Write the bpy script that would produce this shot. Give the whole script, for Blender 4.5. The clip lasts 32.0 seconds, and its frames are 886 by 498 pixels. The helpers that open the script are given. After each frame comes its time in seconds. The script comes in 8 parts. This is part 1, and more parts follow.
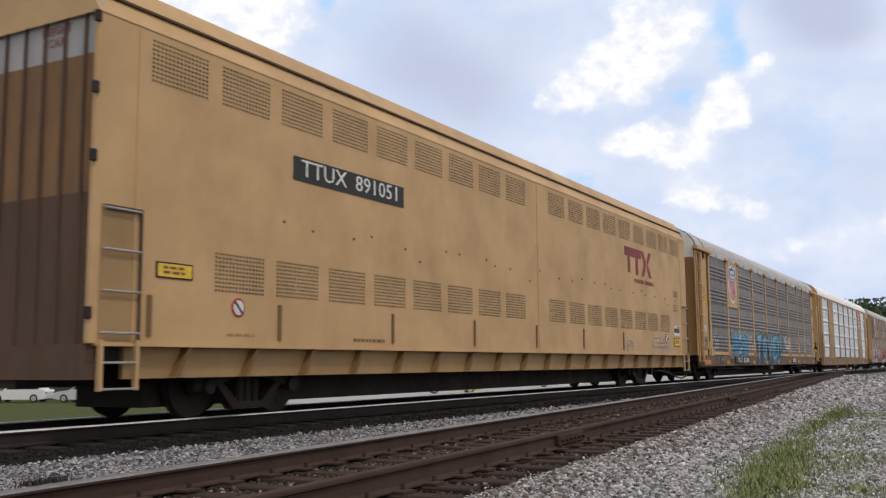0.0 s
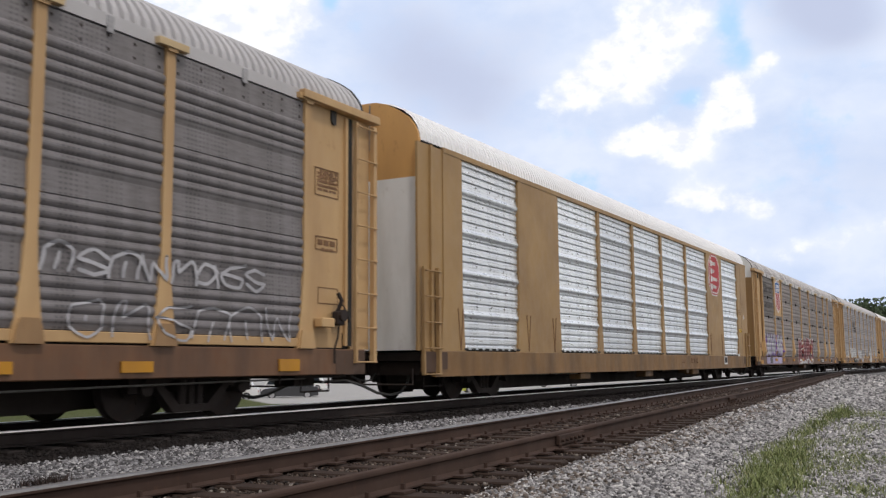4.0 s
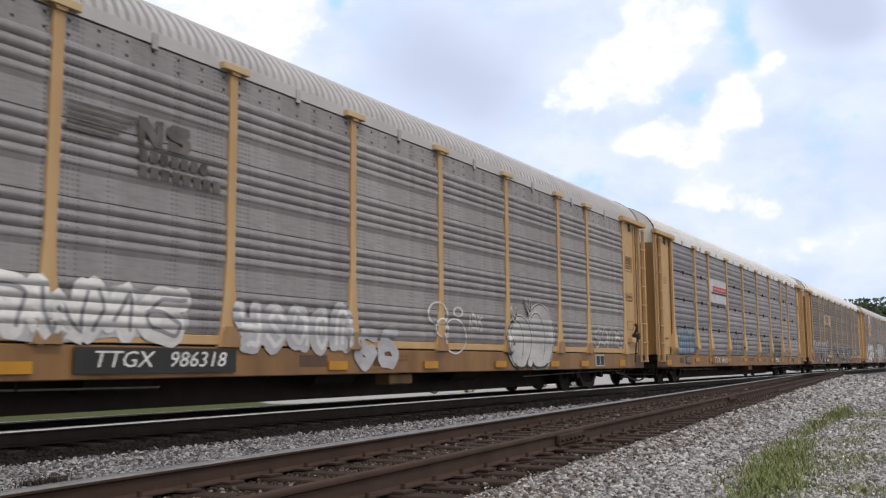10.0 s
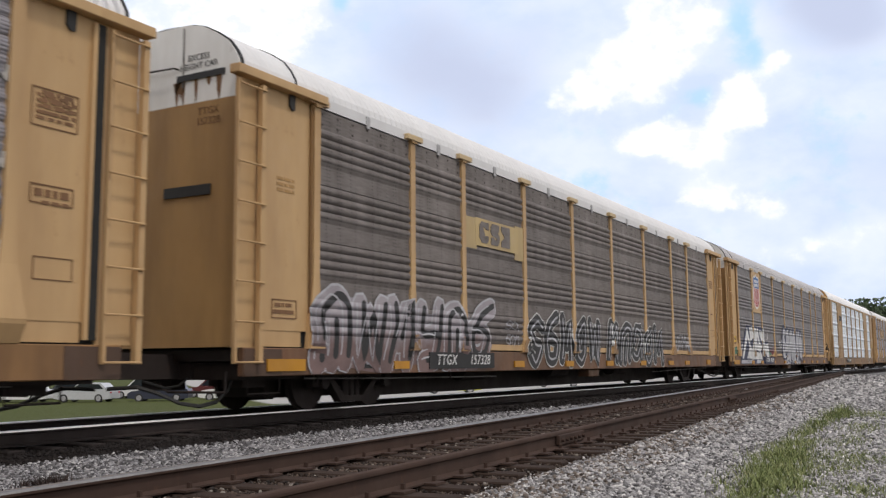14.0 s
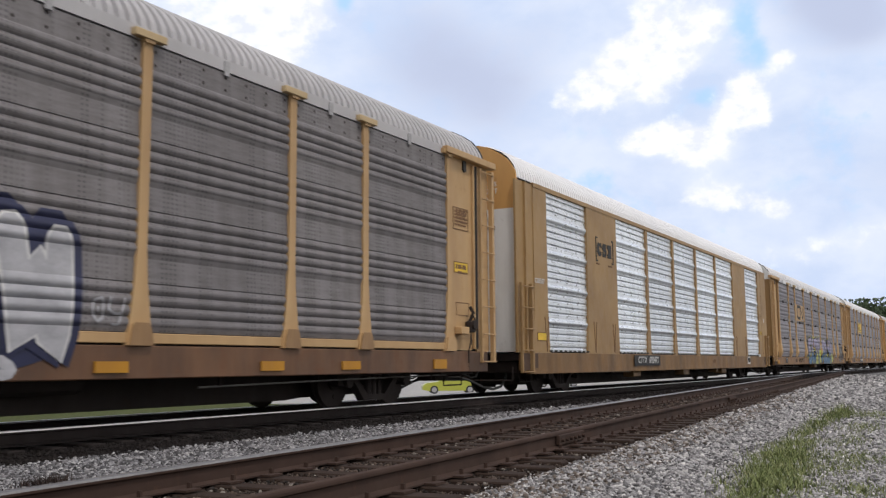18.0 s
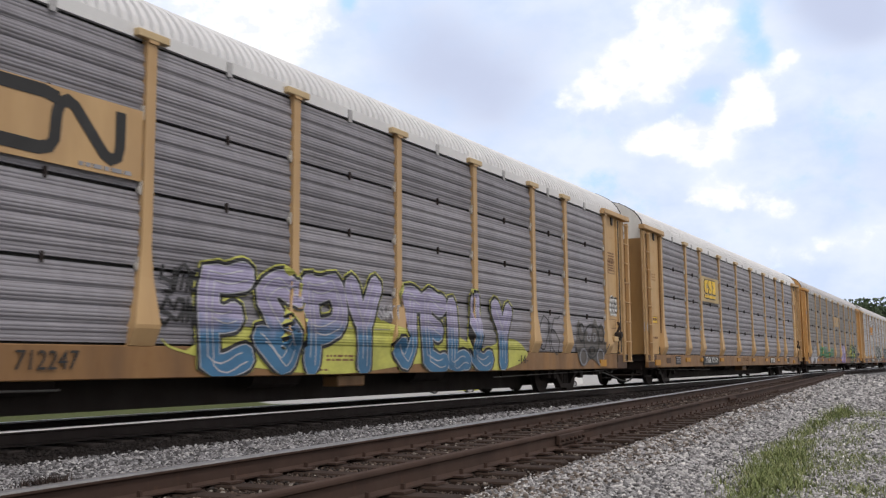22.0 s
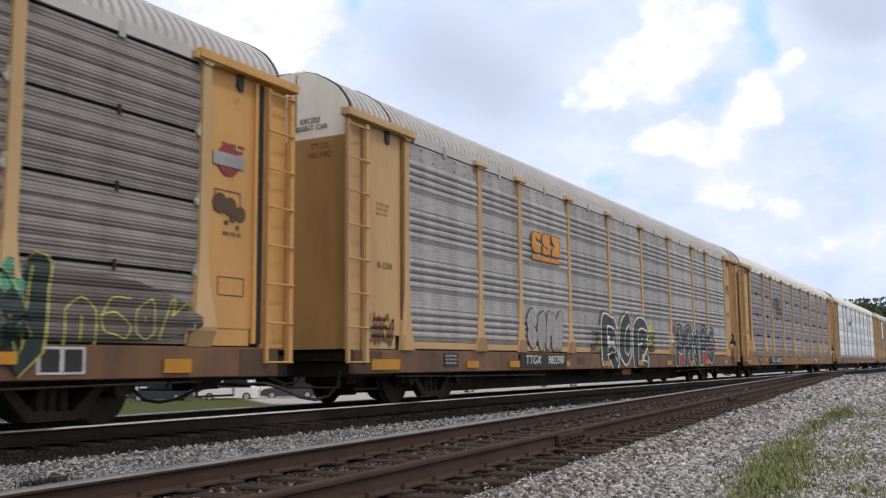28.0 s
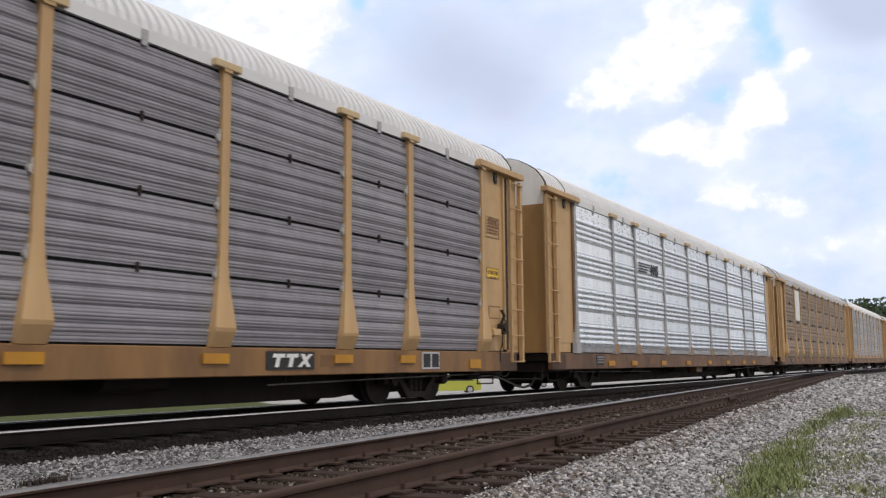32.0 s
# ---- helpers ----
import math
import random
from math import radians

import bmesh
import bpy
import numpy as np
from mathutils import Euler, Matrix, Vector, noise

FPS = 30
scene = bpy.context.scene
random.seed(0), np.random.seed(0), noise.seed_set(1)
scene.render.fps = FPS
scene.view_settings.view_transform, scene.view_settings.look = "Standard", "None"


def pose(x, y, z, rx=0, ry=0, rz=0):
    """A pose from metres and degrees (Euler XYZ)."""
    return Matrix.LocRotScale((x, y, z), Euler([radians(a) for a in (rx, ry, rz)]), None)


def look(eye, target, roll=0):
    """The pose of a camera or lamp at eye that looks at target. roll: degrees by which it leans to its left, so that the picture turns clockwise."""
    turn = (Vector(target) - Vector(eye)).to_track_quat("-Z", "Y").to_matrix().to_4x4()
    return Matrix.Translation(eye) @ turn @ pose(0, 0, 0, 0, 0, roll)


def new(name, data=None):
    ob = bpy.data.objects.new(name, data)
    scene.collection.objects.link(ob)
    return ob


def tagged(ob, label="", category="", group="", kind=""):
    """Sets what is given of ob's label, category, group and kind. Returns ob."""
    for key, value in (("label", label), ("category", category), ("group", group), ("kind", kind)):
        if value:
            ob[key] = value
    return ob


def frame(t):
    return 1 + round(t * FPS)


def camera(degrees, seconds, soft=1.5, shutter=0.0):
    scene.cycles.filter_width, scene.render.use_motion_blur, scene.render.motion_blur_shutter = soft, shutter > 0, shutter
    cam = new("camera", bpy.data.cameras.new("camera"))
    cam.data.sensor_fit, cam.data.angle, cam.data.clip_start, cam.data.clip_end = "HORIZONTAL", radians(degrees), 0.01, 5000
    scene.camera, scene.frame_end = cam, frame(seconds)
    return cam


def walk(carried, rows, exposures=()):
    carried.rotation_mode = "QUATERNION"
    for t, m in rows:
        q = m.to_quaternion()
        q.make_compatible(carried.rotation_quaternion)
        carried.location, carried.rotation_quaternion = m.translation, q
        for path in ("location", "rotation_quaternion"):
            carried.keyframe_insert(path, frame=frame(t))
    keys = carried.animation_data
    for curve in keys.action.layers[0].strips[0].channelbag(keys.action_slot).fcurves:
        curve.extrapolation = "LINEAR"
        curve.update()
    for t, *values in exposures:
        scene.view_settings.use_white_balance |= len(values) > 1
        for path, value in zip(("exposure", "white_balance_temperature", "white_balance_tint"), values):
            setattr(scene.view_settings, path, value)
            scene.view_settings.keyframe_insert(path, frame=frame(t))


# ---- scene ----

# Rails run along +x; z = 0 is the top of the main rails. The train goes towards -x.
EYE = (0.0, 0.0, 0.69)
cam = camera(49.77, 32.0, soft=1.3, shutter=0.12)
YAW, PITCH, LEAN = radians(29.37), radians(6.90), -0.447
AIM = (math.cos(PITCH) * math.cos(YAW), math.cos(PITCH) * math.sin(YAW), EYE[2] + math.sin(PITCH))
# the clip's camera stops down while the two bright aluminium cars fill its view
# seconds, stops and white balance: the picture darkens and cools while the bare aluminium passes
STOPS = ((0, -0.14, 6500, 10), (1.2, -0.14, 6500, 10), (2.4, 0.0, 6500, 10), (3, 0.02, 6500, 10), (4.3, -0.12, 6450, 10), (5.4, -0.27, 6350, 10), (6.1, -0.27, 6350, 10), (7.0, -0.08, 6400, 10), (8.0, 0.0, 6500, 10),
         (17.2, 0.03, 6500, 10), (18.2, -0.12, 6400, 10), (19.2, -0.28, 6330, 10), (20.3, -0.3, 6330, 10), (21.1, -0.12, 6430, 10), (22.0, 0.0, 6500, 10), (32, 0.0, 6500, 10))
walk(cam, [(0.0, look(EYE, AIM, LEAN)), (32.0, look(EYE, AIM, LEAN))], STOPS)

SIDE = 8.71            # near side of the train
HALF = 1.5
MAIN_Y = SIDE + HALF   # centre line of the main track
CAR, BODY = 28.6, 27.3


RUN = ((0, -0.58), (4, 47.17), (8, 95.0), (12, 142.87), (16, 190.84), (20, 239.0), (24, 287.52), (28, 335.92), (32, 384.97))   # seconds, metres gone
SLACK = {1: -0.37, 3: -0.16, 4: 0.04, 5: -0.1, 6: 0.2, 9: -0.13, 10: 0.05, 11: 0.2, 12: 0.28, 13: -0.02, 2: -0.25, 7: 0.1, 8: 0.0}


def gone(t):
    for (ta, a), (tb, b) in zip(RUN, RUN[1:]):
        if t <= tb:
            return a + (b - a) * (t - ta) / (tb - ta)


def start_x(k, t):
    """Where the leading end of car k is at t seconds."""
    return 4.73 + SLACK.get(k, 0.1) + CAR * k - gone(t)


def second_y(x):
    """Centre line of the second track, which closes in on the main one."""
    return 4.57 + 0.076 * (x - 6.0)


# ---- light ----
world = bpy.data.worlds.new("sky")
scene.world = world
world.use_nodes = True
SUN_EL, SUN_AZ = radians(58), radians(245)   # azimuth from +x towards +y
wn, wl = world.node_tree.nodes, world.node_tree.links
wn.clear()
w_out, w_bg = wn.new("ShaderNodeOutputWorld"), wn.new("ShaderNodeBackground")
w_sky, w_mix = wn.new("ShaderNodeTexSky"), wn.new("ShaderNodeMix")
w_sky.sky_type, w_sky.sun_disc = "NISHITA", False
w_sky.sun_elevation, w_sky.sun_rotation = SUN_EL, radians(90) - SUN_AZ
w_co, w_noise, w_ramp = wn.new("ShaderNodeTexCoord"), wn.new("ShaderNodeTexNoise"), wn.new("ShaderNodeValToRGB")
w_noise.inputs["Scale"].default_value, w_noise.inputs["Detail"].default_value = 2.2, 6
w_ramp.color_ramp.elements[0].position, w_ramp.color_ramp.elements[1].position = 0.36, 0.56
w_mix.data_type = "RGBA"
wl.new(w_co.outputs["Generated"], w_noise.inputs["Vector"])
wl.new(w_noise.outputs["Fac"], w_ramp.inputs["Fac"])
wl.new(w_ramp.outputs["Color"], w_mix.inputs[0])
wl.new(w_sky.outputs["Color"], w_mix.inputs[6])
w_mix.inputs[7].default_value = (8.4, 7.9, 7.5, 1)
wl.new(w_mix.outputs[2], w_bg.inputs["Color"])
w_bg.inputs["Strength"].default_value = 0.118
wl.new(w_bg.outputs[0], w_out.inputs[0])

sun = new("sun", bpy.data.lights.new("sun", "SUN"))
sun.data.energy, sun.data.angle, sun.data.color = 1.28, radians(6.0), (1.0, 0.93, 0.84)
sun.matrix_world = look((math.cos(SUN_EL) * math.cos(SUN_AZ) * 50, math.cos(SUN_EL) * math.sin(SUN_AZ) * 50, math.sin(SUN_EL) * 50), (0, 0, 0))


# ---- materials ----
def material(name, rough=0.7, metal=0.0):
    m = bpy.data.materials.new(name)
    m.use_nodes = True
    n, l = m.node_tree.nodes, m.node_tree.links
    b = n["Principled BSDF"]
    b.inputs["Roughness"].default_value, b.inputs["Metallic"].default_value = rough, metal
    return m, n, l, b


def ramp(n, stops):
    r = n.new("ShaderNodeValToRGB")
    e = r.color_ramp.elements
    while len(e) < len(stops):
        e.new(0.5)
    for i, (pos, col) in enumerate(stops):
        e[i].position, e[i].color = pos, (*col, 1) if len(col) == 3 else col
    return r


def mix(n, l, fac, a, b, mode="MIX"):
    x = n.new("ShaderNodeMix")
    x.data_type, x.blend_type = "RGBA", mode
    for s, v in ((0, fac), (6, a), (7, b)):
        if isinstance(v, bpy.types.NodeSocket):
            l.new(v, x.inputs[s])
        elif isinstance(v, tuple):
            x.inputs[s].default_value = (*v, 1)
        else:
            x.inputs[s].default_value = v
    return x.outputs[2]


def noise_tex(n, l, scale, detail=5, stretch=(1, 1, 1), rough=0.6, seed=None):
    co, mp, t = n.new("ShaderNodeTexCoord"), n.new("ShaderNodeMapping"), n.new("ShaderNodeTexNoise")
    mp.inputs["Scale"].default_value = stretch
    l.new(co.outputs["Object"], mp.inputs["Vector"])
    if seed is not None:
        mp.inputs["Location"].default_value = (seed * 7.3, seed * 3.1, seed * 5.7)
    l.new(mp.outputs[0], t.inputs["Vector"])
    t.inputs["Scale"].default_value, t.inputs["Detail"].default_value, t.inputs["Roughness"].default_value = scale, detail, rough
    return t.outputs["Fac"]


def bump(n, l, b, fac, strength, dist=0.01):
    k = n.new("ShaderNodeBump")
    k.inputs["Strength"].default_value, k.inputs["Distance"].default_value = strength, dist
    l.new(fac, k.inputs["Height"])
    l.new(k.outputs[0], b.inputs["Normal"])


def worn(name, col, dirt, rust=(0.16, 0.07, 0.035), amount=0.5, rusty=0.35, rough=0.55, metal=0.0, seed=1.0, streak=(1.5, 1.5, 0.35), gloss=0.5):
    """Paint or metal with run-down streaks, blotches and spots of rust."""
    m, n, l, b = material(name, rough, metal)
    b.inputs["Specular IOR Level"].default_value = gloss
    s1 = noise_tex(n, l, 1.0, 5, streak or (0.8, 0.8, 0.8), 0.55, seed)
    s2 = noise_tex(n, l, 0.55, 5, (1, 1, 1), 0.6, seed + 3)
    s3 = noise_tex(n, l, 3.5, 7, (1, 1, 0.6), 0.75, seed + 5)
    r1 = ramp(n, [(0.40, (0, 0, 0)), (0.70, (amount,) * 3)])
    l.new(s1, r1.inputs[0])
    r2 = ramp(n, [(0.35, (0, 0, 0)), (0.7, (amount * 0.8,) * 3)])
    l.new(s2, r2.inputs[0])
    r3 = ramp(n, [(0.66 - rusty * 0.14, (0, 0, 0)), (0.78 - rusty * 0.1, (min(1.0, rusty * 1.6),) * 3)])
    l.new(s3, r3.inputs[0])
    c = mix(n, l, r1.outputs[0], col, dirt)
    c = mix(n, l, r2.outputs[0], c, tuple(0.5 * (a + d) for a, d in zip(col, dirt)))
    c = mix(n, l, r3.outputs[0], c, rust)
    l.new(c, b.inputs["Base Color"])
    rr = ramp(n, [(0.3, (rough - 0.12,) * 3), (0.75, (min(1, rough + 0.22),) * 3)])
    l.new(s3, rr.inputs[0])
    l.new(rr.outputs[0], b.inputs["Roughness"])
    bump(n, l, b, s3, 0.12, 0.006)
    return m


def panel_metal(name, col, dirt, amount, rough, metal, seed, dots=True):
    """Galvanised screen: streaks of grime, blotches, rows of small holes."""
    m, n, l, b = material(name, rough, metal)
    s1 = noise_tex(n, l, 1.0, 6, (3.0, 3.0, 0.2), 0.62, seed)
    s2 = noise_tex(n, l, 0.6, 4, (1.0, 1, 1.4), 0.6, seed + 2)
    s3 = noise_tex(n, l, 6.0, 6, (0.5, 1, 2.5), 0.7, seed + 4)
    r1 = ramp(n, [(0.40, (0, 0, 0)), (0.72, (min(1.0, amount * 1.1),) * 3)])
    l.new(s1, r1.inputs[0])
    r2 = ramp(n, [(0.36, (0, 0, 0)), (0.68, (amount,) * 3)])
    l.new(s2, r2.inputs[0])
    r3 = ramp(n, [(0.45, (0, 0, 0)), (0.75, (amount * 0.8,) * 3)])
    l.new(s3, r3.inputs[0])
    c = mix(n, l, r1.outputs[0], col, dirt)
    c = mix(n, l, r2.outputs[0], c, tuple(0.55 * (a + d) for a, d in zip(col, dirt)))
    c = mix(n, l, r3.outputs[0], c, dirt)
    oi = n.new("ShaderNodeObjectInfo")
    v = ramp(n, [(0.0, (0.80, 0.80, 0.81)), (1.0, (1.0, 1.0, 1.0))])
    l.new(oi.outputs["Random"], v.inputs[0])
    c = mix(n, l, 1.0, c, v.outputs[0], "MULTIPLY")
    if dots:
        co, mp, vo = n.new("ShaderNodeTexCoord"), n.new("ShaderNodeMapping"), n.new("ShaderNodeTexVoronoi")
        mp.inputs["Scale"].default_value = (14, 0.01, 17)
        vo.inputs["Randomness"].default_value, vo.inputs["Scale"].default_value = 0.0, 1.0
        l.new(co.outputs["Object"], mp.inputs[0])
        l.new(mp.outputs[0], vo.inputs["Vector"])
        rd = ramp(n, [(0.20, (0.50, 0.50, 0.52)), (0.30, (1, 1, 1))])
        l.new(vo.outputs["Distance"], rd.inputs[0])
        where = noise_tex(n, l, 5.5, 2, (1.0, 0.0, 0.02), 0.5, seed + 7)
        rw = ramp(n, [(0.50, (0.12, 0.12, 0.12)), (0.56, (0.95, 0.95, 0.95))])
        l.new(where, rw.inputs[0])
        c = mix(n, l, rw.outputs[0], c, mix(n, l, 1.0, c, rd.outputs[0], "MULTIPLY"))
    l.new(c, b.inputs["Base Color"])
    rr = ramp(n, [(0.3, (rough - 0.1,) * 3), (0.75, (min(1, rough + 0.25),) * 3)])
    l.new(s3, rr.inputs[0])
    l.new(rr.outputs[0], b.inputs["Roughness"])
    bump(n, l, b, s3, 0.1, 0.004)
    return m


def plain(name, col, rough=0.6, metal=0.0, vary=0.25, scale=9.0):
    m, n, l, b = material(name, rough, metal)
    f = noise_tex(n, l, scale, 6)
    r = ramp(n, [(0.3, tuple(c * (1 - vary) for c in col)), (0.7, tuple(min(1, c * (1 + vary)) for c in col))])
    l.new(f, r.inputs[0])
    l.new(r.outputs[0], b.inputs["Base Color"])
    bump(n, l, b, f, 0.1, 0.004)
    return m


YEL, YDIRT = (0.56, 0.368, 0.182), (0.34, 0.205, 0.097)
M = {
    "yellow": worn("yellow_paint", YEL, YDIRT, amount=0.62, rusty=0.28, seed=1),
    "yellow_smooth": worn("yellow_paint_smooth", (0.59, 0.38, 0.185), (0.34, 0.205, 0.095), amount=0.65, rusty=0.08, seed=2, streak=()),
    "tan": worn("tan_paint", (0.42, 0.245, 0.09), (0.18, 0.098, 0.04), amount=0.7, rusty=0.05, seed=3),
    "orange": worn("orange_paint", (0.60, 0.33, 0.11), (0.34, 0.18, 0.07), amount=0.4, rusty=0.4, seed=4),
    "sill": worn("sill_paint", (0.20, 0.100, 0.05), (0.05, 0.028, 0.021), amount=1.0, rusty=0.75, seed=5),
    "sill_clean": worn("cleaner_sill_paint", (0.275, 0.145, 0.054), (0.105, 0.054, 0.027), amount=0.8, rusty=0.35, seed=24),
    "pale_post": worn("faded_post_paint", (0.55, 0.37, 0.185), (0.34, 0.22, 0.12), amount=0.6, rusty=0.2, seed=25),
    "cap": worn("faded_cap_paint", (0.60, 0.46, 0.27), (0.42, 0.29, 0.15), amount=0.7, rusty=0.1, seed=29),
    "foot": worn("browned_post_foot", (0.36, 0.22, 0.105), (0.14, 0.075, 0.04), amount=0.9, rusty=0.6, seed=30),
    "mustard_sill": worn("mustard_sill", (0.255, 0.138, 0.047), (0.095, 0.054, 0.028), amount=0.95, rusty=0.3, seed=23),
    "white": worn("white_paint", (0.82, 0.82, 0.82), (0.42, 0.40, 0.37), amount=0.55, rusty=0.3, seed=6),
    "rust": worn("brown_rusty_steel", (0.11, 0.064, 0.043), (0.045, 0.03, 0.023), amount=0.6, rusty=0.6, rough=0.8, seed=7),
    "browned": worn("browned_orange_paint", (0.24, 0.125, 0.05), (0.10, 0.06, 0.04), amount=0.8, rusty=0.5, rough=0.7, seed=27),
    "grimy_white": worn("grimy_white_paint", (0.42, 0.42, 0.43), (0.22, 0.21, 0.21), amount=0.8, rusty=0.3, seed=28),
    "grey": panel_metal("galvanised_grey", (0.302, 0.292, 0.325), (0.18, 0.17, 0.19), 0.5, 0.5, 0.2, 1, False),
    "light": panel_metal("galvanised_light", (0.47, 0.465, 0.485), (0.26, 0.25, 0.255), 0.65, 0.5, 0.25, 8),
    "brown": panel_metal("galvanised_browned", (0.245, 0.217, 0.208), (0.105, 0.088, 0.08), 0.65, 0.62, 0.1, 15),
    "mid": panel_metal("galvanised_weathered", (0.37, 0.355, 0.37), (0.20, 0.188, 0.193), 0.65, 0.55, 0.15, 61),
    "dull": panel_metal("galvanised_dull", (0.265, 0.25, 0.26), (0.135, 0.122, 0.122), 0.6, 0.58, 0.15, 22),
    "bright": panel_metal("bare_aluminium", (0.90, 0.95, 1.0), (0.76, 0.81, 0.90), 0.4, 0.30, 0.65, 29),
    "stained": panel_metal("stained_screen", (0.335, 0.305, 0.30), (0.17, 0.145, 0.138), 0.65, 0.58, 0.12, 33, False),
    "dark": panel_metal("grimy_screen", (0.275, 0.26, 0.255), (0.135, 0.122, 0.12), 0.6, 0.6, 0.1, 43, False),
    "tanrust": panel_metal("rusted_screen", (0.36, 0.28, 0.22), (0.20, 0.14, 0.10), 0.6, 0.65, 0.1, 36),
    "roof": worn("galvanised_roof", (0.52, 0.51, 0.53), (0.38, 0.37, 0.385), amount=0.5, rusty=0.05, rough=0.72, metal=0.0, seed=8),
    "roof_white": worn("pale_roof", (0.72, 0.72, 0.74), (0.58, 0.58, 0.60), amount=0.5, rusty=0.03, rough=0.75, seed=9),
    "roof_bright": worn("white_roof", (0.88, 0.88, 0.90), (0.78, 0.78, 0.81), amount=0.4, rusty=0.0, rough=0.45, seed=18),
    "mustard": worn("mustard_paint", (0.375, 0.237, 0.102), (0.245, 0.148, 0.07), amount=0.8, rusty=0.08, seed=19, streak=()),
    "roof_dirty": worn("stained_roof", (0.74, 0.73, 0.74), (0.15, 0.125, 0.125), amount=1.0, rusty=0.5, rough=0.6, metal=0.1, seed=10, streak=(6.5, 0.4, 0.4)),
    "hinge": worn("hinge_plate", (0.46, 0.44, 0.42), (0.17, 0.13, 0.10), amount=0.7, rusty=0.6, seed=16),
    "reflector": worn("reflector_tape", (0.52, 0.245, 0.012), (0.28, 0.13, 0.03), amount=0.6, rusty=0.3, seed=20),
    "black": plain("black_paint", (0.018, 0.018, 0.02), 0.6),
    "steel": worn("dark_running_gear", (0.036, 0.027, 0.025), (0.017, 0.013, 0.013), (0.06, 0.036, 0.026), amount=0.6, rusty=0.4, rough=0.75, seed=11, gloss=0.3),
    "rail_pipe": plain("grey_pipe", (0.16, 0.15, 0.145), 0.5),
    "rubber": plain("rubber_hose", (0.02, 0.02, 0.02), 0.55),
    # near-black in place of shade in gaps, slots and holes; also colours bolts
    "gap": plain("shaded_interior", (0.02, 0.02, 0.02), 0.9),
}
for key, col in {"p_white": (0.72, 0.72, 0.72), "p_black": (0.02, 0.02, 0.022), "p_red": (0.42, 0.03, 0.04), "p_maroon": (0.22, 0.03, 0.04), "p_blue": (0.03, 0.12, 0.36),
                 "p_sky": (0.12, 0.38, 0.60), "p_yellow": (0.75, 0.50, 0.05), "p_lilac": (0.45, 0.40, 0.62), "p_pink": (0.55, 0.40, 0.42), "p_green": (0.06, 0.22, 0.07),
                 "p_grey": (0.28, 0.28, 0.31), "p_orange": (0.60, 0.26, 0.04), "p_lime": (0.55, 0.55, 0.12), "p_brown": (0.18, 0.09, 0.04), "p_purple": (0.20, 0.10, 0.36), "p_pale": (0.50, 0.50, 0.54)}.items():
    M[key] = plain("paint_" + key[2:], col, 0.65, 0.0, 0.22, 3.0)


def sprayed(name, low, high, edge=1.2, fine=False):
    """Spray paint over a screen: one colour below, another above, blending unevenly; it takes the relief of the screen's ribs."""
    m, n, l, b = material("spray_" + name, 0.55)
    co, sep = n.new("ShaderNodeTexCoord"), n.new("ShaderNodeSeparateXYZ")
    l.new(co.outputs["Object"], sep.inputs[0])
    patch = noise_tex(n, l, 2.2, 6, seed=len(name))
    k, r = n.new("ShaderNodeMath"), n.new("ShaderNodeMapRange")
    k.operation, k.inputs[1].default_value = "MULTIPLY_ADD", 0.7
    l.new(patch, k.inputs[0])
    l.new(sep.outputs["Z"], k.inputs[2])
    r.inputs[1].default_value, r.inputs[2].default_value = edge + 0.22, edge + 0.48
    l.new(k.outputs[0], r.inputs[0])
    c = mix(n, l, r.outputs[0], low, high)
    thin = ramp(n, [(0.32, (0.62, 0.62, 0.63)), (0.6, (1, 1, 1))])
    l.new(noise_tex(n, l, 1.6, 7, (1, 1, 1.5), 0.7, 3), thin.inputs[0])
    l.new(mix(n, l, 1.0, c, thin.outputs[0], "MULTIPLY"), b.inputs["Base Color"])
    def calc(op, a, c=0.0):
        q = n.new("ShaderNodeMath")
        q.operation = op
        for k, v in enumerate((a, c)):
            if isinstance(v, float):
                q.inputs[k].default_value = v
            else:
                l.new(v, q.inputs[k])
        return q.outputs[0]
    z = sep.outputs["Z"]
    if fine:
        ribs = calc("ABSOLUTE", calc("SINE", calc("MULTIPLY", z, math.pi / 0.043)))
        swell = calc("ABSOLUTE", calc("SINE", calc("MULTIPLY", calc("SUBTRACT", z, 0.97), math.pi / 0.205)))
        high = calc("ADD", calc("MULTIPLY", ribs, 0.006), calc("MULTIPLY", swell, 0.032))
        foot = 0.98
    else:
        u = calc("FLOORED_MODULO", calc("SUBTRACT", z, 1.14), 0.88)
        ribs = calc("ABSOLUTE", calc("SINE", calc("MULTIPLY", u, math.pi / 0.136)))
        high = calc("MULTIPLY", calc("MULTIPLY", ribs, calc("LESS_THAN", u, 0.544)), 0.036)
        foot = 1.10
    bump(n, l, b, calc("MULTIPLY", high, calc("GREATER_THAN", z, foot)), 0.85, 1.0)
    return m


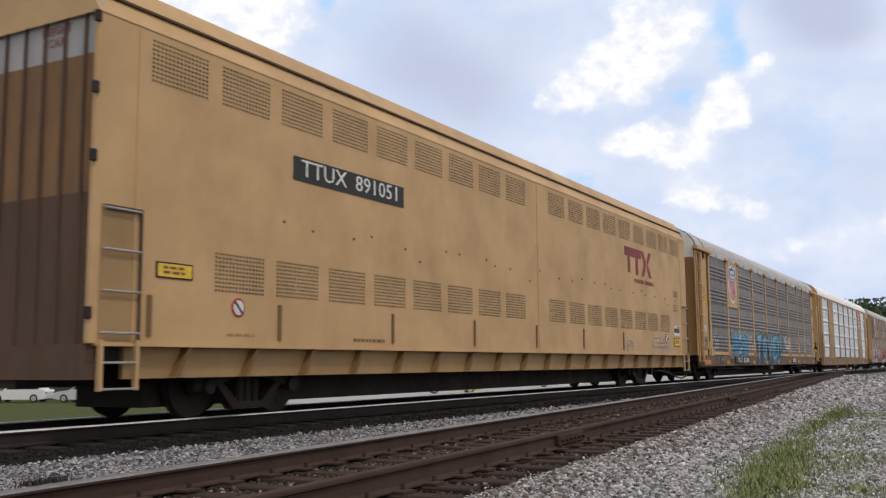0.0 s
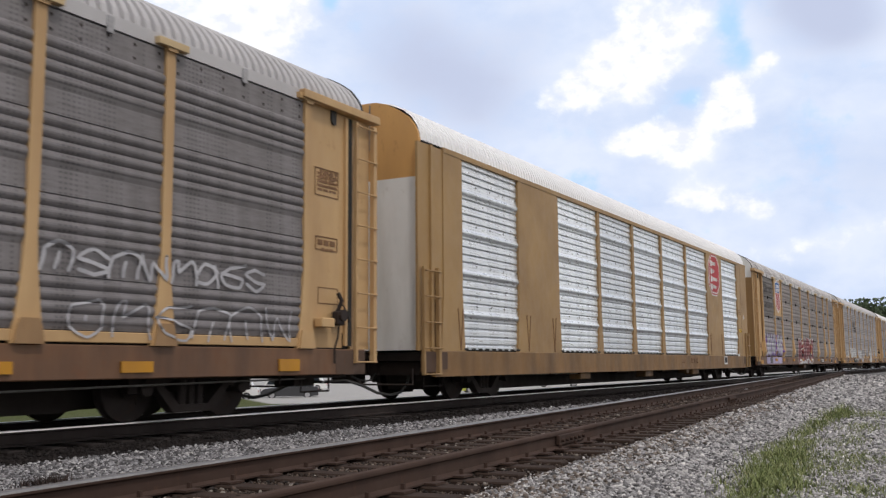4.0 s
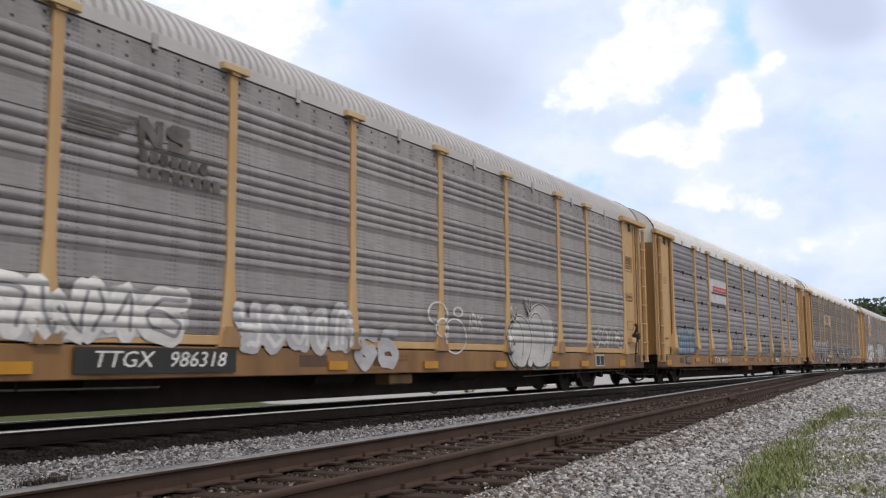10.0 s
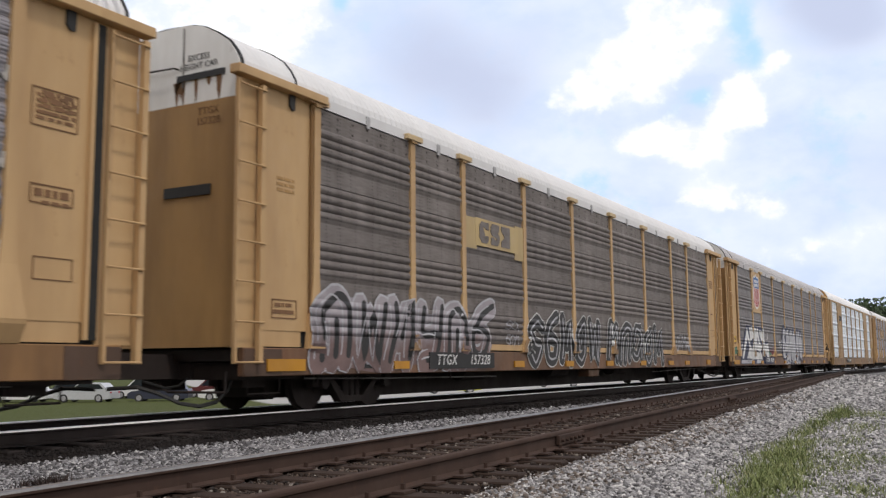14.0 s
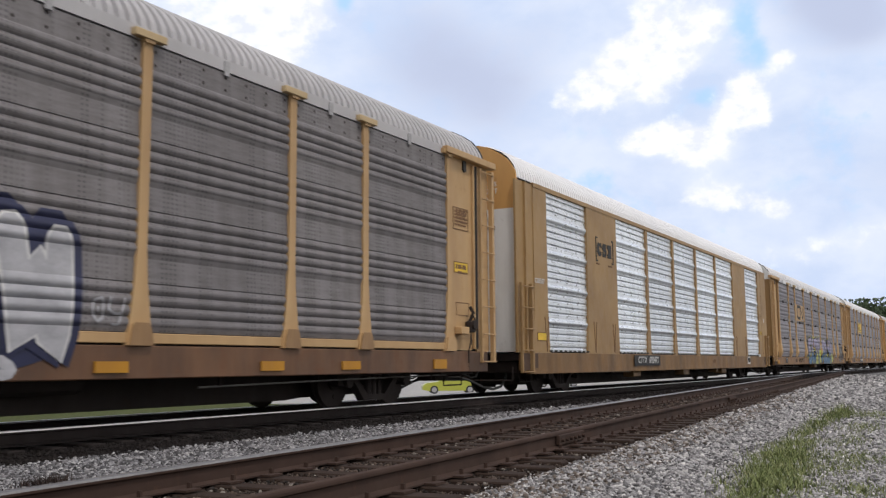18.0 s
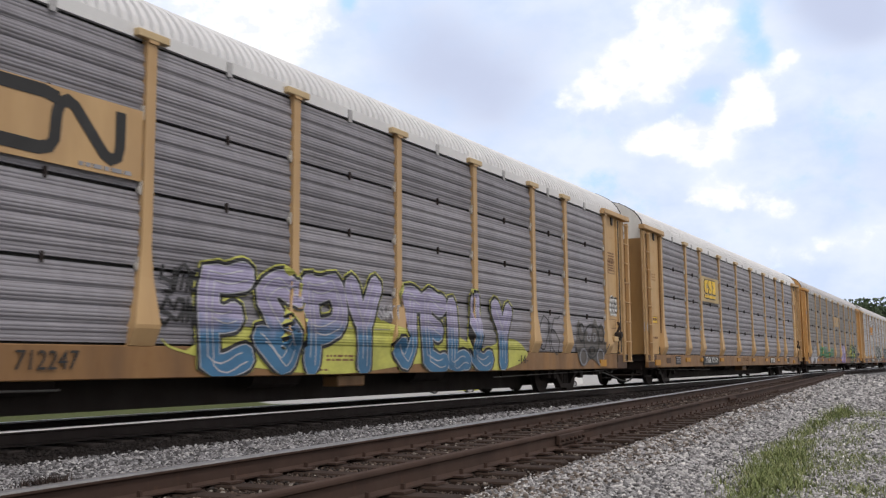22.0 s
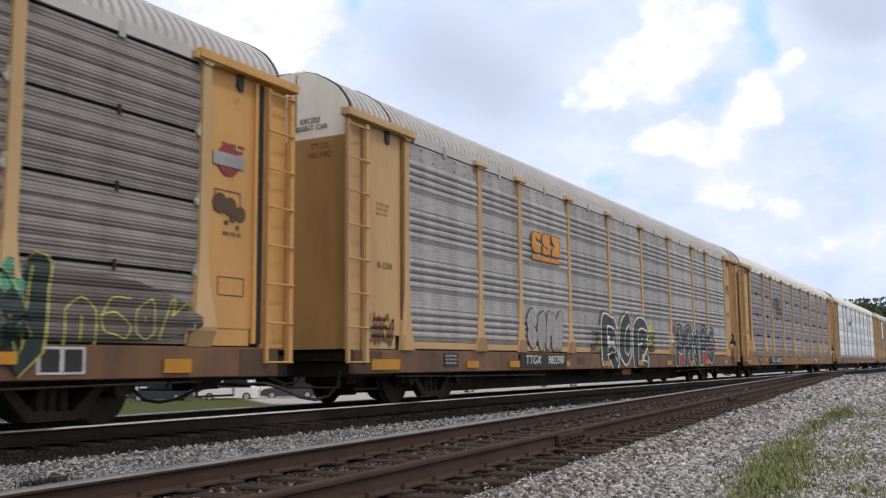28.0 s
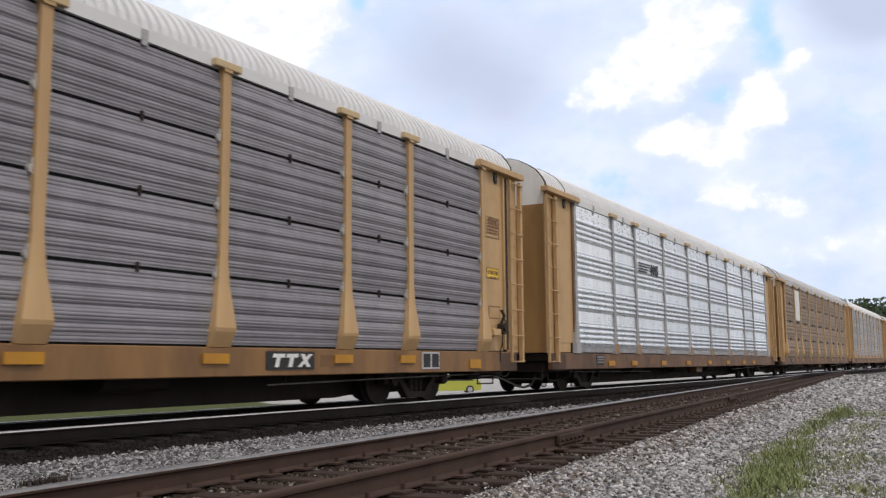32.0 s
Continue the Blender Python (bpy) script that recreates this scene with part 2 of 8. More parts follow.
for fine in (False, True):
    g = "f" if fine else "g"      # paint on hinged screens with fine ribs, and on the wide-ribbed ones
    for key in [k for k in M if k.startswith("p_")]:
        col = tuple(M[key].node_tree.nodes["Color Ramp"].color_ramp.elements[1].color[i] * 0.8 for i in range(3))
        M[g + key[1:]] = sprayed(key[2:], col, col, 1.2, fine)
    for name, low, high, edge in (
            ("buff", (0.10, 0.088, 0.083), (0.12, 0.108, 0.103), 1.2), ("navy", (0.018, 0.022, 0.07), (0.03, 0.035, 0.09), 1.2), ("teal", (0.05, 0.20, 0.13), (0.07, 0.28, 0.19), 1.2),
            ("pinkish", (0.20, 0.13, 0.125), (0.36, 0.33, 0.36), 1.15), ("wash", (0.28, 0.31, 0.37), (0.24, 0.26, 0.31), 1.3), ("dark", (0.012, 0.028, 0.028), (0.02, 0.035, 0.035), 1.2),
            ("haze", (0.56, 0.555, 0.56), (0.42, 0.415, 0.425), 1.35), ("fade", (0.05, 0.17, 0.32), (0.36, 0.33, 0.50), 1.25), ("blues", (0.045, 0.125, 0.25), (0.05, 0.19, 0.34), 1.1)):
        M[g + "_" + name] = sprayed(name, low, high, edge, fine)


# ---- mesh helpers ----
def part(name, bm, mat, parent, label="", smooth=False):
    """Links a bmesh (or a mesh) as one mesh object under a thing or a part."""
    if isinstance(bm, bmesh.types.BMesh):
        me = bpy.data.meshes.new(name)
        bm.to_mesh(me)
        bm.free()
        me.materials.append(mat)
        if smooth:
            for p in me.polygons:
                p.use_smooth = True
    else:
        me = bm
    ob = new(name, me)
    ob.parent = parent
    return tagged(ob, label)


def add_box(bm, x0, x1, y0, y1, z0, z1, bevel=0.0):
    vs = [bm.verts.new((x, y, z)) for x in (x0, x1) for y in (y0, y1) for z in (z0, z1)]
    fs = [bm.faces.new([vs[i] for i in f]) for f in ((0, 1, 3, 2), (4, 6, 7, 5), (0, 4, 5, 1), (2, 3, 7, 6), (0, 2, 6, 4), (1, 5, 7, 3))]
    if bevel:
        es = {e for f in fs for e in f.edges}
        bmesh.ops.bevel(bm, geom=list(es), offset=bevel, segments=1, affect="EDGES")
    return bm


def box(x0, x1, y0, y1, z0, z1, bevel=0.0):
    return add_box(bmesh.new(), x0, x1, y0, y1, z0, z1, bevel)


def add_prism(bm, pts, y0, y1):
    """A prism from an outline in (x, z), between two y."""
    a = [bm.verts.new((x, y0, z)) for x, z in pts]
    b = [bm.verts.new((x, y1, z)) for x, z in pts]
    n = len(pts)
    for i in range(n):
        bm.faces.new((a[i], a[(i + 1) % n], b[(i + 1) % n], b[i]))
    bm.faces.new(list(reversed(a)))
    bm.faces.new(b)
    return bm


def add_tube(bm, pts, r, seg=6):
    """A round bar along a line of points."""
    rings = []
    pts = [Vector(p) for p in pts]
    for i, p in enumerate(pts):
        d = (pts[min(i + 1, len(pts) - 1)] - pts[max(i - 1, 0)]).normalized()
        u = d.orthogonal().normalized()
        if rings:
            u = (prev - d * prev.dot(d)).normalized()
        prev = u
        v = d.cross(u)
        rings.append([bm.verts.new(p + r * (math.cos(a) * u + math.sin(a) * v)) for a in [2 * math.pi * k / seg for k in range(seg)]])
    for a, b in zip(rings, rings[1:]):
        for k in range(seg):
            bm.faces.new((a[k], a[(k + 1) % seg], b[(k + 1) % seg], b[k]))
    bm.faces.new(list(reversed(rings[0])))
    bm.faces.new(rings[-1])
    return bm


def add_disc(bm, cx, cy, cz, r, w, seg=24, axis="y"):
    """A short cylinder along y (or x), centred."""
    a, b = [], []
    for k in range(seg):
        c, s = r * math.cos(2 * math.pi * k / seg), r * math.sin(2 * math.pi * k / seg)
        for ring, o in ((a, -w / 2), (b, w / 2)):
            ring.append(bm.verts.new((cx + c, cy + o, cz + s) if axis == "y" else (cx + o, cy + c, cz + s)))
    for k in range(seg):
        bm.faces.new((a[k], b[k], b[(k + 1) % seg], a[(k + 1) % seg]))
    bm.faces.new(a)
    bm.faces.new(list(reversed(b)))
    return bm


CACHE = {}


def cached(key, mat, build, smooth=False):
    """One mesh for a shape and material, shared by its repeats."""
    k = (key, mat.name)
    if k not in CACHE:
        bm = build()
        me = bpy.data.meshes.new(key[0] if isinstance(key, tuple) else key)
        bmesh.ops.recalc_face_normals(bm, faces=bm.faces)
        bm.to_mesh(me)
        bm.free()
        me.materials.append(mat)
        if smooth:
            for p in me.polygons:
                p.use_smooth = True
        CACHE[k] = me
    return CACHE[k]


def lettering(words, size, mat, squash=1.0, depth=0.004, slant=0.0):
    """A mesh of built-in lettering in the plane of x and z, seen from -y, centred."""
    cu = bpy.data.curves.new("lettering", "FONT")
    cu.body, cu.size, cu.extrude, cu.align_x, cu.align_y, cu.resolution_u, cu.shear = words, size, depth / 2, "CENTER", "CENTER", 2, slant
    tmp = bpy.data.objects.new("lettering", cu)
    me = bpy.data.meshes.new_from_object(tmp)
    bpy.data.objects.remove(tmp)
    me.transform(Matrix.Diagonal((squash, 1, 1, 1)))
    me.transform(Matrix.Rotation(radians(90), 4, "X"))
    me.materials.clear()
    me.materials.append(mat)
    return me


# ---- car pieces; a car's own space: x from its leading end, y from the track's centre line, z from the rail tops ----
EAVE = 4.78
ROOF_HALF = ((1.5, 4.78), (1.47, 4.94), (1.39, 5.08), (1.25, 5.25), (1.03, 5.40), (0.80, 5.52), (0.55, 5.59), (0.0, 5.62))
ROOF0, ROOF1 = 0.20, 27.02     # where the roof sheet begins and ends
ROOF_Y = tuple((-y, z) for y, z in ROOF_HALF) + tuple((y, z) for y, z in reversed(ROOF_HALF[:-1]))
TALL_HALF = ((1.5, 4.78), (1.485, 4.94), (1.42, 5.10), (1.30, 5.27), (1.13, 5.41), (0.82, 5.55), (0.50, 5.62), (0.0, 5.65))
TALL_Y = tuple((-y, z) for y, z in TALL_HALF) + tuple((y, z) for y, z in reversed(TALL_HALF[:-1]))
POSTS = (1.83, 4.64, 6.55, 9.39, 12.24, 15.08, 17.93, 20.77, 22.68, 25.49)
SILL0, SILL1 = 0.55, 0.94


def profile(kind, z0, z1):
    """Cross-section of a screen panel: (z, depth) up the panel, as runs of round waves between flats."""
    waves = []
    if kind == "strip":
        # fine ribs all over, riding on a few broad swells in the middle
        out, k = [(z0, 0.0)], 6 * int((z1 - z0 - 0.03) / 0.043)
        for i in range(k + 1):
            z = z0 + 0.015 + (z1 - z0 - 0.03) * i / k
            t = (z - z0) / (z1 - z0)
            swell = min(1.0, max(0.0, (t - 0.10) / 0.1), max(0.0, (0.86 - t) / 0.1))
            out.append((z, -0.006 * math.sin(math.pi * (i % 6) / 6) - 0.032 * swell * abs(math.sin(math.pi * (z - z0) / 0.205)) ** 0.8))
        return out + [(z1, 0.0)]
    elif kind == "full":
        # four round bulges with sharp grooves, then a flat sheet whose lower edge laps over the bulges below it
        out, z = [(z0, 0.0)], z0 + 0.04
        while z < z1 - 0.1:
            for i in range(4):
                if z + 0.136 * (i + 1) < z1 - 0.02:
                    out += [(z + 0.136 * (i + j / 6), -0.036 * math.sin(math.pi * j / 6) ** 0.8) for j in range(1, 7)]
            if z + 0.86 < z1:
                out += [(z + 0.548, -0.002), (z + 0.552, -0.016), (z + 0.84, -0.003)]
            z += 0.88
        return out + [(z1, 0.0)]
    else:
        z = z0 + 0.06
        while z < z1 - 0.1:
            waves += [(z + 0.15 * i, 0.07, 0.021) for i in range(4) if z + 0.15 * i < z1 - 0.06]
            if z + 0.82 < z1:
                waves += [(z + 0.53, 0.19, -0.036)]
            z += 0.80
    out = [(z0, 0.0)]
    for z, w, d in waves:
        out += [(z + w * i / 8, d * (0.5 - 0.5 * math.cos(math.pi * i / 4))) for i in range(9)]
    out.append((z1, 0.0))
    keep = [out[0]]
    for p in out[1:]:
        if p[0] > keep[-1][0] + 1e-5:
            keep.append(p)
    return keep


def panel_mesh(kind, w, z0, z1, mat):
    def build():
        bm = bmesh.new()
        pr = profile(kind, z0, z1)
        cols = [[bm.verts.new((x, d, z)) for z, d in pr] for x in (0, w)]
        for i in range(len(pr) - 1):
            bm.faces.new((cols[0][i], cols[1][i], cols[1][i + 1], cols[0][i + 1])).smooth = False
        for x in (0, w):
            bm.faces.new([bm.verts.new((x, d, z)) for z, d in pr] + [bm.verts.new((x, 0.07, z)) for z in (z1, z0)])
        for z in (z0, z1):
            bm.faces.new([bm.verts.new((x, y, z)) for x, y in ((0, 0), (w, 0), (w, 0.07), (0, 0.07))])
        return bm
    return cached(("panel", kind, round(w, 3), z0, z1), mat, build)


def post_mesh(mat, wide=0.15, cap=True):
    def build():
        bm = bmesh.new()
        w = wide / 2
        add_prism(bm, [(-0.20, SILL1), (0.20, SILL1), (0.155, 1.25), (w + 0.02, 1.75), (w, 2.1), (w, EAVE - 0.16), (-w, EAVE - 0.16), (-w, 2.1), (-w - 0.02, 1.75), (-0.155, 1.25)], -0.05, 0.02)
        add_prism(bm, [(-0.18, SILL1), (0.18, SILL1), (0.13, 1.2), (-0.13, 1.2)], -0.085, -0.047)
        if cap:
            add_prism(bm, [(-w, EAVE - 0.165), (w, EAVE - 0.165), (w + 0.01, EAVE - 0.125), (0.25, EAVE - 0.115), (0.25, EAVE - 0.03), (-0.25, EAVE - 0.03), (-0.25, EAVE - 0.115), (-w - 0.01, EAVE - 0.125)], -0.085, 0.02)
        return bm
    return cached(("post", wide, cap), mat, build)


def hooded_post_mesh(mat, wide=0.155):
    """A post that widens downwards into a hood, its foot set back under it."""
    def build():
        bm = bmesh.new()
        w = wide / 2
        levels = ((EAVE - 0.16, w, 0.075), (2.1, w, 0.075), (1.75, w + 0.03, 0.085), (1.19, 0.20, 0.135), (1.14, 0.205, 0.125), (SILL1, 0.20, 0.035))
        rows = [[bm.verts.new((x, y, z)) for x, y in ((-h, 0.02), (-h, -d), (h, -d), (h, 0.02))] for z, h, d in levels]
        for a, b in zip(rows, rows[1:]):
            for k in range(3):
                bm.faces.new((a[k], a[k + 1], b[k + 1], b[k]))
        bm.faces.new(rows[0])
        bm.faces.new(rows[-1])
        add_prism(bm, [(-w, EAVE - 0.165), (w, EAVE - 0.165), (w + 0.01, EAVE - 0.125), (0.25, EAVE - 0.115), (0.25, EAVE - 0.03), (-0.25, EAVE - 0.03), (-0.25, EAVE - 0.115), (-w - 0.01, EAVE - 0.125)], -0.10, 0.02)
        return bm
    return cached(("hooded_post", wide), mat, build)


def roof_mesh(mat, pitch=0.17, deep=0.07, section=ROOF_Y):
    """A sheet roof bent over the car: wide ribs from eave to eave with narrow valleys between them."""
    def build():
        bm = bmesh.new()
        n = int((ROOF1 - ROOF0) / pitch)
        rows = []
        for i in range(n * 5 + 1):
            x = ROOF0 + (i // 5 + (0.0, 0.34, 0.42, 0.68, 0.92)[i % 5]) * (ROOF1 - ROOF0) / n
            down = deep * (1, 1, 0.1, 0, 0.1)[i % 5]
            rows.append([bm.verts.new((x, y * (1 - down * 0.55), z - down * (0.8 if z > EAVE + 0.1 else 0.0))) for y, z in section])
        for a, b in zip(rows, rows[1:]):
            for k in range(len(section) - 1):
                bm.faces.new((a[k], b[k], b[k + 1], a[k + 1]))
        return bm
    return cached(("roof", pitch, deep, section), mat, build)


def end_mesh(mat, z0, z1):
    """A slice of the end wall between two heights, as wide as the roof's section there."""
    def build():
        prof = [(y, z) for y, z in ROOF_Y if z0 < z < z1]
        def half(z):
            if z <= EAVE:
                return 1.46
            for (ya, za), (yb, zb) in zip(ROOF_Y[:7], ROOF_Y[1:8]):
                if za <= z <= zb:
                    return 0.985 * -(ya + (yb - ya) * (z - za) / (zb - za))
            return 0.05
        pts = [(-half(z0), z0)] + [(y * 0.985, z) for y, z in prof if y < 0] + [(-half(z1), z1), (half(z1), z1)] + [(y * 0.985, z) for y, z in prof if y > 0] + [(half(z0), z0)]
        bm = bmesh.new()
        a = [bm.verts.new((0, y, z)) for y, z in pts]
        b = [bm.verts.new((0.06, y, z)) for y, z in pts]
        for i in range(len(pts)):
            j = (i + 1) % len(pts)
            bm.faces.new((a[i], a[j], b[j], b[i]))
        bm.faces.new(a)
        bm.faces.new(list(reversed(b)))
        return bm
    return cached(("end", z0, z1), mat, build)


def add_ladder(car, x0, mat, y=-HALF - 0.09, z0=0.72, z1=4.62, wide=0.52, rungs=8):
    """A side ladder: two stiles with rungs between them."""
    lad = part("ladder", cached(("ladder", z0, z1, wide), mat, lambda: box(wide - 0.05, wide + 0.04, -0.02, 0.07, z0, z1, 0.006)), mat, car)
    part("stile", cached(("stile", z0, z1), mat, lambda: box(0, 0.055, 0, 0.06, z0, z1, 0.006)), mat, lad)
    lad.location = (x0, y, 0)
    for i in range(rungs):
        z = z0 + 0.02 + (z1 - z0 - 0.1) * i / (rungs - 1)
        r = part("rung", cached(("rung", wide), mat, lambda: add_tube(bmesh.new(), [(-0.01, 0, 0), (wide + 0.02, 0, 0)], 0.014)), mat, lad)
        r.location = (0, -0.035, z)
    return lad


def wheel_mesh():
    def build():
        bm = bmesh.new()
        for s in (-1, 1):
            y = s * 0.755
            add_disc(bm, 0, y, 0, 0.42, 0.09, 28)
            add_disc(bm, 0, y - s * 0.055, 0, 0.445, 0.025, 28)
            add_disc(bm, 0, y + s * 0.05, 0, 0.14, 0.05, 14)
            for k in range(3):
                a = 2 * math.pi * k / 3
                add_disc(bm, 0.24 * math.cos(a), y + s * 0.046, 0.24 * math.sin(a), 0.045, 0.012, 8)
        add_disc(bm, 0, 0, 0, 0.08, 2.1, 12)
        return bm
    return cached("wheelset", M["steel"], build)


def truck_mesh():
    def build():
        bm = bmesh.new()
        for s in (-1, 1):
            y0, y1 = (s * 0.93, s * 1.08) if s > 0 else (s * 1.08, s * 0.93)
            add_prism(bm, [(-1.12, 0.36), (-1.12, 0.54), (-0.62, 0.60), (-0.34, 0.74), (0.34, 0.74), (0.62, 0.60), (1.12, 0.54), (1.12, 0.36), (0.95, 0.36), (0.60, 0.46), (0.34, 0.52), (-0.34, 0.52), (-0.60, 0.46), (-0.95, 0.36)], y0, y1)
            add_prism(bm, [(-0.70, 0.46), (-0.55, 0.46), (-0.26, 0.20), (0.26, 0.20), (0.55, 0.46), (0.70, 0.46), (0.36, 0.10), (-0.36, 0.10)], y0, y1)
            for x in (-0.16, 0.0, 0.16):
                add_tube(bm, [(x, s * 1.0, 0.2), (x, s * 1.0, 0.54)], 0.06, 8)
            for x in (-0.88, 0.88):
                add_disc(bm, x, s * 1.1, 0.42, 0.10, 0.10, 10)
        add_box(bm, -0.22, 0.22, -1.0, 1.0, 0.36, 0.62)
        return bm
    return cached("truck_frame", M["steel"], build)


WHEELSETS = []


def add_running_gear(car, first=3.5, last=23.7):
    for x in (first, last):
        tr = part("truck", truck_mesh(), M["steel"], car, "dark cast steel bogie frame")
        tr.location = (x, 0, 0)
        for i, dx in enumerate((-0.88, 0.88)):
            ws = part("wheelset", wheel_mesh(), M["steel"], tr)
            ws.location = (dx, 0, 0.42)
            WHEELSETS.append((ws, i))
    for x, s in ((0.0, -1), (BODY, 1)):
        def coupler():
            bm = add_box(bmesh.new(), -0.66, 0.5, -0.2, 0.2, 0.62, 0.96)
            add_prism(bm, [(-0.66, 0.68), (-0.42, 0.68), (-0.42, 0.98), (-0.66, 0.98)], -0.2, 0.16)
            return bm
        c = part("coupler", cached("coupler", M["steel"], coupler), M["steel"], car)
        c.matrix_basis = pose(x, 0, -0.1, 0, 0, 0 if s < 0 else 180)
        def hose():
            bm = bmesh.new()
            add_tube(bm, [(0.75, -0.9, 0.62), (0.62, -0.92, 0.36), (0.42, -0.9, 0.20), (0.15, -0.85, 0.15), (-0.12, -0.75, 0.20), (-0.34, -0.55, 0.34), (-0.5, -0.35, 0.42), (-0.7, 0.0, 0.40)], 0.028, 6)
            add_tube(bm, [(0.5, -0.35, 0.58), (0.2, -0.4, 0.42), (-0.1, -0.45, 0.40), (-0.45, -0.4, 0.5)], 0.018, 5)
            return bm
        hs = part("air_hose", cached("air_hose", M["rubber"], hose), M["rubber"], car, "black rubber brake hose")
        hs.matrix_basis = pose(x, 0, 0, 0, 0, 0 if s < 0 else 180)
        def rod():
            return add_tube(bmesh.new(), [(0.1, -1.35, 0.62), (0.1, -1.35, 0.34), (0.1, -0.3, 0.34), (0.15, 0.0, 0.5)], 0.018)
        rd = part("uncoupling_lever", cached("uncoupling_lever", M["steel"], rod), M["steel"], car)
        rd.matrix_basis = pose(x, 0, 0, 0, 0, 0 if s < 0 else 180)


def add_underframe(car, mat):
    part("side_sill", cached("side_sill_near", mat, lambda: box(0.25, BODY - 0.25, -HALF - 0.03, -HALF + 0.08, SILL0, SILL1, 0.012)), mat, car)
    part("side_sill", cached("side_sill_far", mat, lambda: box(0.25, BODY - 0.25, HALF - 0.08, HALF + 0.03, SILL0, SILL1, 0.012)), mat, car)
    steel = M["steel"]
    part("underframe", cached("underframe", steel, lambda: box(0.3, BODY - 0.3, -1.42, 1.42, 0.76, 0.92)), steel, car)
    part("centre_sill", cached("centre_sill", steel, lambda: add_prism(bmesh.new(), [(0.4, 0.5), (1.95, 0.5), (2.05, 0.2), (4.9, 0.17), (5.25, 0.14), (BODY - 5.25, 0.14), (BODY - 4.9, 0.17), (BODY - 2.05, 0.2), (BODY - 1.95, 0.5), (BODY - 0.4, 0.5), (BODY - 0.4, 0.76), (0.4, 0.76)], -0.42, 0.42)), steel, car)
    for x in (7.5, 12.0, 16.5):
        tk = part("brake_tank", cached("brake_tank", steel, lambda: add_tube(bmesh.new(), [(0, -0.85, 0.56), (0.06, -0.85, 0.56), (1.05, -0.85, 0.56), (1.1, -0.85, 0.56)], 0.19, 10)), steel, car)
        tk.location = (x, 0, 0)
    for i in range(14):
        cb = part("crossbearer", cached("crossbearer", steel, lambda: box(0, 0.1, -1.4, 1.4, 0.6, 0.758)), steel, car)
        cb.location = (1.2 + i * 1.9, 0, 0)
    for x in (0.26, BODY - 1.05):
        se = part("sill_end", cached("sill_end", M["rust"], lambda: box(0, 0.79, -HALF - 0.036, -HALF - 0.028, SILL0 + 0.004, SILL1 - 0.02)), M["rust"], car, "dark rusted end of the sill")
        se.location = (x, 0, 0)
    part("brake_pipe", cached("brake_pipe", M["rail_pipe"], lambda: add_tube(bmesh.new(), [(1.9, -1.28, 0.5), (4.0, -1.28, 0.47), (8.4, -1.28, 0.44), (8.6, -1.1, 0.44)], 0.014, 5)), M["rail_pipe"], car)
    part("brake_pipe", cached("brake_pipe_rear", M["rail_pipe"], lambda: add_tube(bmesh.new(), [(19.2, -1.28, 0.42), (22.0, -1.28, 0.46), (25.8, -1.28, 0.5)], 0.014, 5)), M["rail_pipe"], car)
    for x in (0.45, BODY - 1.75):
        ec = part("end_gear", cached("end_gear", M["steel"], lambda: add_box(add_box(add_tube(box(0.0, 1.3, -1.3, 1.3, 0.50, 0.74), [(0.2, -1.25, 0.52), (0.2, -1.25, 0.30), (0.9, -1.25, 0.30), (0.9, -1.25, 0.52)], 0.016, 5), 0.5, 1.0, -0.9, -0.5, 0.38, 0.5), 0.3, 0.6, 0.3, 0.9, 0.34, 0.5)), M["steel"], car, "dark brake gear under the end")
        ec.location = (x, 0, 0)
    for x in (2.2, 6.4, 19.6, 25.2):
        hg = part("pipe_hanger", cached("pipe_hanger", M["steel"], lambda: box(-0.015, 0.015, -1.3, -1.26, 0.43, 0.62)), M["steel"], car)
        hg.location = (x, 0, 0)


def add_lettering(car, words, size, x, z, mat, squash=1.0, y=-HALF - 0.04, name="lettering", slant=0.0):
    """One line of lettering, each word a piece, centred at x."""
    out, at = [], 0.0
    for word in words.split(" "):
        if word:
            me = lettering(word, size, mat, squash, 0.004, slant)
            w = 2 * max(abs(v.co.x) for v in me.vertices)
            out.append((me, at + w / 2))
            at += w
        at += 0.55 * size * squash
    at -= 0.55 * size * squash
    for me, c in out:
        t = part(name, me, mat, car)
        t.location = (x + c - at / 2, y, z)


def add_end_lettering(car, words, size, y, z, mat, x=0.0):
    lines = words.split("\n")
    for i, line in enumerate(lines):
        t = part("lettering", lettering(line, size, mat), mat, car)
        t.matrix_basis = pose(x, y, z + size * (0.5 * len(lines) - 0.5 - i), 0, 0, -90)


def add_bars(car, x, z, w, h, rows, mat, seed, y=-HALF - 0.04):
    """Small print that cannot be read: rows of plain bars."""
    rnd = random.Random(seed)
    bm = bmesh.new()
    for r in range(rows):
        zz, xx = z + h * (0.5 - (r + 0.7) / rows), x - w / 2
        while xx < x + w / 2 - 0.03:
            ww = min(rnd.uniform(0.05, 0.16), x + w / 2 - xx)
            add_box(bm, xx, xx + ww, y, y + 0.006, zz, zz + 0.55 * h / rows)
            xx += ww + 0.035
    return tagged(part("small_print", bm, mat, car), kind="stuff")


def add_plate(car, name, x, z, w, h, mat, y=-HALF - 0.045, label="", thick=0.012):
    p = part(name, box(-w / 2, w / 2, 0, thick, -h / 2, h / 2), mat, car, label)
    p.location = (x, y, z)
    return p


def add_shape(car, name, pts, mat, y, label="", thick=0.005):
    return part(name, add_prism(bmesh.new(), pts, y, y + thick), mat, car, label)


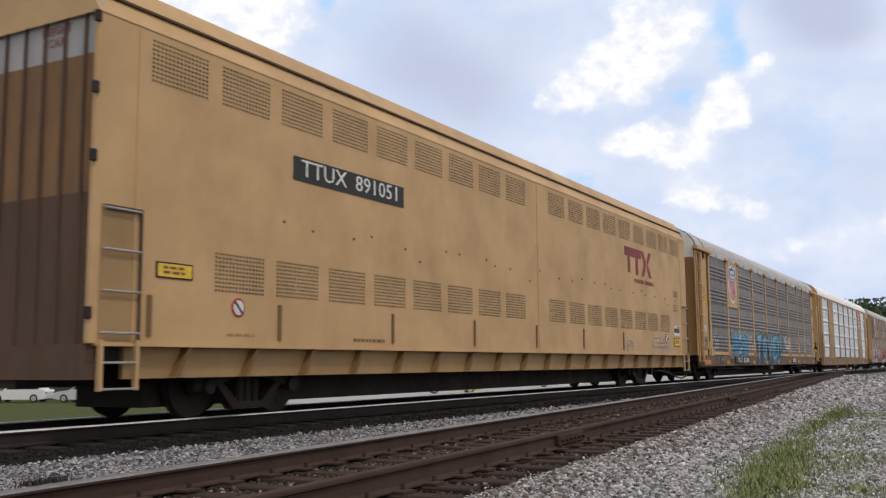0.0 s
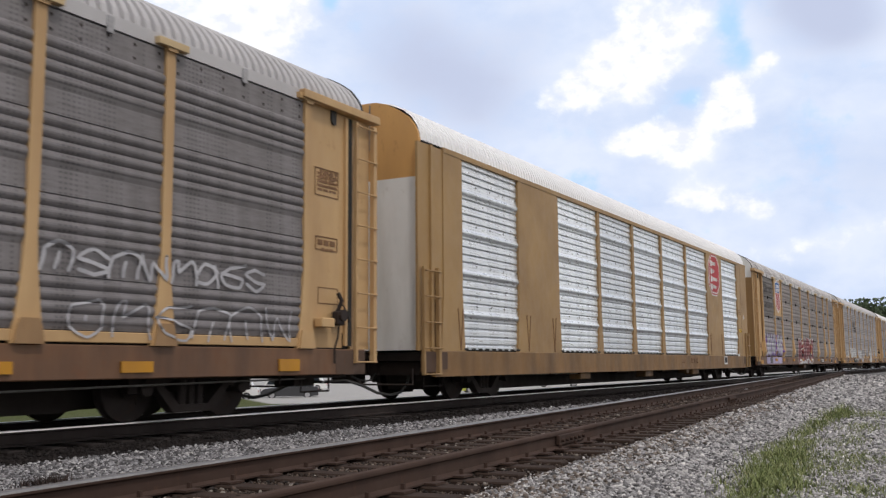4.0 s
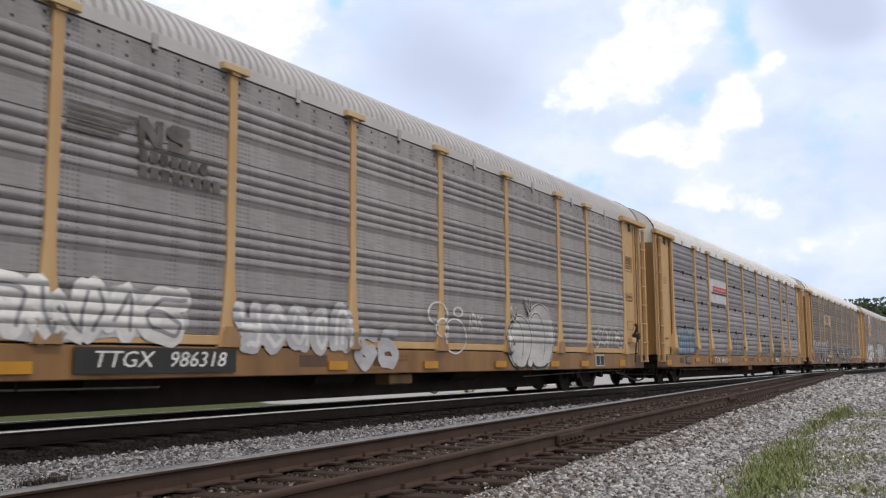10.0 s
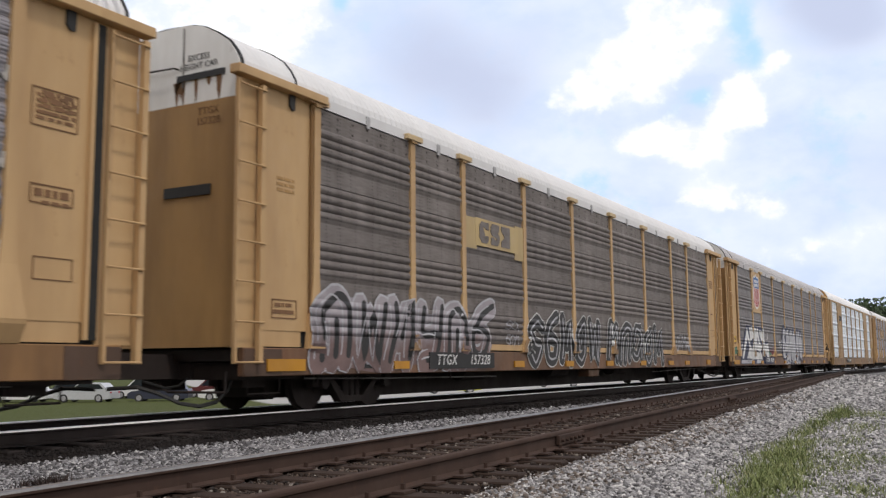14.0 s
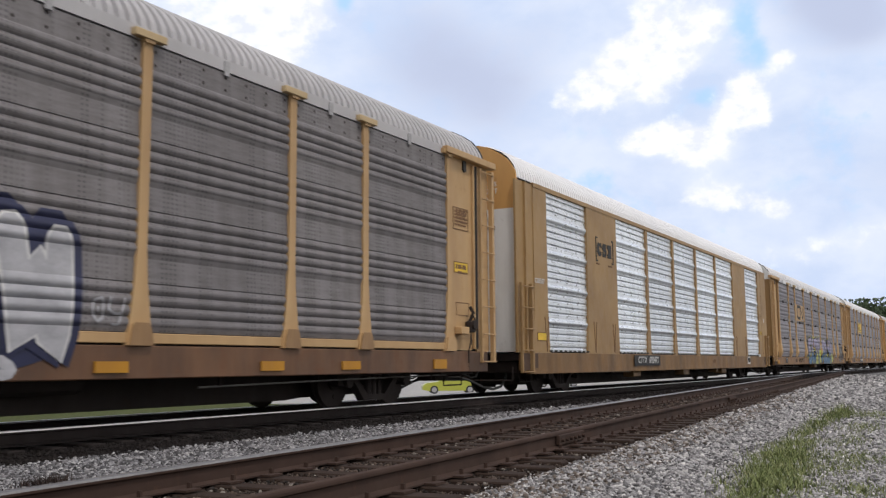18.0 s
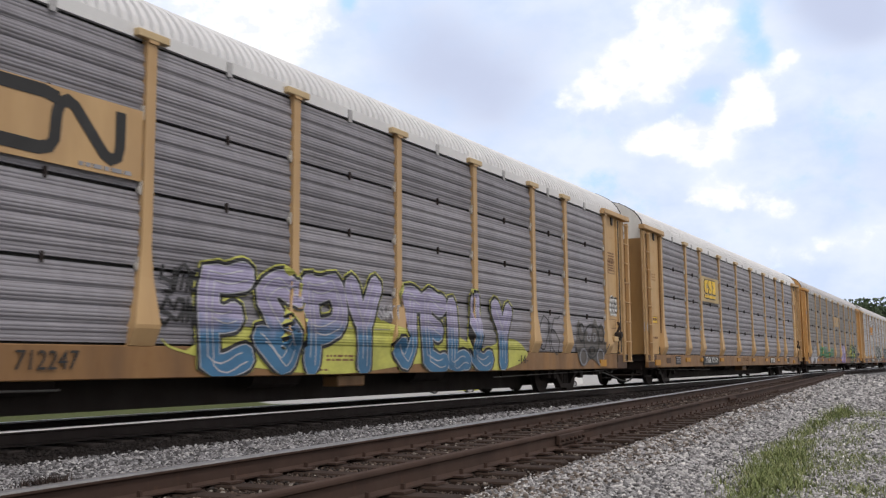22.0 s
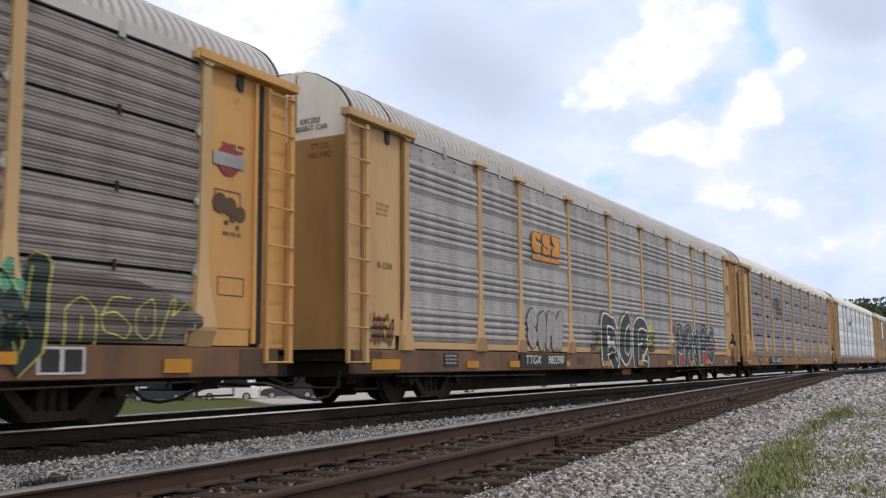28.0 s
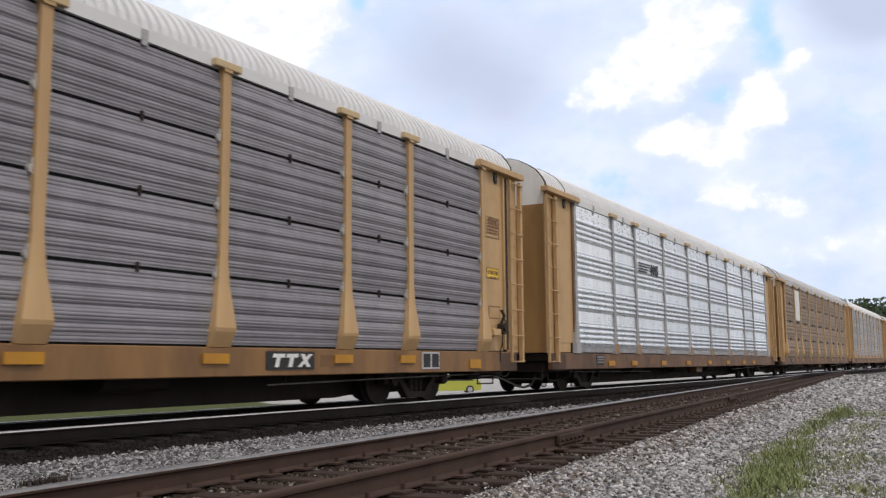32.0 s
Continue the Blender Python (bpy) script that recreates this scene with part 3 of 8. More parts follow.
# strokes of letters on a grid of ten: pairs of digits, strokes parted by bars; digits 0 to 9 are shapes that spell nothing
STROKES = {"A": "00 29 38 60|14 54", "B": "00 09|09 58 55 05|05 64 61 00", "C": "67 49 17 12 30 62", "E": "69 09 00 60|05 45", "H": "09 00|69 60|05 65", "I": "39 30", "J": "29 69|49 42 20 02", "K": "09 00|69 04 60", "L": "09 00 60", "M": "00 09 34 69 60",
           "N": "00 09 60 69", "O": "49 17 12 30 52 57 49", "P": "00 09|09 59 66 54 04", "R": "00 09|09 59 66 54 04|34 60", "S": "68 39 07 25 44 62 40 02", "T": "09 69|39 30", "U": "09 02 20 52 69", "V": "09 30 69", "W": "09 10 35 50 69", "Y": "09 35 69|35 30",
           "G": "67 49 17 12 30 62 64 44", "-": "14 44", "1": "00 07 39 67 60|30 35", "2": "67 39 06 34 63 30 02", "3": "49 17 12 30 52 57 49|35 34", "4": "09 20 37 60 69", "5": "00 18 29 25|25 59 67 60", "6": "69 28 04 11 50 63 35 05",
           "7": "09 05 34 64 69|64 50 20", "F": "69 09 00|05 45", "8": "05 29 66 31 02|58 60", "9": "00 15 09|33 59 60", "0": "08 39 65 33 00|45 61"}


def stroke_lines(ch):
    """The strokes of one sign as smooth lines in a unit square."""
    out = []
    for one in STROKES[ch].split("|"):
        p = [Vector((int(a[0]) / 6.5, int(a[1]) / 9)) for a in one.split(" ")]
        line = []
        for k in range(len(p) - 1):
            a, b, c, d = p[max(k - 1, 0)], p[k], p[k + 1], p[min(k + 2, len(p) - 1)]
            for q in range(5):
                t = q / 5
                soft = 0.5 * (2 * b + (c - a) * t + (2 * a - 5 * b + 4 * c - d) * t * t + (3 * b - a - 3 * c + d) * t ** 3)
                line.append(0.45 * soft + 0.55 * (b + (c - b) * t))
        out.append(line + [p[-1]])
    return out


def paint_lift(x, z, hooded):
    """How far the posts stand out of the screens at a place, so that paint lies on them too."""
    if z < SILL1 or z > EAVE - 0.2:
        return 0.0
    d = min(abs(x - p) for p in POSTS)
    if d > 0.24:
        return 0.0
    flare = max(0.0, min(1.0, (1.75 - z) / 0.55))
    half = 0.075 + 0.125 * flare
    if d > half + 0.012:
        return 0.0
    if hooded:
        return (0.046 + 0.062 * flare) if z > 1.17 else max(0.0, 0.10 * (z - SILL1) / 0.2)
    return 0.05 if z < 1.24 and d < 0.18 else 0.014


def add_spray(car, signs, x0, x1, z0, z1, coats, seed, lean=0.12, hooded=False, y=-HALF - 0.047, jitter=0.05, name="letter"):
    """Sprayed signs drawn with a fat can; coats: (paint, stroke width in metres, shift along, shift up) from the wall outwards."""
    rnd = random.Random(seed)
    signs = [c for c in signs if c != " "]
    w, h = (x1 - x0) / len(signs), z1 - z0
    fat = max(c[1] for c in coats) / 2
    holder = None
    for i, ch in enumerate(signs):
        bm = bmesh.new()
        up, tip, wide = rnd.uniform(-jitter, jitter) * h, lean + rnd.uniform(-0.08, 0.08), rnd.uniform(0.92, 1.12)
        flow = [rnd.uniform(0, 6) for _ in range(2)]
        lines = stroke_lines(ch)
        inner = min(fat * 0.8, 0.22 * w, 0.2 * h)
        for j, (mat, width, dx, dz) in enumerate(coats):
            for m, line in enumerate(lines):
                pts = []
                for p in line:
                    px, pz = p.x + 0.05 * math.sin(4 * p.y + flow[0]), p.y + 0.05 * math.sin(5 * p.x + flow[1])
                    zz = z0 + inner + (h - 2 * inner) * pz + up
                    pts.append(Vector((x0 + w * i + inner * 0.8 + (w - 1.6 * inner) * px * wide + tip * (pz - 0.5) * h * 0.5 + dx, zz + dz)))
                r, rows, n = width / 2, [], len(pts)
                for q in range(-2, n + 2):
                    k = min(max(q, 0), n - 1)
                    d = (pts[min(k + 1, n - 1)] - pts[max(k - 1, 0)])
                    d = d.normalized() if d.length > 1e-6 else Vector((1, 0))
                    out = (q if q < 0 else q - n + 1 if q >= n else 0) / 2
                    c = pts[k] + d * out * r
                    rr = r * (0.45 if abs(out) == 1 else 0.87 if out else 1.0) * (1 + 0.05 * math.sin(1.1 * q + flow[0]))
                    row = []
                    for e in (-1, -0.5, 0, 0.5, 1):
                        px, pz = c.x - d.y * rr * e, max(SILL0 + 0.012, c.y + d.x * rr * e)
                        row.append(bm.verts.new((px, y - 0.0034 * j - 0.0009 * (i % 3) - 0.0002 * m - paint_lift(px, pz, hooded), pz)))
                    rows.append(row)
                for a, b in zip(rows, rows[1:]):
                    for e in range(4):
                        f = bm.faces.new((a[e], b[e], b[e + 1], a[e + 1]))
                        f.material_index = j
        for f in bm.faces:
            f.normal_update()
            if f.normal.y > 0:
                f.normal_flip()
        on = lambda mat: M["f" + mat[1:] if hooded and mat.startswith("g_") else mat]
        ob = part("graffiti" if holder is None else name, bm, on(coats[0][0]), holder or car, "sprayed graffiti paint" if holder is None else "")
        for mat, *_ in coats[1:]:
            ob.data.materials.append(on(mat))
        holder = holder or ob
    return holder


def add_tag(car, signs, x0, x1, z0, z1, mat, seed, width=0.035, hooded=False, y=-HALF - 0.048, lean=0.15):
    """A thin tag in one colour."""
    return add_spray(car, signs, x0, x1, z0, z1, ((mat, width, 0, 0),), seed, lean, hooded, y, 0.1)


def add_cloud(car, x0, x1, z0, z1, mat, seed, hooded=False, y=-HALF - 0.0385, ragged=0.2):
    """A ragged field of thin paint behind a piece."""
    rnd = random.Random(seed)
    k = max(8, int((x1 - x0) / 0.1))
    wave = [rnd.uniform(0, 6) for _ in range(4)]
    bm, rows = bmesh.new(), []
    for i in range(k + 1):
        t = i / k
        edge = min(1.0, 8 * t, 8 * (1 - t)) ** 0.5
        hi = z1 - ragged * (z1 - z0) * (0.5 + 0.3 * math.sin(9 * t + wave[0]) + 0.2 * math.sin(23 * t + wave[1])) - (1 - edge) * (z1 - z0) * 0.5
        lo = max(SILL0 + 0.012, z0 + 0.3 * ragged * (z1 - z0) * (0.5 + 0.5 * math.sin(11 * t + wave[2])) + (1 - edge) * (z1 - z0) * 0.3)
        hi = max(hi, lo + 0.03)
        x = x0 + (x1 - x0) * t
        rows.append([bm.verts.new((x, y - paint_lift(x, lo + (hi - lo) * e / 8, hooded), lo + (hi - lo) * e / 8)) for e in range(9)])
    for a, b in zip(rows, rows[1:]):
        for e in range(8):
            bm.faces.new((a[e], b[e], b[e + 1], a[e + 1]))
    return part("graffiti", bm, M["f" + mat[1:] if hooded else mat], car, "thin field of sprayed paint")


def add_round(car, x, z, rx, rz, mat, y=-HALF - 0.05, hooded=False, hollow=0.0):
    """A round patch of paint, or a sprayed ring of the given width, lying over posts and screens."""
    bm, n = bmesh.new(), 28
    rings = []
    for f in ((1.0, max(0.05, 1 - hollow / min(rx, rz))) if hollow else (1.0, 0.75, 0.5, 0.25)):
        row = []
        for k in range(n):
            a = k * math.pi / 14
            px, pz = x + rx * f * math.cos(a) * (1 + 0.03 * math.sin(3 * a + x)), max(SILL0 + 0.012, z + rz * f * math.sin(a))
            row.append(bm.verts.new((px, y - paint_lift(px, pz, hooded), pz)))
        rings.append(row)
    for p, q in zip(rings, rings[1:]):
        for k in range(n):
            bm.faces.new((p[k], p[(k + 1) % n], q[(k + 1) % n], q[k]))
    if not hollow:
        bm.faces.new(rings[-1])
    return part("paint_round", bm, M["f" + mat[1:] if hooded else mat], car, "round patch of sprayed paint")


def new_car(label):
    car = tagged(new("railcar"), label, "railcar", "cars of the freight train")
    return car


def add_end_wall(car, top, low, split=4.1, band=False, ribs=0):
    # behind ribs the door is near-black: shade of the grooves put into colour
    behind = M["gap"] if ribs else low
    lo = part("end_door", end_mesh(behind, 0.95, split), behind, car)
    lo.location = (0.14, 0, 0)
    if top:
        up = part("end_door_top", end_mesh(top, split, 5.60), top, car, "painted gable of the end")
        up.location = (0.14, 0, 0)
        part("grab_iron", cached("grab_iron", M["steel"], lambda: add_tube(bmesh.new(), [(0.14, 0.35, 4.98), (0.06, 0.35, 4.98), (0.06, -0.3, 4.96), (0.14, -0.3, 4.96)], 0.014, 5)), M["steel"], car)
        part("end_seam", cached("end_seam", M["rail_pipe"], lambda: box(0.128, 0.139, -0.42, -0.395, split + 0.25, 5.55)), M["rail_pipe"], car)
    if ribs:
        for i in range(ribs):
            y = -1.38 + 2.76 * i / (ribs - 1)
            r = part("end_rib", cached(("end_rib", ribs), low, lambda: box(-0.04, 0.04, -0.125, 0.125, 0.98, split - 0.005, 0.01)), low, car)
            r.location = (0.1, y, 0)
            if top:
                under = lambda q: next(za + (zb - za) * (ya - q) / (ya - yb) for (ya, za), (yb, zb) in zip(ROOF_HALF, ROOF_HALF[1:]) if yb <= q <= ya) - 0.03
                za, zb = (under(min(1.46, abs(y + e))) for e in (-0.125, 0.125))
                w = part("end_rib", add_prism(bmesh.new(), [(-0.125, split), (-0.125, za), (0.125, zb), (0.125, split)], -0.04, 0.04), top, car)
                w.matrix_basis = pose(0.1, y, 0, 0, 0, 90)
    if band:
        part("end_slot", box(0.115, 0.15, -0.98, -0.1, 3.07, 3.22), M["black"], car, "black slot plate")
    back = part("end_door", end_mesh(low, 0.95, 5.56), low, car)
    back.location = (ROOF1 - 0.14, 0, 0)
    back.scale = (1.0, 0.955, 0.985)


def add_screens(car, style, panel, post):
    """The near side between the corner posts, bay by bay, and the plain far side."""
    kind = "strip" if style == "strip" else "full"
    for i, (a, b) in enumerate(zip(POSTS, POSTS[1:])):
        x0, w = a + 0.075, b - a - 0.15
        if style == "strip":
            h = (EAVE - 0.14 - SILL1 - 0.02) / 4
            for r in range(4):
                z0 = SILL1 + 0.03 + r * h
                p = part("screen_panel", panel_mesh("strip", w, 0.0, round(h - 0.045, 3), panel), panel, car)
                p.location = (x0, -HALF, z0)
                if r:
                    for dx in (0.5,):
                        c = part("clip", cached("clip", M["steel"], lambda: box(-0.014, 0.014, -0.04, 0.0, -0.085, 0.04)), M["steel"], car)
                        c.location = (x0 + w * dx, -HALF, z0)
                    for xx in (x0 - 0.02, x0 + w + 0.0):
                        c = part("hinge", cached("hinge", M["hinge"], lambda: add_box(add_disc(bmesh.new(), 0, -0.02, 0, 0.06, 0.05, 10), -0.03, 0.03, -0.05, 0.0, -0.02, 0.12)), M["hinge"], car)
                        c.location = (xx, -HALF, z0 - 0.02)
        else:
            p = part("screen_panel", panel_mesh("full", w, SILL1 + 0.16, EAVE - 0.15, panel), panel, car)
            p.location = (x0, -HALF, 0)
            q = part("base_strip", cached(("base_strip", round(w, 3)), post, lambda: box(0.06, w - 0.06, -0.03, 0.03, SILL1 + 0.025, SILL1 + 0.15, 0.008)), post, car)
            q.location = (x0, -HALF, 0)
    if style != "strip":
        for x in POSTS[1:-1]:
            ft = part("post_foot", cached("post_foot", M["foot"], lambda: add_prism(bmesh.new(), [(-0.185, SILL1), (0.185, SILL1), (0.15, 1.13), (0.11, 1.21), (-0.11, 1.21), (-0.15, 1.13)], -0.092, -0.082)), M["foot"], car, "browned foot of the post")
            ft.location = (x, -HALF, 0)
        def rivets():
            bm = bmesh.new()
            for a, b in zip(POSTS, POSTS[1:]):
                k = max(2, round((b - a - 0.3) / 0.42))
                for i in range(k + 1):
                    x = a + 0.16 + (b - a - 0.32) * i / k
                    for j in range(4):
                        for dz in (0.0, 0.17):
                            z = SILL1 + 0.81 + 0.88 * j + dz
                            if z < EAVE - 0.15:
                                bm.faces.new([bm.verts.new((x + 0.024 * math.cos(q), -HALF - 0.003, z + 0.024 * math.sin(q))) for q in [-m * math.pi / 3 for m in range(6)]])
            return bm
        tagged(part("rivets", cached("rivets", M["steel"], rivets), M["steel"], car), kind="stuff")
    for a, b in zip(POSTS, POSTS[1:]):
        tab = part("roof_tab", cached("roof_tab", M["light"], lambda: box(-0.05, 0.05, -0.028, 0.0, EAVE - 0.2, EAVE + 0.01, 0.006)), M["light"], car)
        tab.location = ((a + b) / 2, -HALF - 0.012, 0)
    for x in POSTS[1:-1]:
        cap = part("post_cap", cached("post_cap", M["cap"], lambda: box(-0.255, 0.255, -0.108, -0.02, EAVE - 0.12, EAVE - 0.025, 0.006)), M["cap"], car, "pale cap of the post")
        cap.location = (x, -HALF, 0)
    for x in POSTS:
        p = part("post", hooded_post_mesh(post) if style == "strip" else post_mesh(post), post, car)
        p.location = (x, -HALF, 0)
    # added black sheet: the shade inside the car, seen through screen gaps
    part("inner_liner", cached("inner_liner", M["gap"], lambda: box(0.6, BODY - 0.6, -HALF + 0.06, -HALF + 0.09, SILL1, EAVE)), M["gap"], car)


def add_far_side(car, panel):
    part("far_side", cached("far_side", panel, lambda: box(0.2, BODY - 0.2, HALF - 0.06, HALF, SILL1, EAVE)), panel, car)


def add_side_ends(car, mat):
    """Smooth end panels, ladders and eave boards at both ends of the near side."""
    for s, x0 in ((0, 0.6), (1, BODY - 1.76)):
        def pan():
            bm = add_box(bmesh.new(), 0.0, 1.16, 0, 0.05, SILL1 + 0.25, EAVE - 0.1)
            add_box(bm, 0.05, 0.95, 0.01, 0.05, SILL1 + 0.02, SILL1 + 0.25)
            add_box(bm, -0.03, 0.05, -0.03, 0.05, SILL1 + 0.02, EAVE - 0.1)
            return bm
        p = part("end_panel", cached("end_panel", mat, pan), mat, car)
        p.location = (x0, -HALF + 0.02, 0)
        part("door_latch", add_prism(bmesh.new(), [(x0 + 0.60, EAVE - 0.1), (x0 + 0.60, EAVE - 0.27), (x0 + 0.66, EAVE - 0.33), (x0 + 0.72, EAVE - 0.32), (x0 + 0.73, EAVE - 0.1)], -HALF - 0.01, -HALF + 0.03), M["black"], car)
        def board():
            bm = add_box(bmesh.new(), 0, 2.05, -0.13, 0.05, EAVE - 0.1, EAVE + 0.03, 0.01)
            return bm
        e = part("eave_board", cached("eave_board", mat, board), mat, car)
        e.location = (-0.05 if not s else BODY - 2.0, -HALF, 0)
    # flat bars paint the slots' shade: brown at the front, near-black at the rear
    for x0, x1, ink in ((1.70, 1.745, M["mustard_sill"]), (BODY - 0.72, BODY - 0.62, M["gap"])):
        part("door_slot", box(x0, x1, -HALF - 0.022, -HALF + 0.01, SILL1 + 0.05, EAVE - 0.14), ink, car, "dark bar painted as the shaded slot beside the end panel")
    part("door_edge", box(BODY - 0.80, BODY - 0.74, -HALF - 0.03, -HALF + 0.02, SILL1 + 0.05, EAVE - 0.14), mat, car)
    head = part("roof_edge", cached("roof_edge", M["black"], roof_edge), M["black"], car)
    head.location = (ROOF0 - 0.02, 0, 0)
    rear = part("roof_edge", cached("roof_edge", M["black"], roof_edge), M["black"], car)
    rear.location = (ROOF1 - 0.01, 0, 0)

    add_ladder(car, 0.0, mat)
    add_ladder(car, BODY - 0.58, mat)
    for x0, x1 in ((0.08, 0.6), (BODY - 0.6, BODY - 0.08)):
        part("ladder_panel", box(x0, x1, -HALF + 0.02, -HALF + 0.05, SILL1, EAVE - 0.1), mat, car)


def roof_edge():
    """The dark seal round the end of a roof."""
    bm = bmesh.new()
    for (ya, za), (yb, zb) in zip(ROOF_Y, ROOF_Y[1:]):
        vs = [bm.verts.new((x, y * f, z + d)) for x in (-0.015, 0.025) for y, z in ((ya, za), (yb, zb)) for f, d in ((0.985, -0.02), (1.006, 0.010))]
        for f in ((0, 1, 3, 2), (4, 6, 7, 5), (0, 4, 5, 1), (2, 3, 7, 6), (0, 2, 6, 4), (1, 5, 7, 3)):
            bm.faces.new([vs[i] for i in f])
    bmesh.ops.remove_doubles(bm, verts=bm.verts, dist=0.001)
    return bm


def rack_car(k, style, panel, roof, body="yellow", sill="sill", white_end=True, band=False, ribs=0, pitch=0.17, post="", label="", split=4.42, deep=0.07, cap=True):
    car = new_car(label)
    add_underframe(car, M[sill])
    add_screens(car, style, M[panel], M[post or body])
    add_far_side(car, M[panel])
    add_side_ends(car, M[body])
    part("roof", roof_mesh(M[roof], pitch, deep), M[roof], car)
    if cap:
        seam = part("roof_seam", cached("roof_edge", M["black"], roof_edge), M["black"], car, "dark seam behind the roof's end piece")
        seam.location = (1.36, 0, 0)
    part("fascia", cached("fascia", M[roof], lambda: box(1.9, BODY - 1.9, -HALF - 0.016, -HALF + 0.04, EAVE - 0.13, EAVE + 0.035)), M[roof], car)
    add_end_wall(car, M["white"] if white_end else None, M["tan"] if body != "orange" else M["orange"], split if white_end else 5.55, band, ribs)
    add_running_gear(car)
    rnd = random.Random(k)
    for i in range(3):
        add_plate(car, "sill_patch", rnd.uniform(2, 25), 0.76, rnd.uniform(0.3, 0.7), 0.17, M[rnd.choice(["rust", "rust", "p_brown"])], -HALF - 0.0335 - 0.0005 * i, thick=0.006)
    strip = style == "strip"
    for x in () if k == 9 else POSTS[1:-1]:
        rf = part("reflector", cached("reflector", M["reflector"], lambda: box(-0.24, 0.24, 0, 0.03, -0.065, 0.065)), M["reflector"], car, "yellow reflective strip")
        rf.location = (x - (0.09 if strip else 0.41), -HALF - 0.066, 0.79 if strip else 0.69)
    part("valve_box", cached("valve_box", M[sill], lambda: box(13.6, 14.35, -1.36, -1.05, 0.36, 0.54, 0.02)), M[sill], car, "small box hung under the sill")
    if sill == "sill_clean":
        add_bars(car, 13.5, 0.80, 0.9, 0.12, 2, M["p_brown"], 300 + k, -HALF - 0.038)
        add_bars(car, 12.9, 0.62, 0.4, 0.05, 1, M["p_brown"], 320 + k, -HALF - 0.038)
    add_plate(car, "sill_label", 3.4, 0.77, 0.55, 0.26, M["p_black"], -HALF - 0.04)
    add_bars(car, 3.4, 0.78, 0.46, 0.2, 3, M["p_grey"], k, -HALF - 0.05)
    return car


BRIGHT_BAYS = ((1.7, 4.30), (6.55, 9.25), (9.42, 12.08), (12.25, 14.9), (15.07, 17.74), (17.91, 20.6), (22.9, 25.5))


def bright_car(k, label):
    """A newer car: bare aluminium screens in a smooth painted frame."""
    car = new_car(label)
    body = M["mustard"]
    add_underframe(car, M["mustard_sill"])
    part("lower_sill", box(0.6, BODY - 0.6, -HALF - 0.036, -HALF + 0.05, 0.47, 0.60), M["mustard_sill"], car)
    for a, b in BRIGHT_BAYS:
        p = part("screen_panel", panel_mesh("bright", round(b - a, 3), SILL1 + 0.03, EAVE - 0.1, M["bright"]), M["bright"], car)
        p.location = (a, -HALF + 0.03, 0)
    def bolts():
        bm = bmesh.new()
        for a, b in BRIGHT_BAYS:
            k = round((b - a) / 0.66)
            for j in range(5):
                z = SILL1 + 0.08 + 0.06 + 0.80 * j + 0.53
                if z > EAVE - 0.3:
                    break
                for i in range(k + 1):
                    x = a + 0.06 + (b - a - 0.12) * i / k
                    for dz in (-0.02, 0.21):
                        bm.faces.new([bm.verts.new((x + 0.026 * math.cos(q), -HALF + 0.024, z + dz + 0.026 * math.sin(q))) for q in [-m * math.pi / 3 for m in range(6)]])
            for i in range(9):
                x = a + 0.12 + (b - a - 0.24) * i / 8
                bm.faces.new([bm.verts.new((x + dx, -HALF - 0.024, SILL1 + dz)) for dx, dz in ((-0.09, 0.02), (0.09, 0.02), (0.09, 0.06), (-0.09, 0.06))])
        return bm
    tagged(part("bolts", cached("bolts_bright", M["gap"], bolts), M["gap"], car, "dark bolt heads and drain slots"), kind="stuff")
    solid = [(0.95, 1.7), (4.30, 6.55), (20.6, 22.9), (25.5, BODY - 0.1)] + [(b, c) for (a, b), (c, d) in zip(BRIGHT_BAYS[1:5], BRIGHT_BAYS[2:6])]
    for a, b in solid:
        wide = b - a > 0.5
        def pan(a=a, b=b, wide=wide):
            bm = bmesh.new()
            add_prism(bm, [(a, 2.0), (a, EAVE - 0.06), (b, EAVE - 0.06), (b, 2.0), (b + 0.09, SILL1), (a - 0.09, SILL1)], -HALF - 0.02, -HALF + 0.05)
            return bm
        part("side_panel" if wide else "post", pan(), body, car)
    part("top_rail", box(0.95, BODY - 0.1, -HALF - 0.03, -HALF + 0.05, EAVE - 0.1, EAVE + 0.0), body, car)
    # same black sheet paints the dark interior behind the aluminium screens
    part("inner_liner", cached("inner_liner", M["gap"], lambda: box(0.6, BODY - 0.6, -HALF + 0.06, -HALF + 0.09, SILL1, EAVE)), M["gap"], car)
    add_far_side(car, M["bright"])
    part("corner_panel", box(0.05, 0.95, -HALF - 0.0, -HALF + 0.05, SILL1, EAVE - 0.05), body, car)
    part("corner_panel", box(BODY - 0.1, BODY, -HALF + 0.0, -HALF + 0.05, SILL1, EAVE - 0.05), body, car)
    part("end_post", box(0.45, 0.53, -HALF - 0.05, -HALF + 0.02, SILL1, EAVE - 0.05), body, car)
    part("roof", roof_mesh(M["roof_bright"], 0.14, 0.03, TALL_Y), M["roof_bright"], car)
    add_ladder(car, 0.12, body, z0=0.5, z1=2.45, rungs=5, wide=0.55)
    add_ladder(car, BODY - 0.75, body, z0=0.5, z1=1.9, rungs=4, wide=0.5)
    add_end_wall(car, M["orange"], M["white"], 4.1)
    add_running_gear(car)
    for x in (4.75, 6.2, 20.9, 22.6, 1.6):
        for d in (-1, 1):
            part("gusset", add_prism(bmesh.new(), [(x - 0.01, SILL1 + 0.02), (x + 0.012, SILL1 + 0.02), (x + d * 0.1 + 0.012, 1.75), (x + d * 0.1 - 0.01, 1.75)], -HALF - 0.03, -HALF - 0.018), M["p_brown"], car)
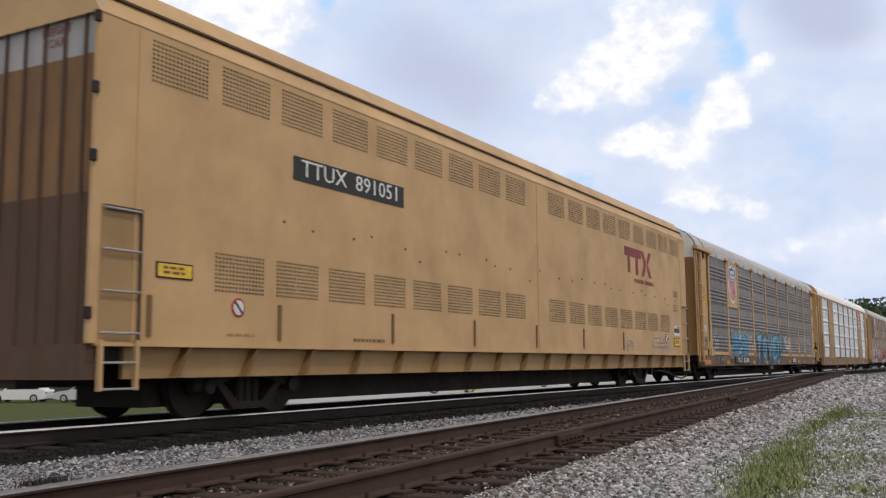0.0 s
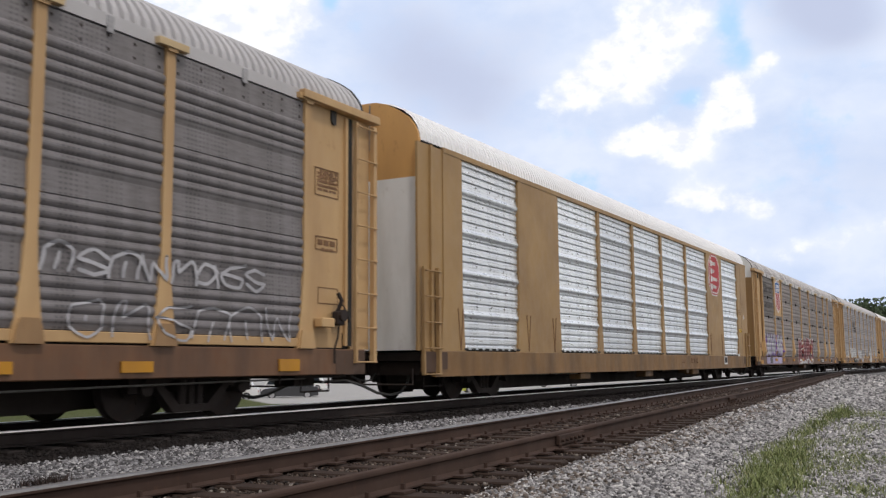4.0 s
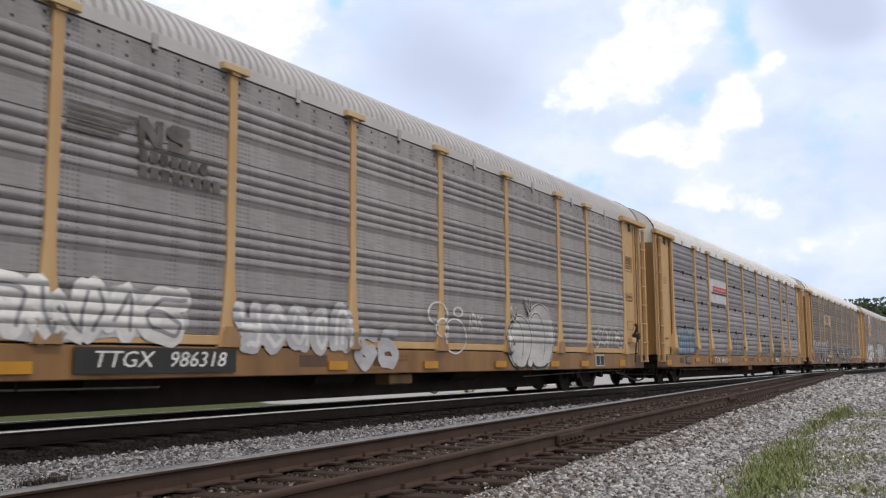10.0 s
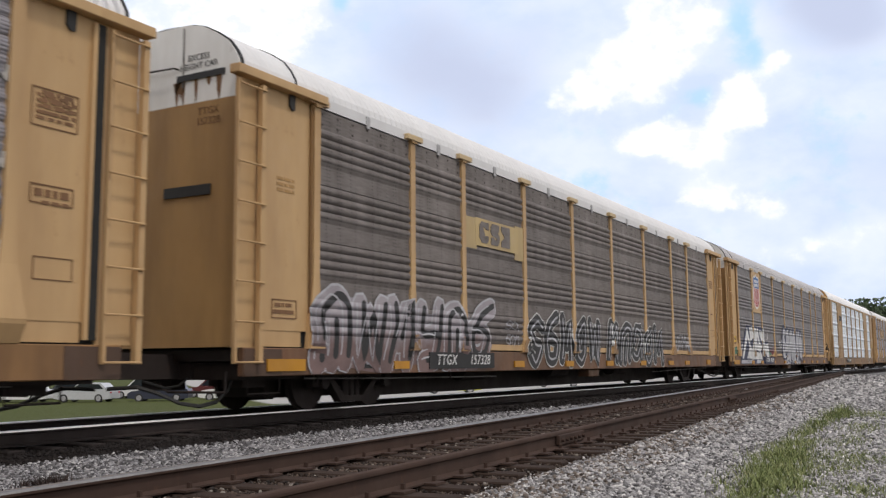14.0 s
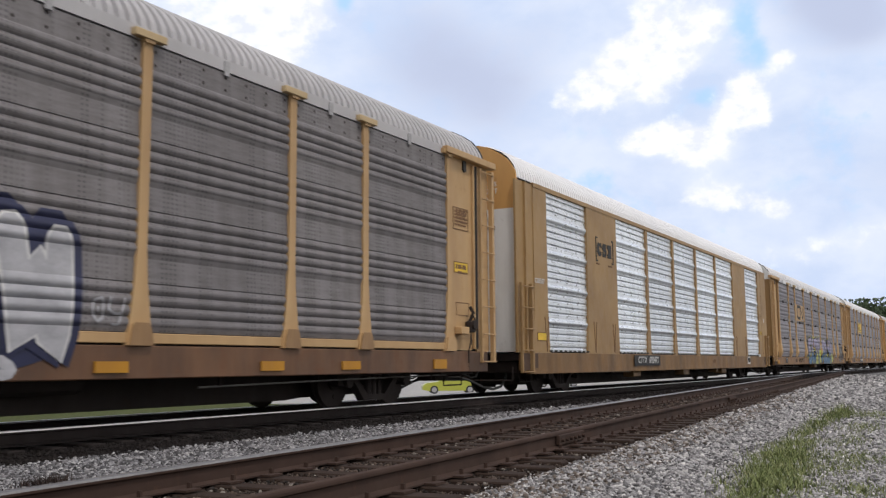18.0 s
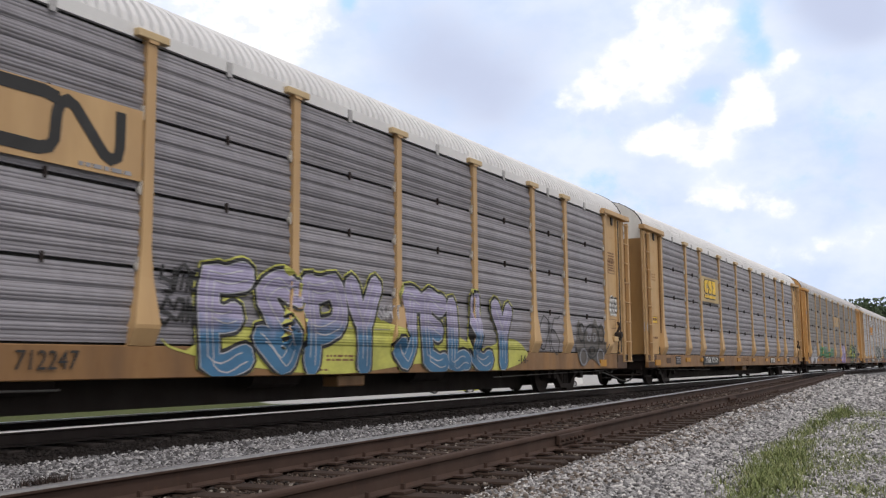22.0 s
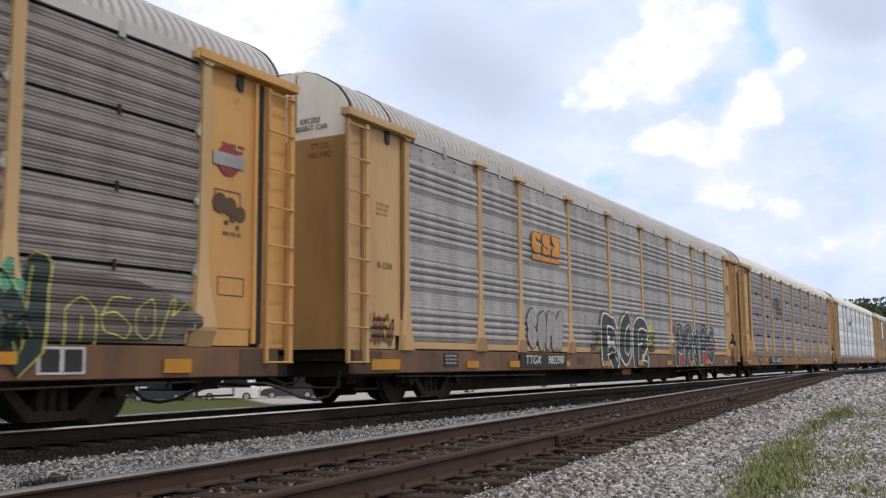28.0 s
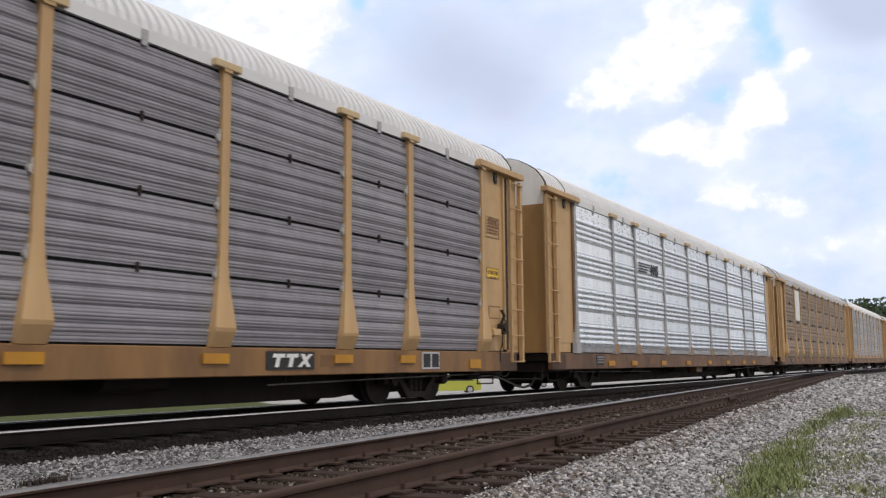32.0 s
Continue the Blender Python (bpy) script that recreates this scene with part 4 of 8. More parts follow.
    for x0, x1, z0 in ((13.5, 14.25, 0.29), (18.0, 18.33, 0.34), (18.84, 19.6, 0.29), (8.2, 8.9, 0.3)):
        part("valve_box", box(x0, x1, -1.36, -1.05, z0, 0.47, 0.02), M["mustard_sill"], car, "small tan box hung under the sill")
    add_bars(car, 17.1, 0.73, 0.4, 0.14, 2, M["p_brown"], 70 + k, -HALF - 0.04)
    part("panel_seam", box(26.10, 26.125, -HALF - 0.024, -HALF - 0.019, 1.0, EAVE - 0.1), M["p_brown"], car)
    add_plate(car, "warning_plate", 25.8, 1.98, 0.5, 0.17, M["p_brown"], -HALF - 0.026)
    add_plate(car, "warning_plate", 25.8, 1.98, 0.46, 0.13, M["p_yellow"], -HALF - 0.033)
    add_bars(car, 25.8, 1.98, 0.36, 0.09, 2, M["p_brown"], 60 + k, -HALF - 0.046)
    add_bars(car, 25.75, 2.72, 0.5, 0.22, 3, M["mustard_sill"], 64 + k, -HALF - 0.026)
    add_lettering(car, "BI", 0.24, 26.49, 2.54, M["p_white"], 1.0, -HALF - 0.026)
    add_plate(car, "sill_label", 25.3, 0.98, 0.3, 0.1, M["p_white"], -HALF - 0.04)
    add_plate(car, "sill_label", 23.0, 0.77, 0.5, 0.3, M["p_white"], -HALF - 0.04)
    add_plate(car, "sill_mark", 23.0, 0.78, 0.4, 0.2, M["p_black"], -HALF - 0.046)
    return car


def smooth_car(label):
    """The tall smooth-sided car with grids of round vents."""
    car = new_car(label)
    body = M["yellow_smooth"]
    A, B = 1.96, 26.85
    part("side_wall", box(A, B, -HALF, -HALF + 0.06, 0.96, 4.84), body, car)
    part("far_side", box(A, B, HALF - 0.06, HALF, 0.96, 4.84), body, car)
    for x in (2.6, 14.45, 26.2):
        part("wall_seam", box(x - 0.02, x + 0.02, -HALF - 0.012, -HALF, 0.98, 4.8), body, car)
    def roof():
        bm = bmesh.new()
        pr = [(-HALF - 0.01, 4.82), (-1.20, 5.36), (-1.16, 5.42), (-0.6, 5.62), (0.6, 5.62), (1.16, 5.42), (1.20, 5.36), (HALF + 0.01, 4.82)]
        r = [[bm.verts.new((x, y, z)) for y, z in pr] for x in (A, B)]
        for i in range(len(pr) - 1):
            bm.faces.new((r[0][i], r[1][i], r[1][i + 1], r[0][i + 1]))
        bm.faces.new(r[0])
        bm.faces.new(list(reversed(r[1])))
        return bm
    part("roof", roof(), body, car)
    part("roof_seam", box(A, B, -1.40, -1.33, 5.085, 5.115), M["rust"], car)
    vent = M["gap"]
    def dots(w, h, nx, nz):
        bm = bmesh.new()
        for i in range(nx):
            for j in range(nz):
                x, z = (i + 0.5) * w / nx - w / 2, (j + 0.5) * h / nz - h / 2
                r = 0.29 * w / nx
                bm.faces.new([bm.verts.new((x + r * math.cos(a), 0, z + r * math.sin(a))) for a in [-k * math.pi / 3 for k in range(6)]])
        return bm
    def add_vent(x, z, w, h, nx=15, nz=10):
        v = tagged(part("vent", cached(("vent", w, h), vent, lambda: dots(w, h, nx, nz)), vent, car, "grid of small round vent holes"), kind="stuff")
        v.location = (x, -HALF - 0.004, z)
    for i in range(9):
        add_vent(3.28 + 1.255 * i, 4.45, 1.0, 0.56)
        add_vent(15.6 + 1.248 * i, 4.45, 1.0, 0.54)
    for i in range(8):
        add_vent(4.46 + 1.255 * i, 1.92, 1.0, 0.54)
        add_vent(15.55 + 1.25 * i, 1.92, 1.0, 0.54)
    # low ledge with slanted brackets
    part("ledge", box(A + 0.1, B - 0.1, -HALF - 0.02, -HALF + 0.2, 0.93, 0.97), body, car)
    part("side_sill", box(2.6, B - 0.2, -HALF + 0.13, -HALF + 0.2, 0.55, 0.93), M["mustard"], car)
    part("side_sill", box(2.6, B - 0.2, HALF - 0.2, HALF - 0.1, 0.55, 0.93), M["mustard_sill"], car)
    for i in range(18):
        x = 3.55 + 1.29 * i
        br = part("bracket", cached("bracket", M["mustard_sill"], lambda: add_prism(bmesh.new(), [(0.0, 0.93), (0.045, 0.93), (-0.17, 0.57), (-0.22, 0.57)], -HALF + 0.0, -HALF + 0.13)), M["mustard_sill"], car)
        br.location = (x, 0, 0)
    part("underframe", box(A + 0.2, B - 0.2, -1.3, 1.3, 0.74, 0.92), M["steel"], car)
    part("centre_sill", box(A, B, -0.3, 0.3, 0.45, 0.735), M["steel"], car)
    part("belly", box(3.6, 24.6, -0.62, 0.62, 0.16, 0.73), M["steel"], car)
    # ladders in shallow recesses
    for x, z0, z1, n in ((2.12, 1.08, 2.52, 4), (26.26, 1.0, 2.5, 4)):
        part("recess", box(x - 0.03, x + 0.58, -HALF - 0.004, -HALF + 0.02, 0.98, 2.56), M["mustard"], car)
        # dark strips paint the shade along the recess's right and top edges
        part("recess_edge", box(x + 0.55, x + 0.58, -HALF - 0.03, -HALF - 0.005, 0.98, 2.56), M["rust"], car)
        part("recess_edge", box(x + 0.02, x + 0.55, -HALF - 0.03, -HALF - 0.005, 2.52, 2.56), M["rust"], car)
        lad = part("ladder", box(x - 0.03, x + 0.02, -HALF - 0.06, -HALF, 0.42, 1.0), body, car)
        part("stile", box(x + 0.5, x + 0.55, -HALF - 0.06, -HALF, 0.42, 1.0), body, lad)
        for k in range(n):
            part("rung", add_tube(bmesh.new(), [(x - 0.02, -HALF - 0.05, z0 + k * (z1 - z0) / (n - 1)), (x + 0.54, -HALF - 0.05, z0 + k * (z1 - z0) / (n - 1))], 0.014), M["light"], lad)
        for z in (0.44, 0.74):
            part("rung", add_tube(bmesh.new(), [(x - 0.02, -HALF - 0.05, z), (x + 0.54, -HALF - 0.05, z)], 0.014), M["light"], lad)
    # end wall: folding door, white above and brown below, with dark folds
    lo = part("end_door", end_mesh(M["rust"], 0.75, 2.7), M["rust"], car, "brown rust-stained folding end door")
    mid = part("end_door", end_mesh(M["browned"], 2.7, 4.35), M["browned"], car, "faded orange-brown upper part of the end door")
    mid.location = (A + 0.05, 0, 0)
    lo.location = (A + 0.05, 0, 0)
    up = part("end_door_top", end_mesh(M["grimy_white"], 4.35, 5.55), M["grimy_white"], car)
    up.location = (A + 0.05, 0, 0)
    for i in range(8):
        r = part("end_rib", cached(("fold", 8), M["rust"], lambda: box(-0.03, 0.0, -0.018, 0.018, 0.8, 5.1)), M["rust"], car)
        r.location = (A + 0.05, -1.25 + 0.36 * i, 0)
    for z in (4.75, 3.9, 3.1, 1.3):
        part("hinge", box(A - 0.05, A + 0.03, -HALF - 0.03, -HALF + 0.03, z - 0.07, z + 0.07, 0.01), M["steel"], car)
    add_end_lettering(car, "EXCESS\nHEIGHT\nCAR", 0.15, -0.72, 4.72, M["p_maroon"], A + 0.045)
    bk = part("end_door", end_mesh(M["rust"], 0.75, 5.55), M["rust"], car)
    bk.location = (B - 0.1, 0, 0)
    part("end_beam", box(A - 0.05, A + 0.25, -1.45, 1.45, 0.55, 0.95), M["rust"], car)
    add_running_gear(car, 5.2, 23.0)
    # markings
    add_plate(car, "number_board", 7.12, 3.60, 3.08, 0.36, M["p_black"], -HALF - 0.012, "black board with white lettering")
    add_lettering(car, "TTUX 891051", 0.36, 7.12, 3.61, M["p_white"], 1.25, -HALF - 0.02)
    add_plate(car, "warning_plate", 3.25, 1.87, 0.62, 0.2, M["p_black"], -HALF - 0.012)
    add_plate(car, "warning_plate", 3.25, 1.87, 0.57, 0.16, M["p_yellow"], -HALF - 0.018, "yellow warning plate")
    add_bars(car, 3.25, 1.87, 0.4, 0.12, 2, M["p_brown"], 3, -HALF - 0.022)
    for x in (4.43, 24.37):
        sign = part("sign", add_disc(bmesh.new(), x, -HALF - 0.006, 1.47, 0.13, 0.008, 20), M["p_red"], car)
        part("sign_face", add_disc(bmesh.new(), x, -HALF - 0.012, 1.47, 0.10, 0.008, 20), M["p_white"], car)
        part("sign_bar", add_prism(bmesh.new(), [(x - 0.09, 1.54), (x - 0.07, 1.56), (x + 0.09, 1.40), (x + 0.07, 1.38)], -HALF - 0.022, -HALF - 0.017), M["p_black"], car)
    for x in (2.85, 5.3, 8.3, 11.3, 14.3, 17.2, 20.24):
        add_plate(car, "tie_bar", x, 1.3, 0.07, 0.5, M["mustard_sill"], -HALF - 0.02)
    add_bars(car, 7.6, 1.08, 0.9, 0.09, 1, M["p_brown"], 4, -HALF - 0.006)
    add_bars(car, 4.5, 1.1, 0.55, 0.06, 1, M["tan"], 5, -HALF - 0.006)
    rnd = random.Random(9)
    for i in range(30):
        x = 5.4 + 0.78 * i + rnd.uniform(-0.25, 0.25)
        bolt = part("bolt", cached("bolt", M["rust"], lambda: add_disc(bmesh.new(), 0, 0, 0, 0.022, 0.016, 6)), M["rust"], car)
        bolt.location = (x, -HALF - 0.006, 2.70 + 0.06 * rnd.choice((0, 0, 1, 1.6, -3)))
    # maroon mark: two posts under bars and a chevron
    mk = M["p_maroon"]
    for n, pts in (("bar", [(20.54, 4.0), (22.05, 4.0), (22.05, 3.74), (20.54, 3.74)]), ("post", [(20.8, 3.74), (21.02, 3.74), (21.02, 3.27), (20.8, 3.27)]), ("post", [(21.5, 3.74), (21.74, 3.74), (21.74, 3.24), (21.5, 3.24)]),
                   ("chevron", [(22.05, 4.0), (22.25, 4.0), (22.55, 3.64), (22.28, 3.24), (22.05, 3.24), (22.3, 3.62)]), ("chevron", [(22.58, 3.76), (22.78, 4.0), (23.02, 4.0), (22.7, 3.63), (23.02, 3.24), (22.78, 3.24), (22.58, 3.5), (22.66, 3.63)])):
        add_shape(car, "emblem_" + n, pts, mk, -HALF - 0.006, "maroon emblem piece")
    add_lettering(car, "FORWARD THINKING", 0.185, 22.28, 3.06, mk, 1.0, -HALF - 0.006)
    add_bars(car, 25.55, 2.9, 0.45, 0.2, 3, M["p_brown"], 6, -HALF - 0.006)
    add_bars(car, 25.55, 2.45, 0.5, 0.25, 3, M["tan"], 7, -HALF - 0.006)
    add_plate(car, "notice", 25.55, 1.72, 0.6, 0.3, M["p_white"], -HALF - 0.012)
    add_plate(car, "notice_block", 25.68, 1.75, 0.3, 0.2, M["p_black"], -HALF - 0.016)
    add_plate(car, "notice_block", 25.38, 1.72, 0.24, 0.14, M["p_black"], -HALF - 0.016)
    add_plate(car, "plate_frame", 25.55, 1.35, 0.66, 0.27, M["p_black"], -HALF - 0.012)
    add_plate(car, "warning_plate", 25.55, 1.35, 0.61, 0.22, M["p_yellow"], -HALF - 0.017)
    add_bars(car, 25.55, 1.35, 0.45, 0.13, 2, M["p_brown"], 8, -HALF - 0.022)
    add_bars(car, 25.55, 1.80, 0.52, 0.06, 1, M["p_pale"], 10, -HALF - 0.022)
    add_tag(car, "152", 20.35, 21.1, 1.07, 1.4, "g_pale", 31, 0.02, y=-HALF - 0.01)
    add_tag(car, "617482", 22.8, 24.8, 1.02, 1.5, "g_pale", 32, 0.03, y=-HALF - 0.01)
    return car


# ---- the place: ground, tracks, ballast ----
def ground_height(x, y):
    c = second_y(min(x, 60.0))
    if y > 14.0:
        return -0.42 - 1.5 * min(1.0, (y - 14.0) / 30.0)
    if y > MAIN_Y + 1.6:
        return -0.24 - 0.18 * (y - MAIN_Y - 1.6) / (14.0 - MAIN_Y - 1.6)
    if y > MAIN_Y - 1.6:
        return -0.22
    if y > c + 1.4 and x < 60:
        mid = max(0.2, (MAIN_Y - 1.6 - c - 1.4) / 2)
        return -0.23 - 0.07 * max(0.0, 1 - abs(y - (c + 1.4 + mid)) / mid)
    if y > c - 1.28:
        return -0.285
    if y > c - 1.42:
        return -0.285 + 0.045 * (c - 1.28 - y) / 0.14
    return -0.24 - 0.17 * min(1.0, (c - 1.42 - y) / 3.0)


def gravel_ground():
    m, n, l, b = material("gravel_ground", 0.95)
    b.inputs["Specular IOR Level"].default_value = 0.1
    co = n.new("ShaderNodeNewGeometry")
    sep = n.new("ShaderNodeSeparateXYZ")
    l.new(co.outputs["Position"], sep.inputs[0])
    vo = n.new("ShaderNodeTexVoronoi")
    vo.inputs["Scale"].default_value = 22
    l.new(co.outputs["Position"], vo.inputs["Vector"])
    big = noise_tex(n, l, 0.5, 6)
    st = ramp(n, [(0.0, (0.05, 0.05, 0.053)), (0.45, (0.15, 0.15, 0.157)), (0.8, (0.27, 0.267, 0.275)), (1.0, (0.46, 0.45, 0.45))])
    l.new(vo.outputs["Color"], st.inputs[0])
    tint = ramp(n, [(0.35, (0.82, 0.81, 0.80)), (0.65, (1, 1, 1))])
    l.new(big, tint.inputs[0])
    c = mix(n, l, 1.0, st.outputs[0], tint.outputs[0], "MULTIPLY")
    def math_node(op, x, y, z=None):
        k = n.new("ShaderNodeMath")
        k.operation = op
        for i, v in enumerate((x, y, z)):
            if isinstance(v, bpy.types.NodeSocket):
                l.new(v, k.inputs[i])
            elif v is not None:
                k.inputs[i].default_value = v
        return k.outputs[0]
    def band(along, a, b2, soft, wobble=0.7):
        w = math_node("MULTIPLY_ADD", big, wobble, along)
        r1, r2 = n.new("ShaderNodeMapRange"), n.new("ShaderNodeMapRange")
        a, b2 = a + wobble / 2, b2 + wobble / 2
        r1.inputs[1].default_value, r1.inputs[2].default_value = a, a + soft
        r2.inputs[1].default_value, r2.inputs[2].default_value, r2.inputs[3].default_value, r2.inputs[4].default_value = b2, b2 + soft, 1.0, 0.0
        l.new(w, r1.inputs[0])
        l.new(w, r2.inputs[0])
        return math_node("MULTIPLY", r1.outputs[0], r2.outputs[0])
    Y = sep.outputs["Y"]
    across = math_node("MULTIPLY_ADD", sep.outputs["X"], -0.076, Y)
    fine = noise_tex(n, l, 7.0, 7, rough=0.7)
    # rusty fines along the second track, a near-black band along the main one
    rusty = ramp(n, [(0.3, (0.012, 0.009, 0.007)), (0.55, (0.032, 0.022, 0.017)), (0.75, (0.07, 0.049, 0.037))])
    l.new(fine, rusty.inputs[0])
    c = mix(n, l, band(across, 4.114 - 1.34, 4.114 + 0.85, 0.1, 0.12), c, rusty.outputs[0])
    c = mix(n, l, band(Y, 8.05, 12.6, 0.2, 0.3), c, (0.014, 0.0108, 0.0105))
    gr = noise_tex(n, l, 9.0, 5)
    green = ramp(n, [(0.3, (0.05, 0.062, 0.018)), (0.7, (0.09, 0.102, 0.032))])
    l.new(gr, green.inputs[0])
    c = mix(n, l, band(Y, 13.2, 6000.0, 0.4), c, green.outputs[0])
    lot = math_node("MULTIPLY", band(math_node("MULTIPLY_ADD", Y, -0.9, sep.outputs["X"]), 12.0, 900.0, 0.8), band(Y, 14.6, 160.0, 0.6))
    c = mix(n, l, lot, c, (0.38, 0.375, 0.37))
    c = mix(n, l, band(Y, -6000.0, -9.0, 2.0), c, green.outputs[0])
    l.new(c, b.inputs["Base Color"])
    bump(n, l, b, vo.outputs["Distance"], 0.7, 0.03)
    return m


def build_ground():
    xs = [-3000, -600, -150, -40, -15, -6, 0] + [i * 0.75 for i in range(1, 107)] + [90, 100, 120, 150, 200, 300, 600, 1200, 3000]
    ys = [-3000, -600, -100, -30, -12, -8, -5, -3, -2, -1] + [i * 0.3 for i in range(0, 48)] + [15, 16, 18, 20, 22, 24, 26, 30, 34, 40, 60, 120, 400, 1200, 3000]
    verts = [(x, y, ground_height(x, y)) for x in xs for y in ys]
    ny = len(ys)
    faces = [(i * ny + j, (i + 1) * ny + j, (i + 1) * ny + j + 1, i * ny + j + 1) for i in range(len(xs) - 1) for j in range(ny - 1)]
    me = bpy.data.meshes.new("ground")
    me.from_pydata(verts, [], faces)
    me.materials.append(gravel_ground())
    return tagged(new("ground", me), "grey crushed stone ground with grass field beyond the tracks", "ground", kind="structure")


build_ground()

M["rail"] = worn("rusty_rail", (0.068, 0.042, 0.033), (0.027, 0.0185, 0.0155), (0.11, 0.061, 0.042), amount=0.6, rusty=0.4, rough=0.85, seed=12, gloss=0.2)
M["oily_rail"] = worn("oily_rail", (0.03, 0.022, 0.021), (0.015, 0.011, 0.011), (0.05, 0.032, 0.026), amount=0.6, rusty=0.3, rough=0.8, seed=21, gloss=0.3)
M["railhead"] = plain("worn_railhead", (0.27, 0.265, 0.27), 0.42, 0.7, 0.2)
M["polished"] = plain("polished_railhead", (0.86, 0.85, 0.84), 0.3, 0.7, 0.08)
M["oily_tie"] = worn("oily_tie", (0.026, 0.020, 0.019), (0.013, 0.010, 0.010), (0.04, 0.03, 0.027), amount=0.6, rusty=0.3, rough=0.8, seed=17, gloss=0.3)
M["tie"] = worn("weathered_tie", (0.056, 0.036, 0.028), (0.018, 0.0125, 0.010), (0.11, 0.072, 0.055), amount=0.7, rusty=0.5, rough=0.9, seed=13, gloss=0.2)

RAIL_HALF = ((0.07, -0.175), (0.07, -0.163), (0.014, -0.145), (0.011, -0.05), (0.036, -0.036), (0.0378, -0.019), (0.0335, -0.005), (0.025, 0.0))   # foot, web, head with a worn round corner
RAIL = tuple(RAIL_HALF) + tuple((-y, z) for y, z in reversed(RAIL_HALF))


def rail_bm(length):
    bm = bmesh.new()
    a = [bm.verts.new((0, y, z)) for y, z in RAIL]
    b = [bm.verts.new((length, y, z)) for y, z in RAIL]
    k = len(RAIL)
    for i in range(k):
        f = bm.faces.new((a[i], a[(i + 1) % k], b[(i + 1) % k], b[i]))
        f.material_index = 1 if i in (5, 6, 7, 8, 9) else 0
    bm.faces.new(a)
    bm.faces.new(list(reversed(b)))
    bmesh.ops.recalc_face_normals(bm, faces=bm.faces)
    return bm


def track(name, label, x0, y0, z, turn, ties, lengths, tie_mat):
    tr = tagged(new(name), label, "railway track", kind="structure")
    tr.matrix_basis = pose(x0, y0, z, 0, 0, turn)
    for s in (-1, 1):
        r = part("rail", rail_bm(lengths[s]), M["rail"] if name == "second_track" else M["oily_rail"], tr)
        r.data.materials.append(M["polished"] if name == "main_track" else M["rail"] if s < 0 else M["railhead"])
        r.location = (0, s * 0.755, 0)
    rnd = random.Random(5)
    def tie_bm():
        return add_box(bmesh.new(), -0.11, 0.11, -1.3, 1.3, -0.34, -0.178, 0.012)
    for i in range(ties):
        t = part("tie", cached("tie", tie_mat, tie_bm), tie_mat, tr)
        t.matrix_basis = pose(i * 0.52 + rnd.uniform(-0.03, 0.03), rnd.uniform(-0.09, 0.09), rnd.uniform(-0.014, 0.0), 0, 0, rnd.uniform(-1.2, 1.2))
    return tr


main = track("main_track", "main railway track with polished rails on near-black ballast", -12, MAIN_Y, 0, 0, 260, {-1: 700, 1: 700}, M["oily_tie"])
TURN = math.degrees(math.atan(0.076))
second = track("second_track", "rusty second track with weathered wooden ties", -5, second_y(-5), -0.04, TURN, 150, {-1: 84.0, 1: 64.5}, M["tie"])



def stone_material(name, stops, rough=0.9, gloss=0.3):
    m, n, l, b = material(name, rough)
    b.inputs["Specular IOR Level"].default_value = gloss
    geo = n.new("ShaderNodeNewGeometry")
    r = ramp(n, stops)
    l.new(geo.outputs["Random Per Island"], r.inputs[0])
    f = noise_tex(n, l, 30.0, 4)
    v = ramp(n, [(0.3, (0.72, 0.72, 0.72)), (0.7, (1.0, 1.0, 1.0))])
    l.new(f, v.inputs[0])
    l.new(mix(n, l, 1.0, r.outputs[0], v.outputs[0], "MULTIPLY"), b.inputs["Base Color"])
    return m


GREYS = [(0.0, (0.05, 0.048, 0.05)), (0.25, (0.18, 0.175, 0.18)), (0.55, (0.345, 0.335, 0.342)), (0.8, (0.52, 0.51, 0.515)), (0.94, (0.60, 0.585, 0.58)), (1.0, (0.82, 0.80, 0.79))]
BROWNS = [(0.0, (0.015, 0.012, 0.0105)), (0.5, (0.054, 0.037, 0.029)), (0.85, (0.12, 0.086, 0.068)), (1.0, (0.30, 0.27, 0.24))]
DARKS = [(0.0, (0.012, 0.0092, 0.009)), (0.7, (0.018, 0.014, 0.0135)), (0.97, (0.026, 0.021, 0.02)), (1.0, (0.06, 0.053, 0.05))]


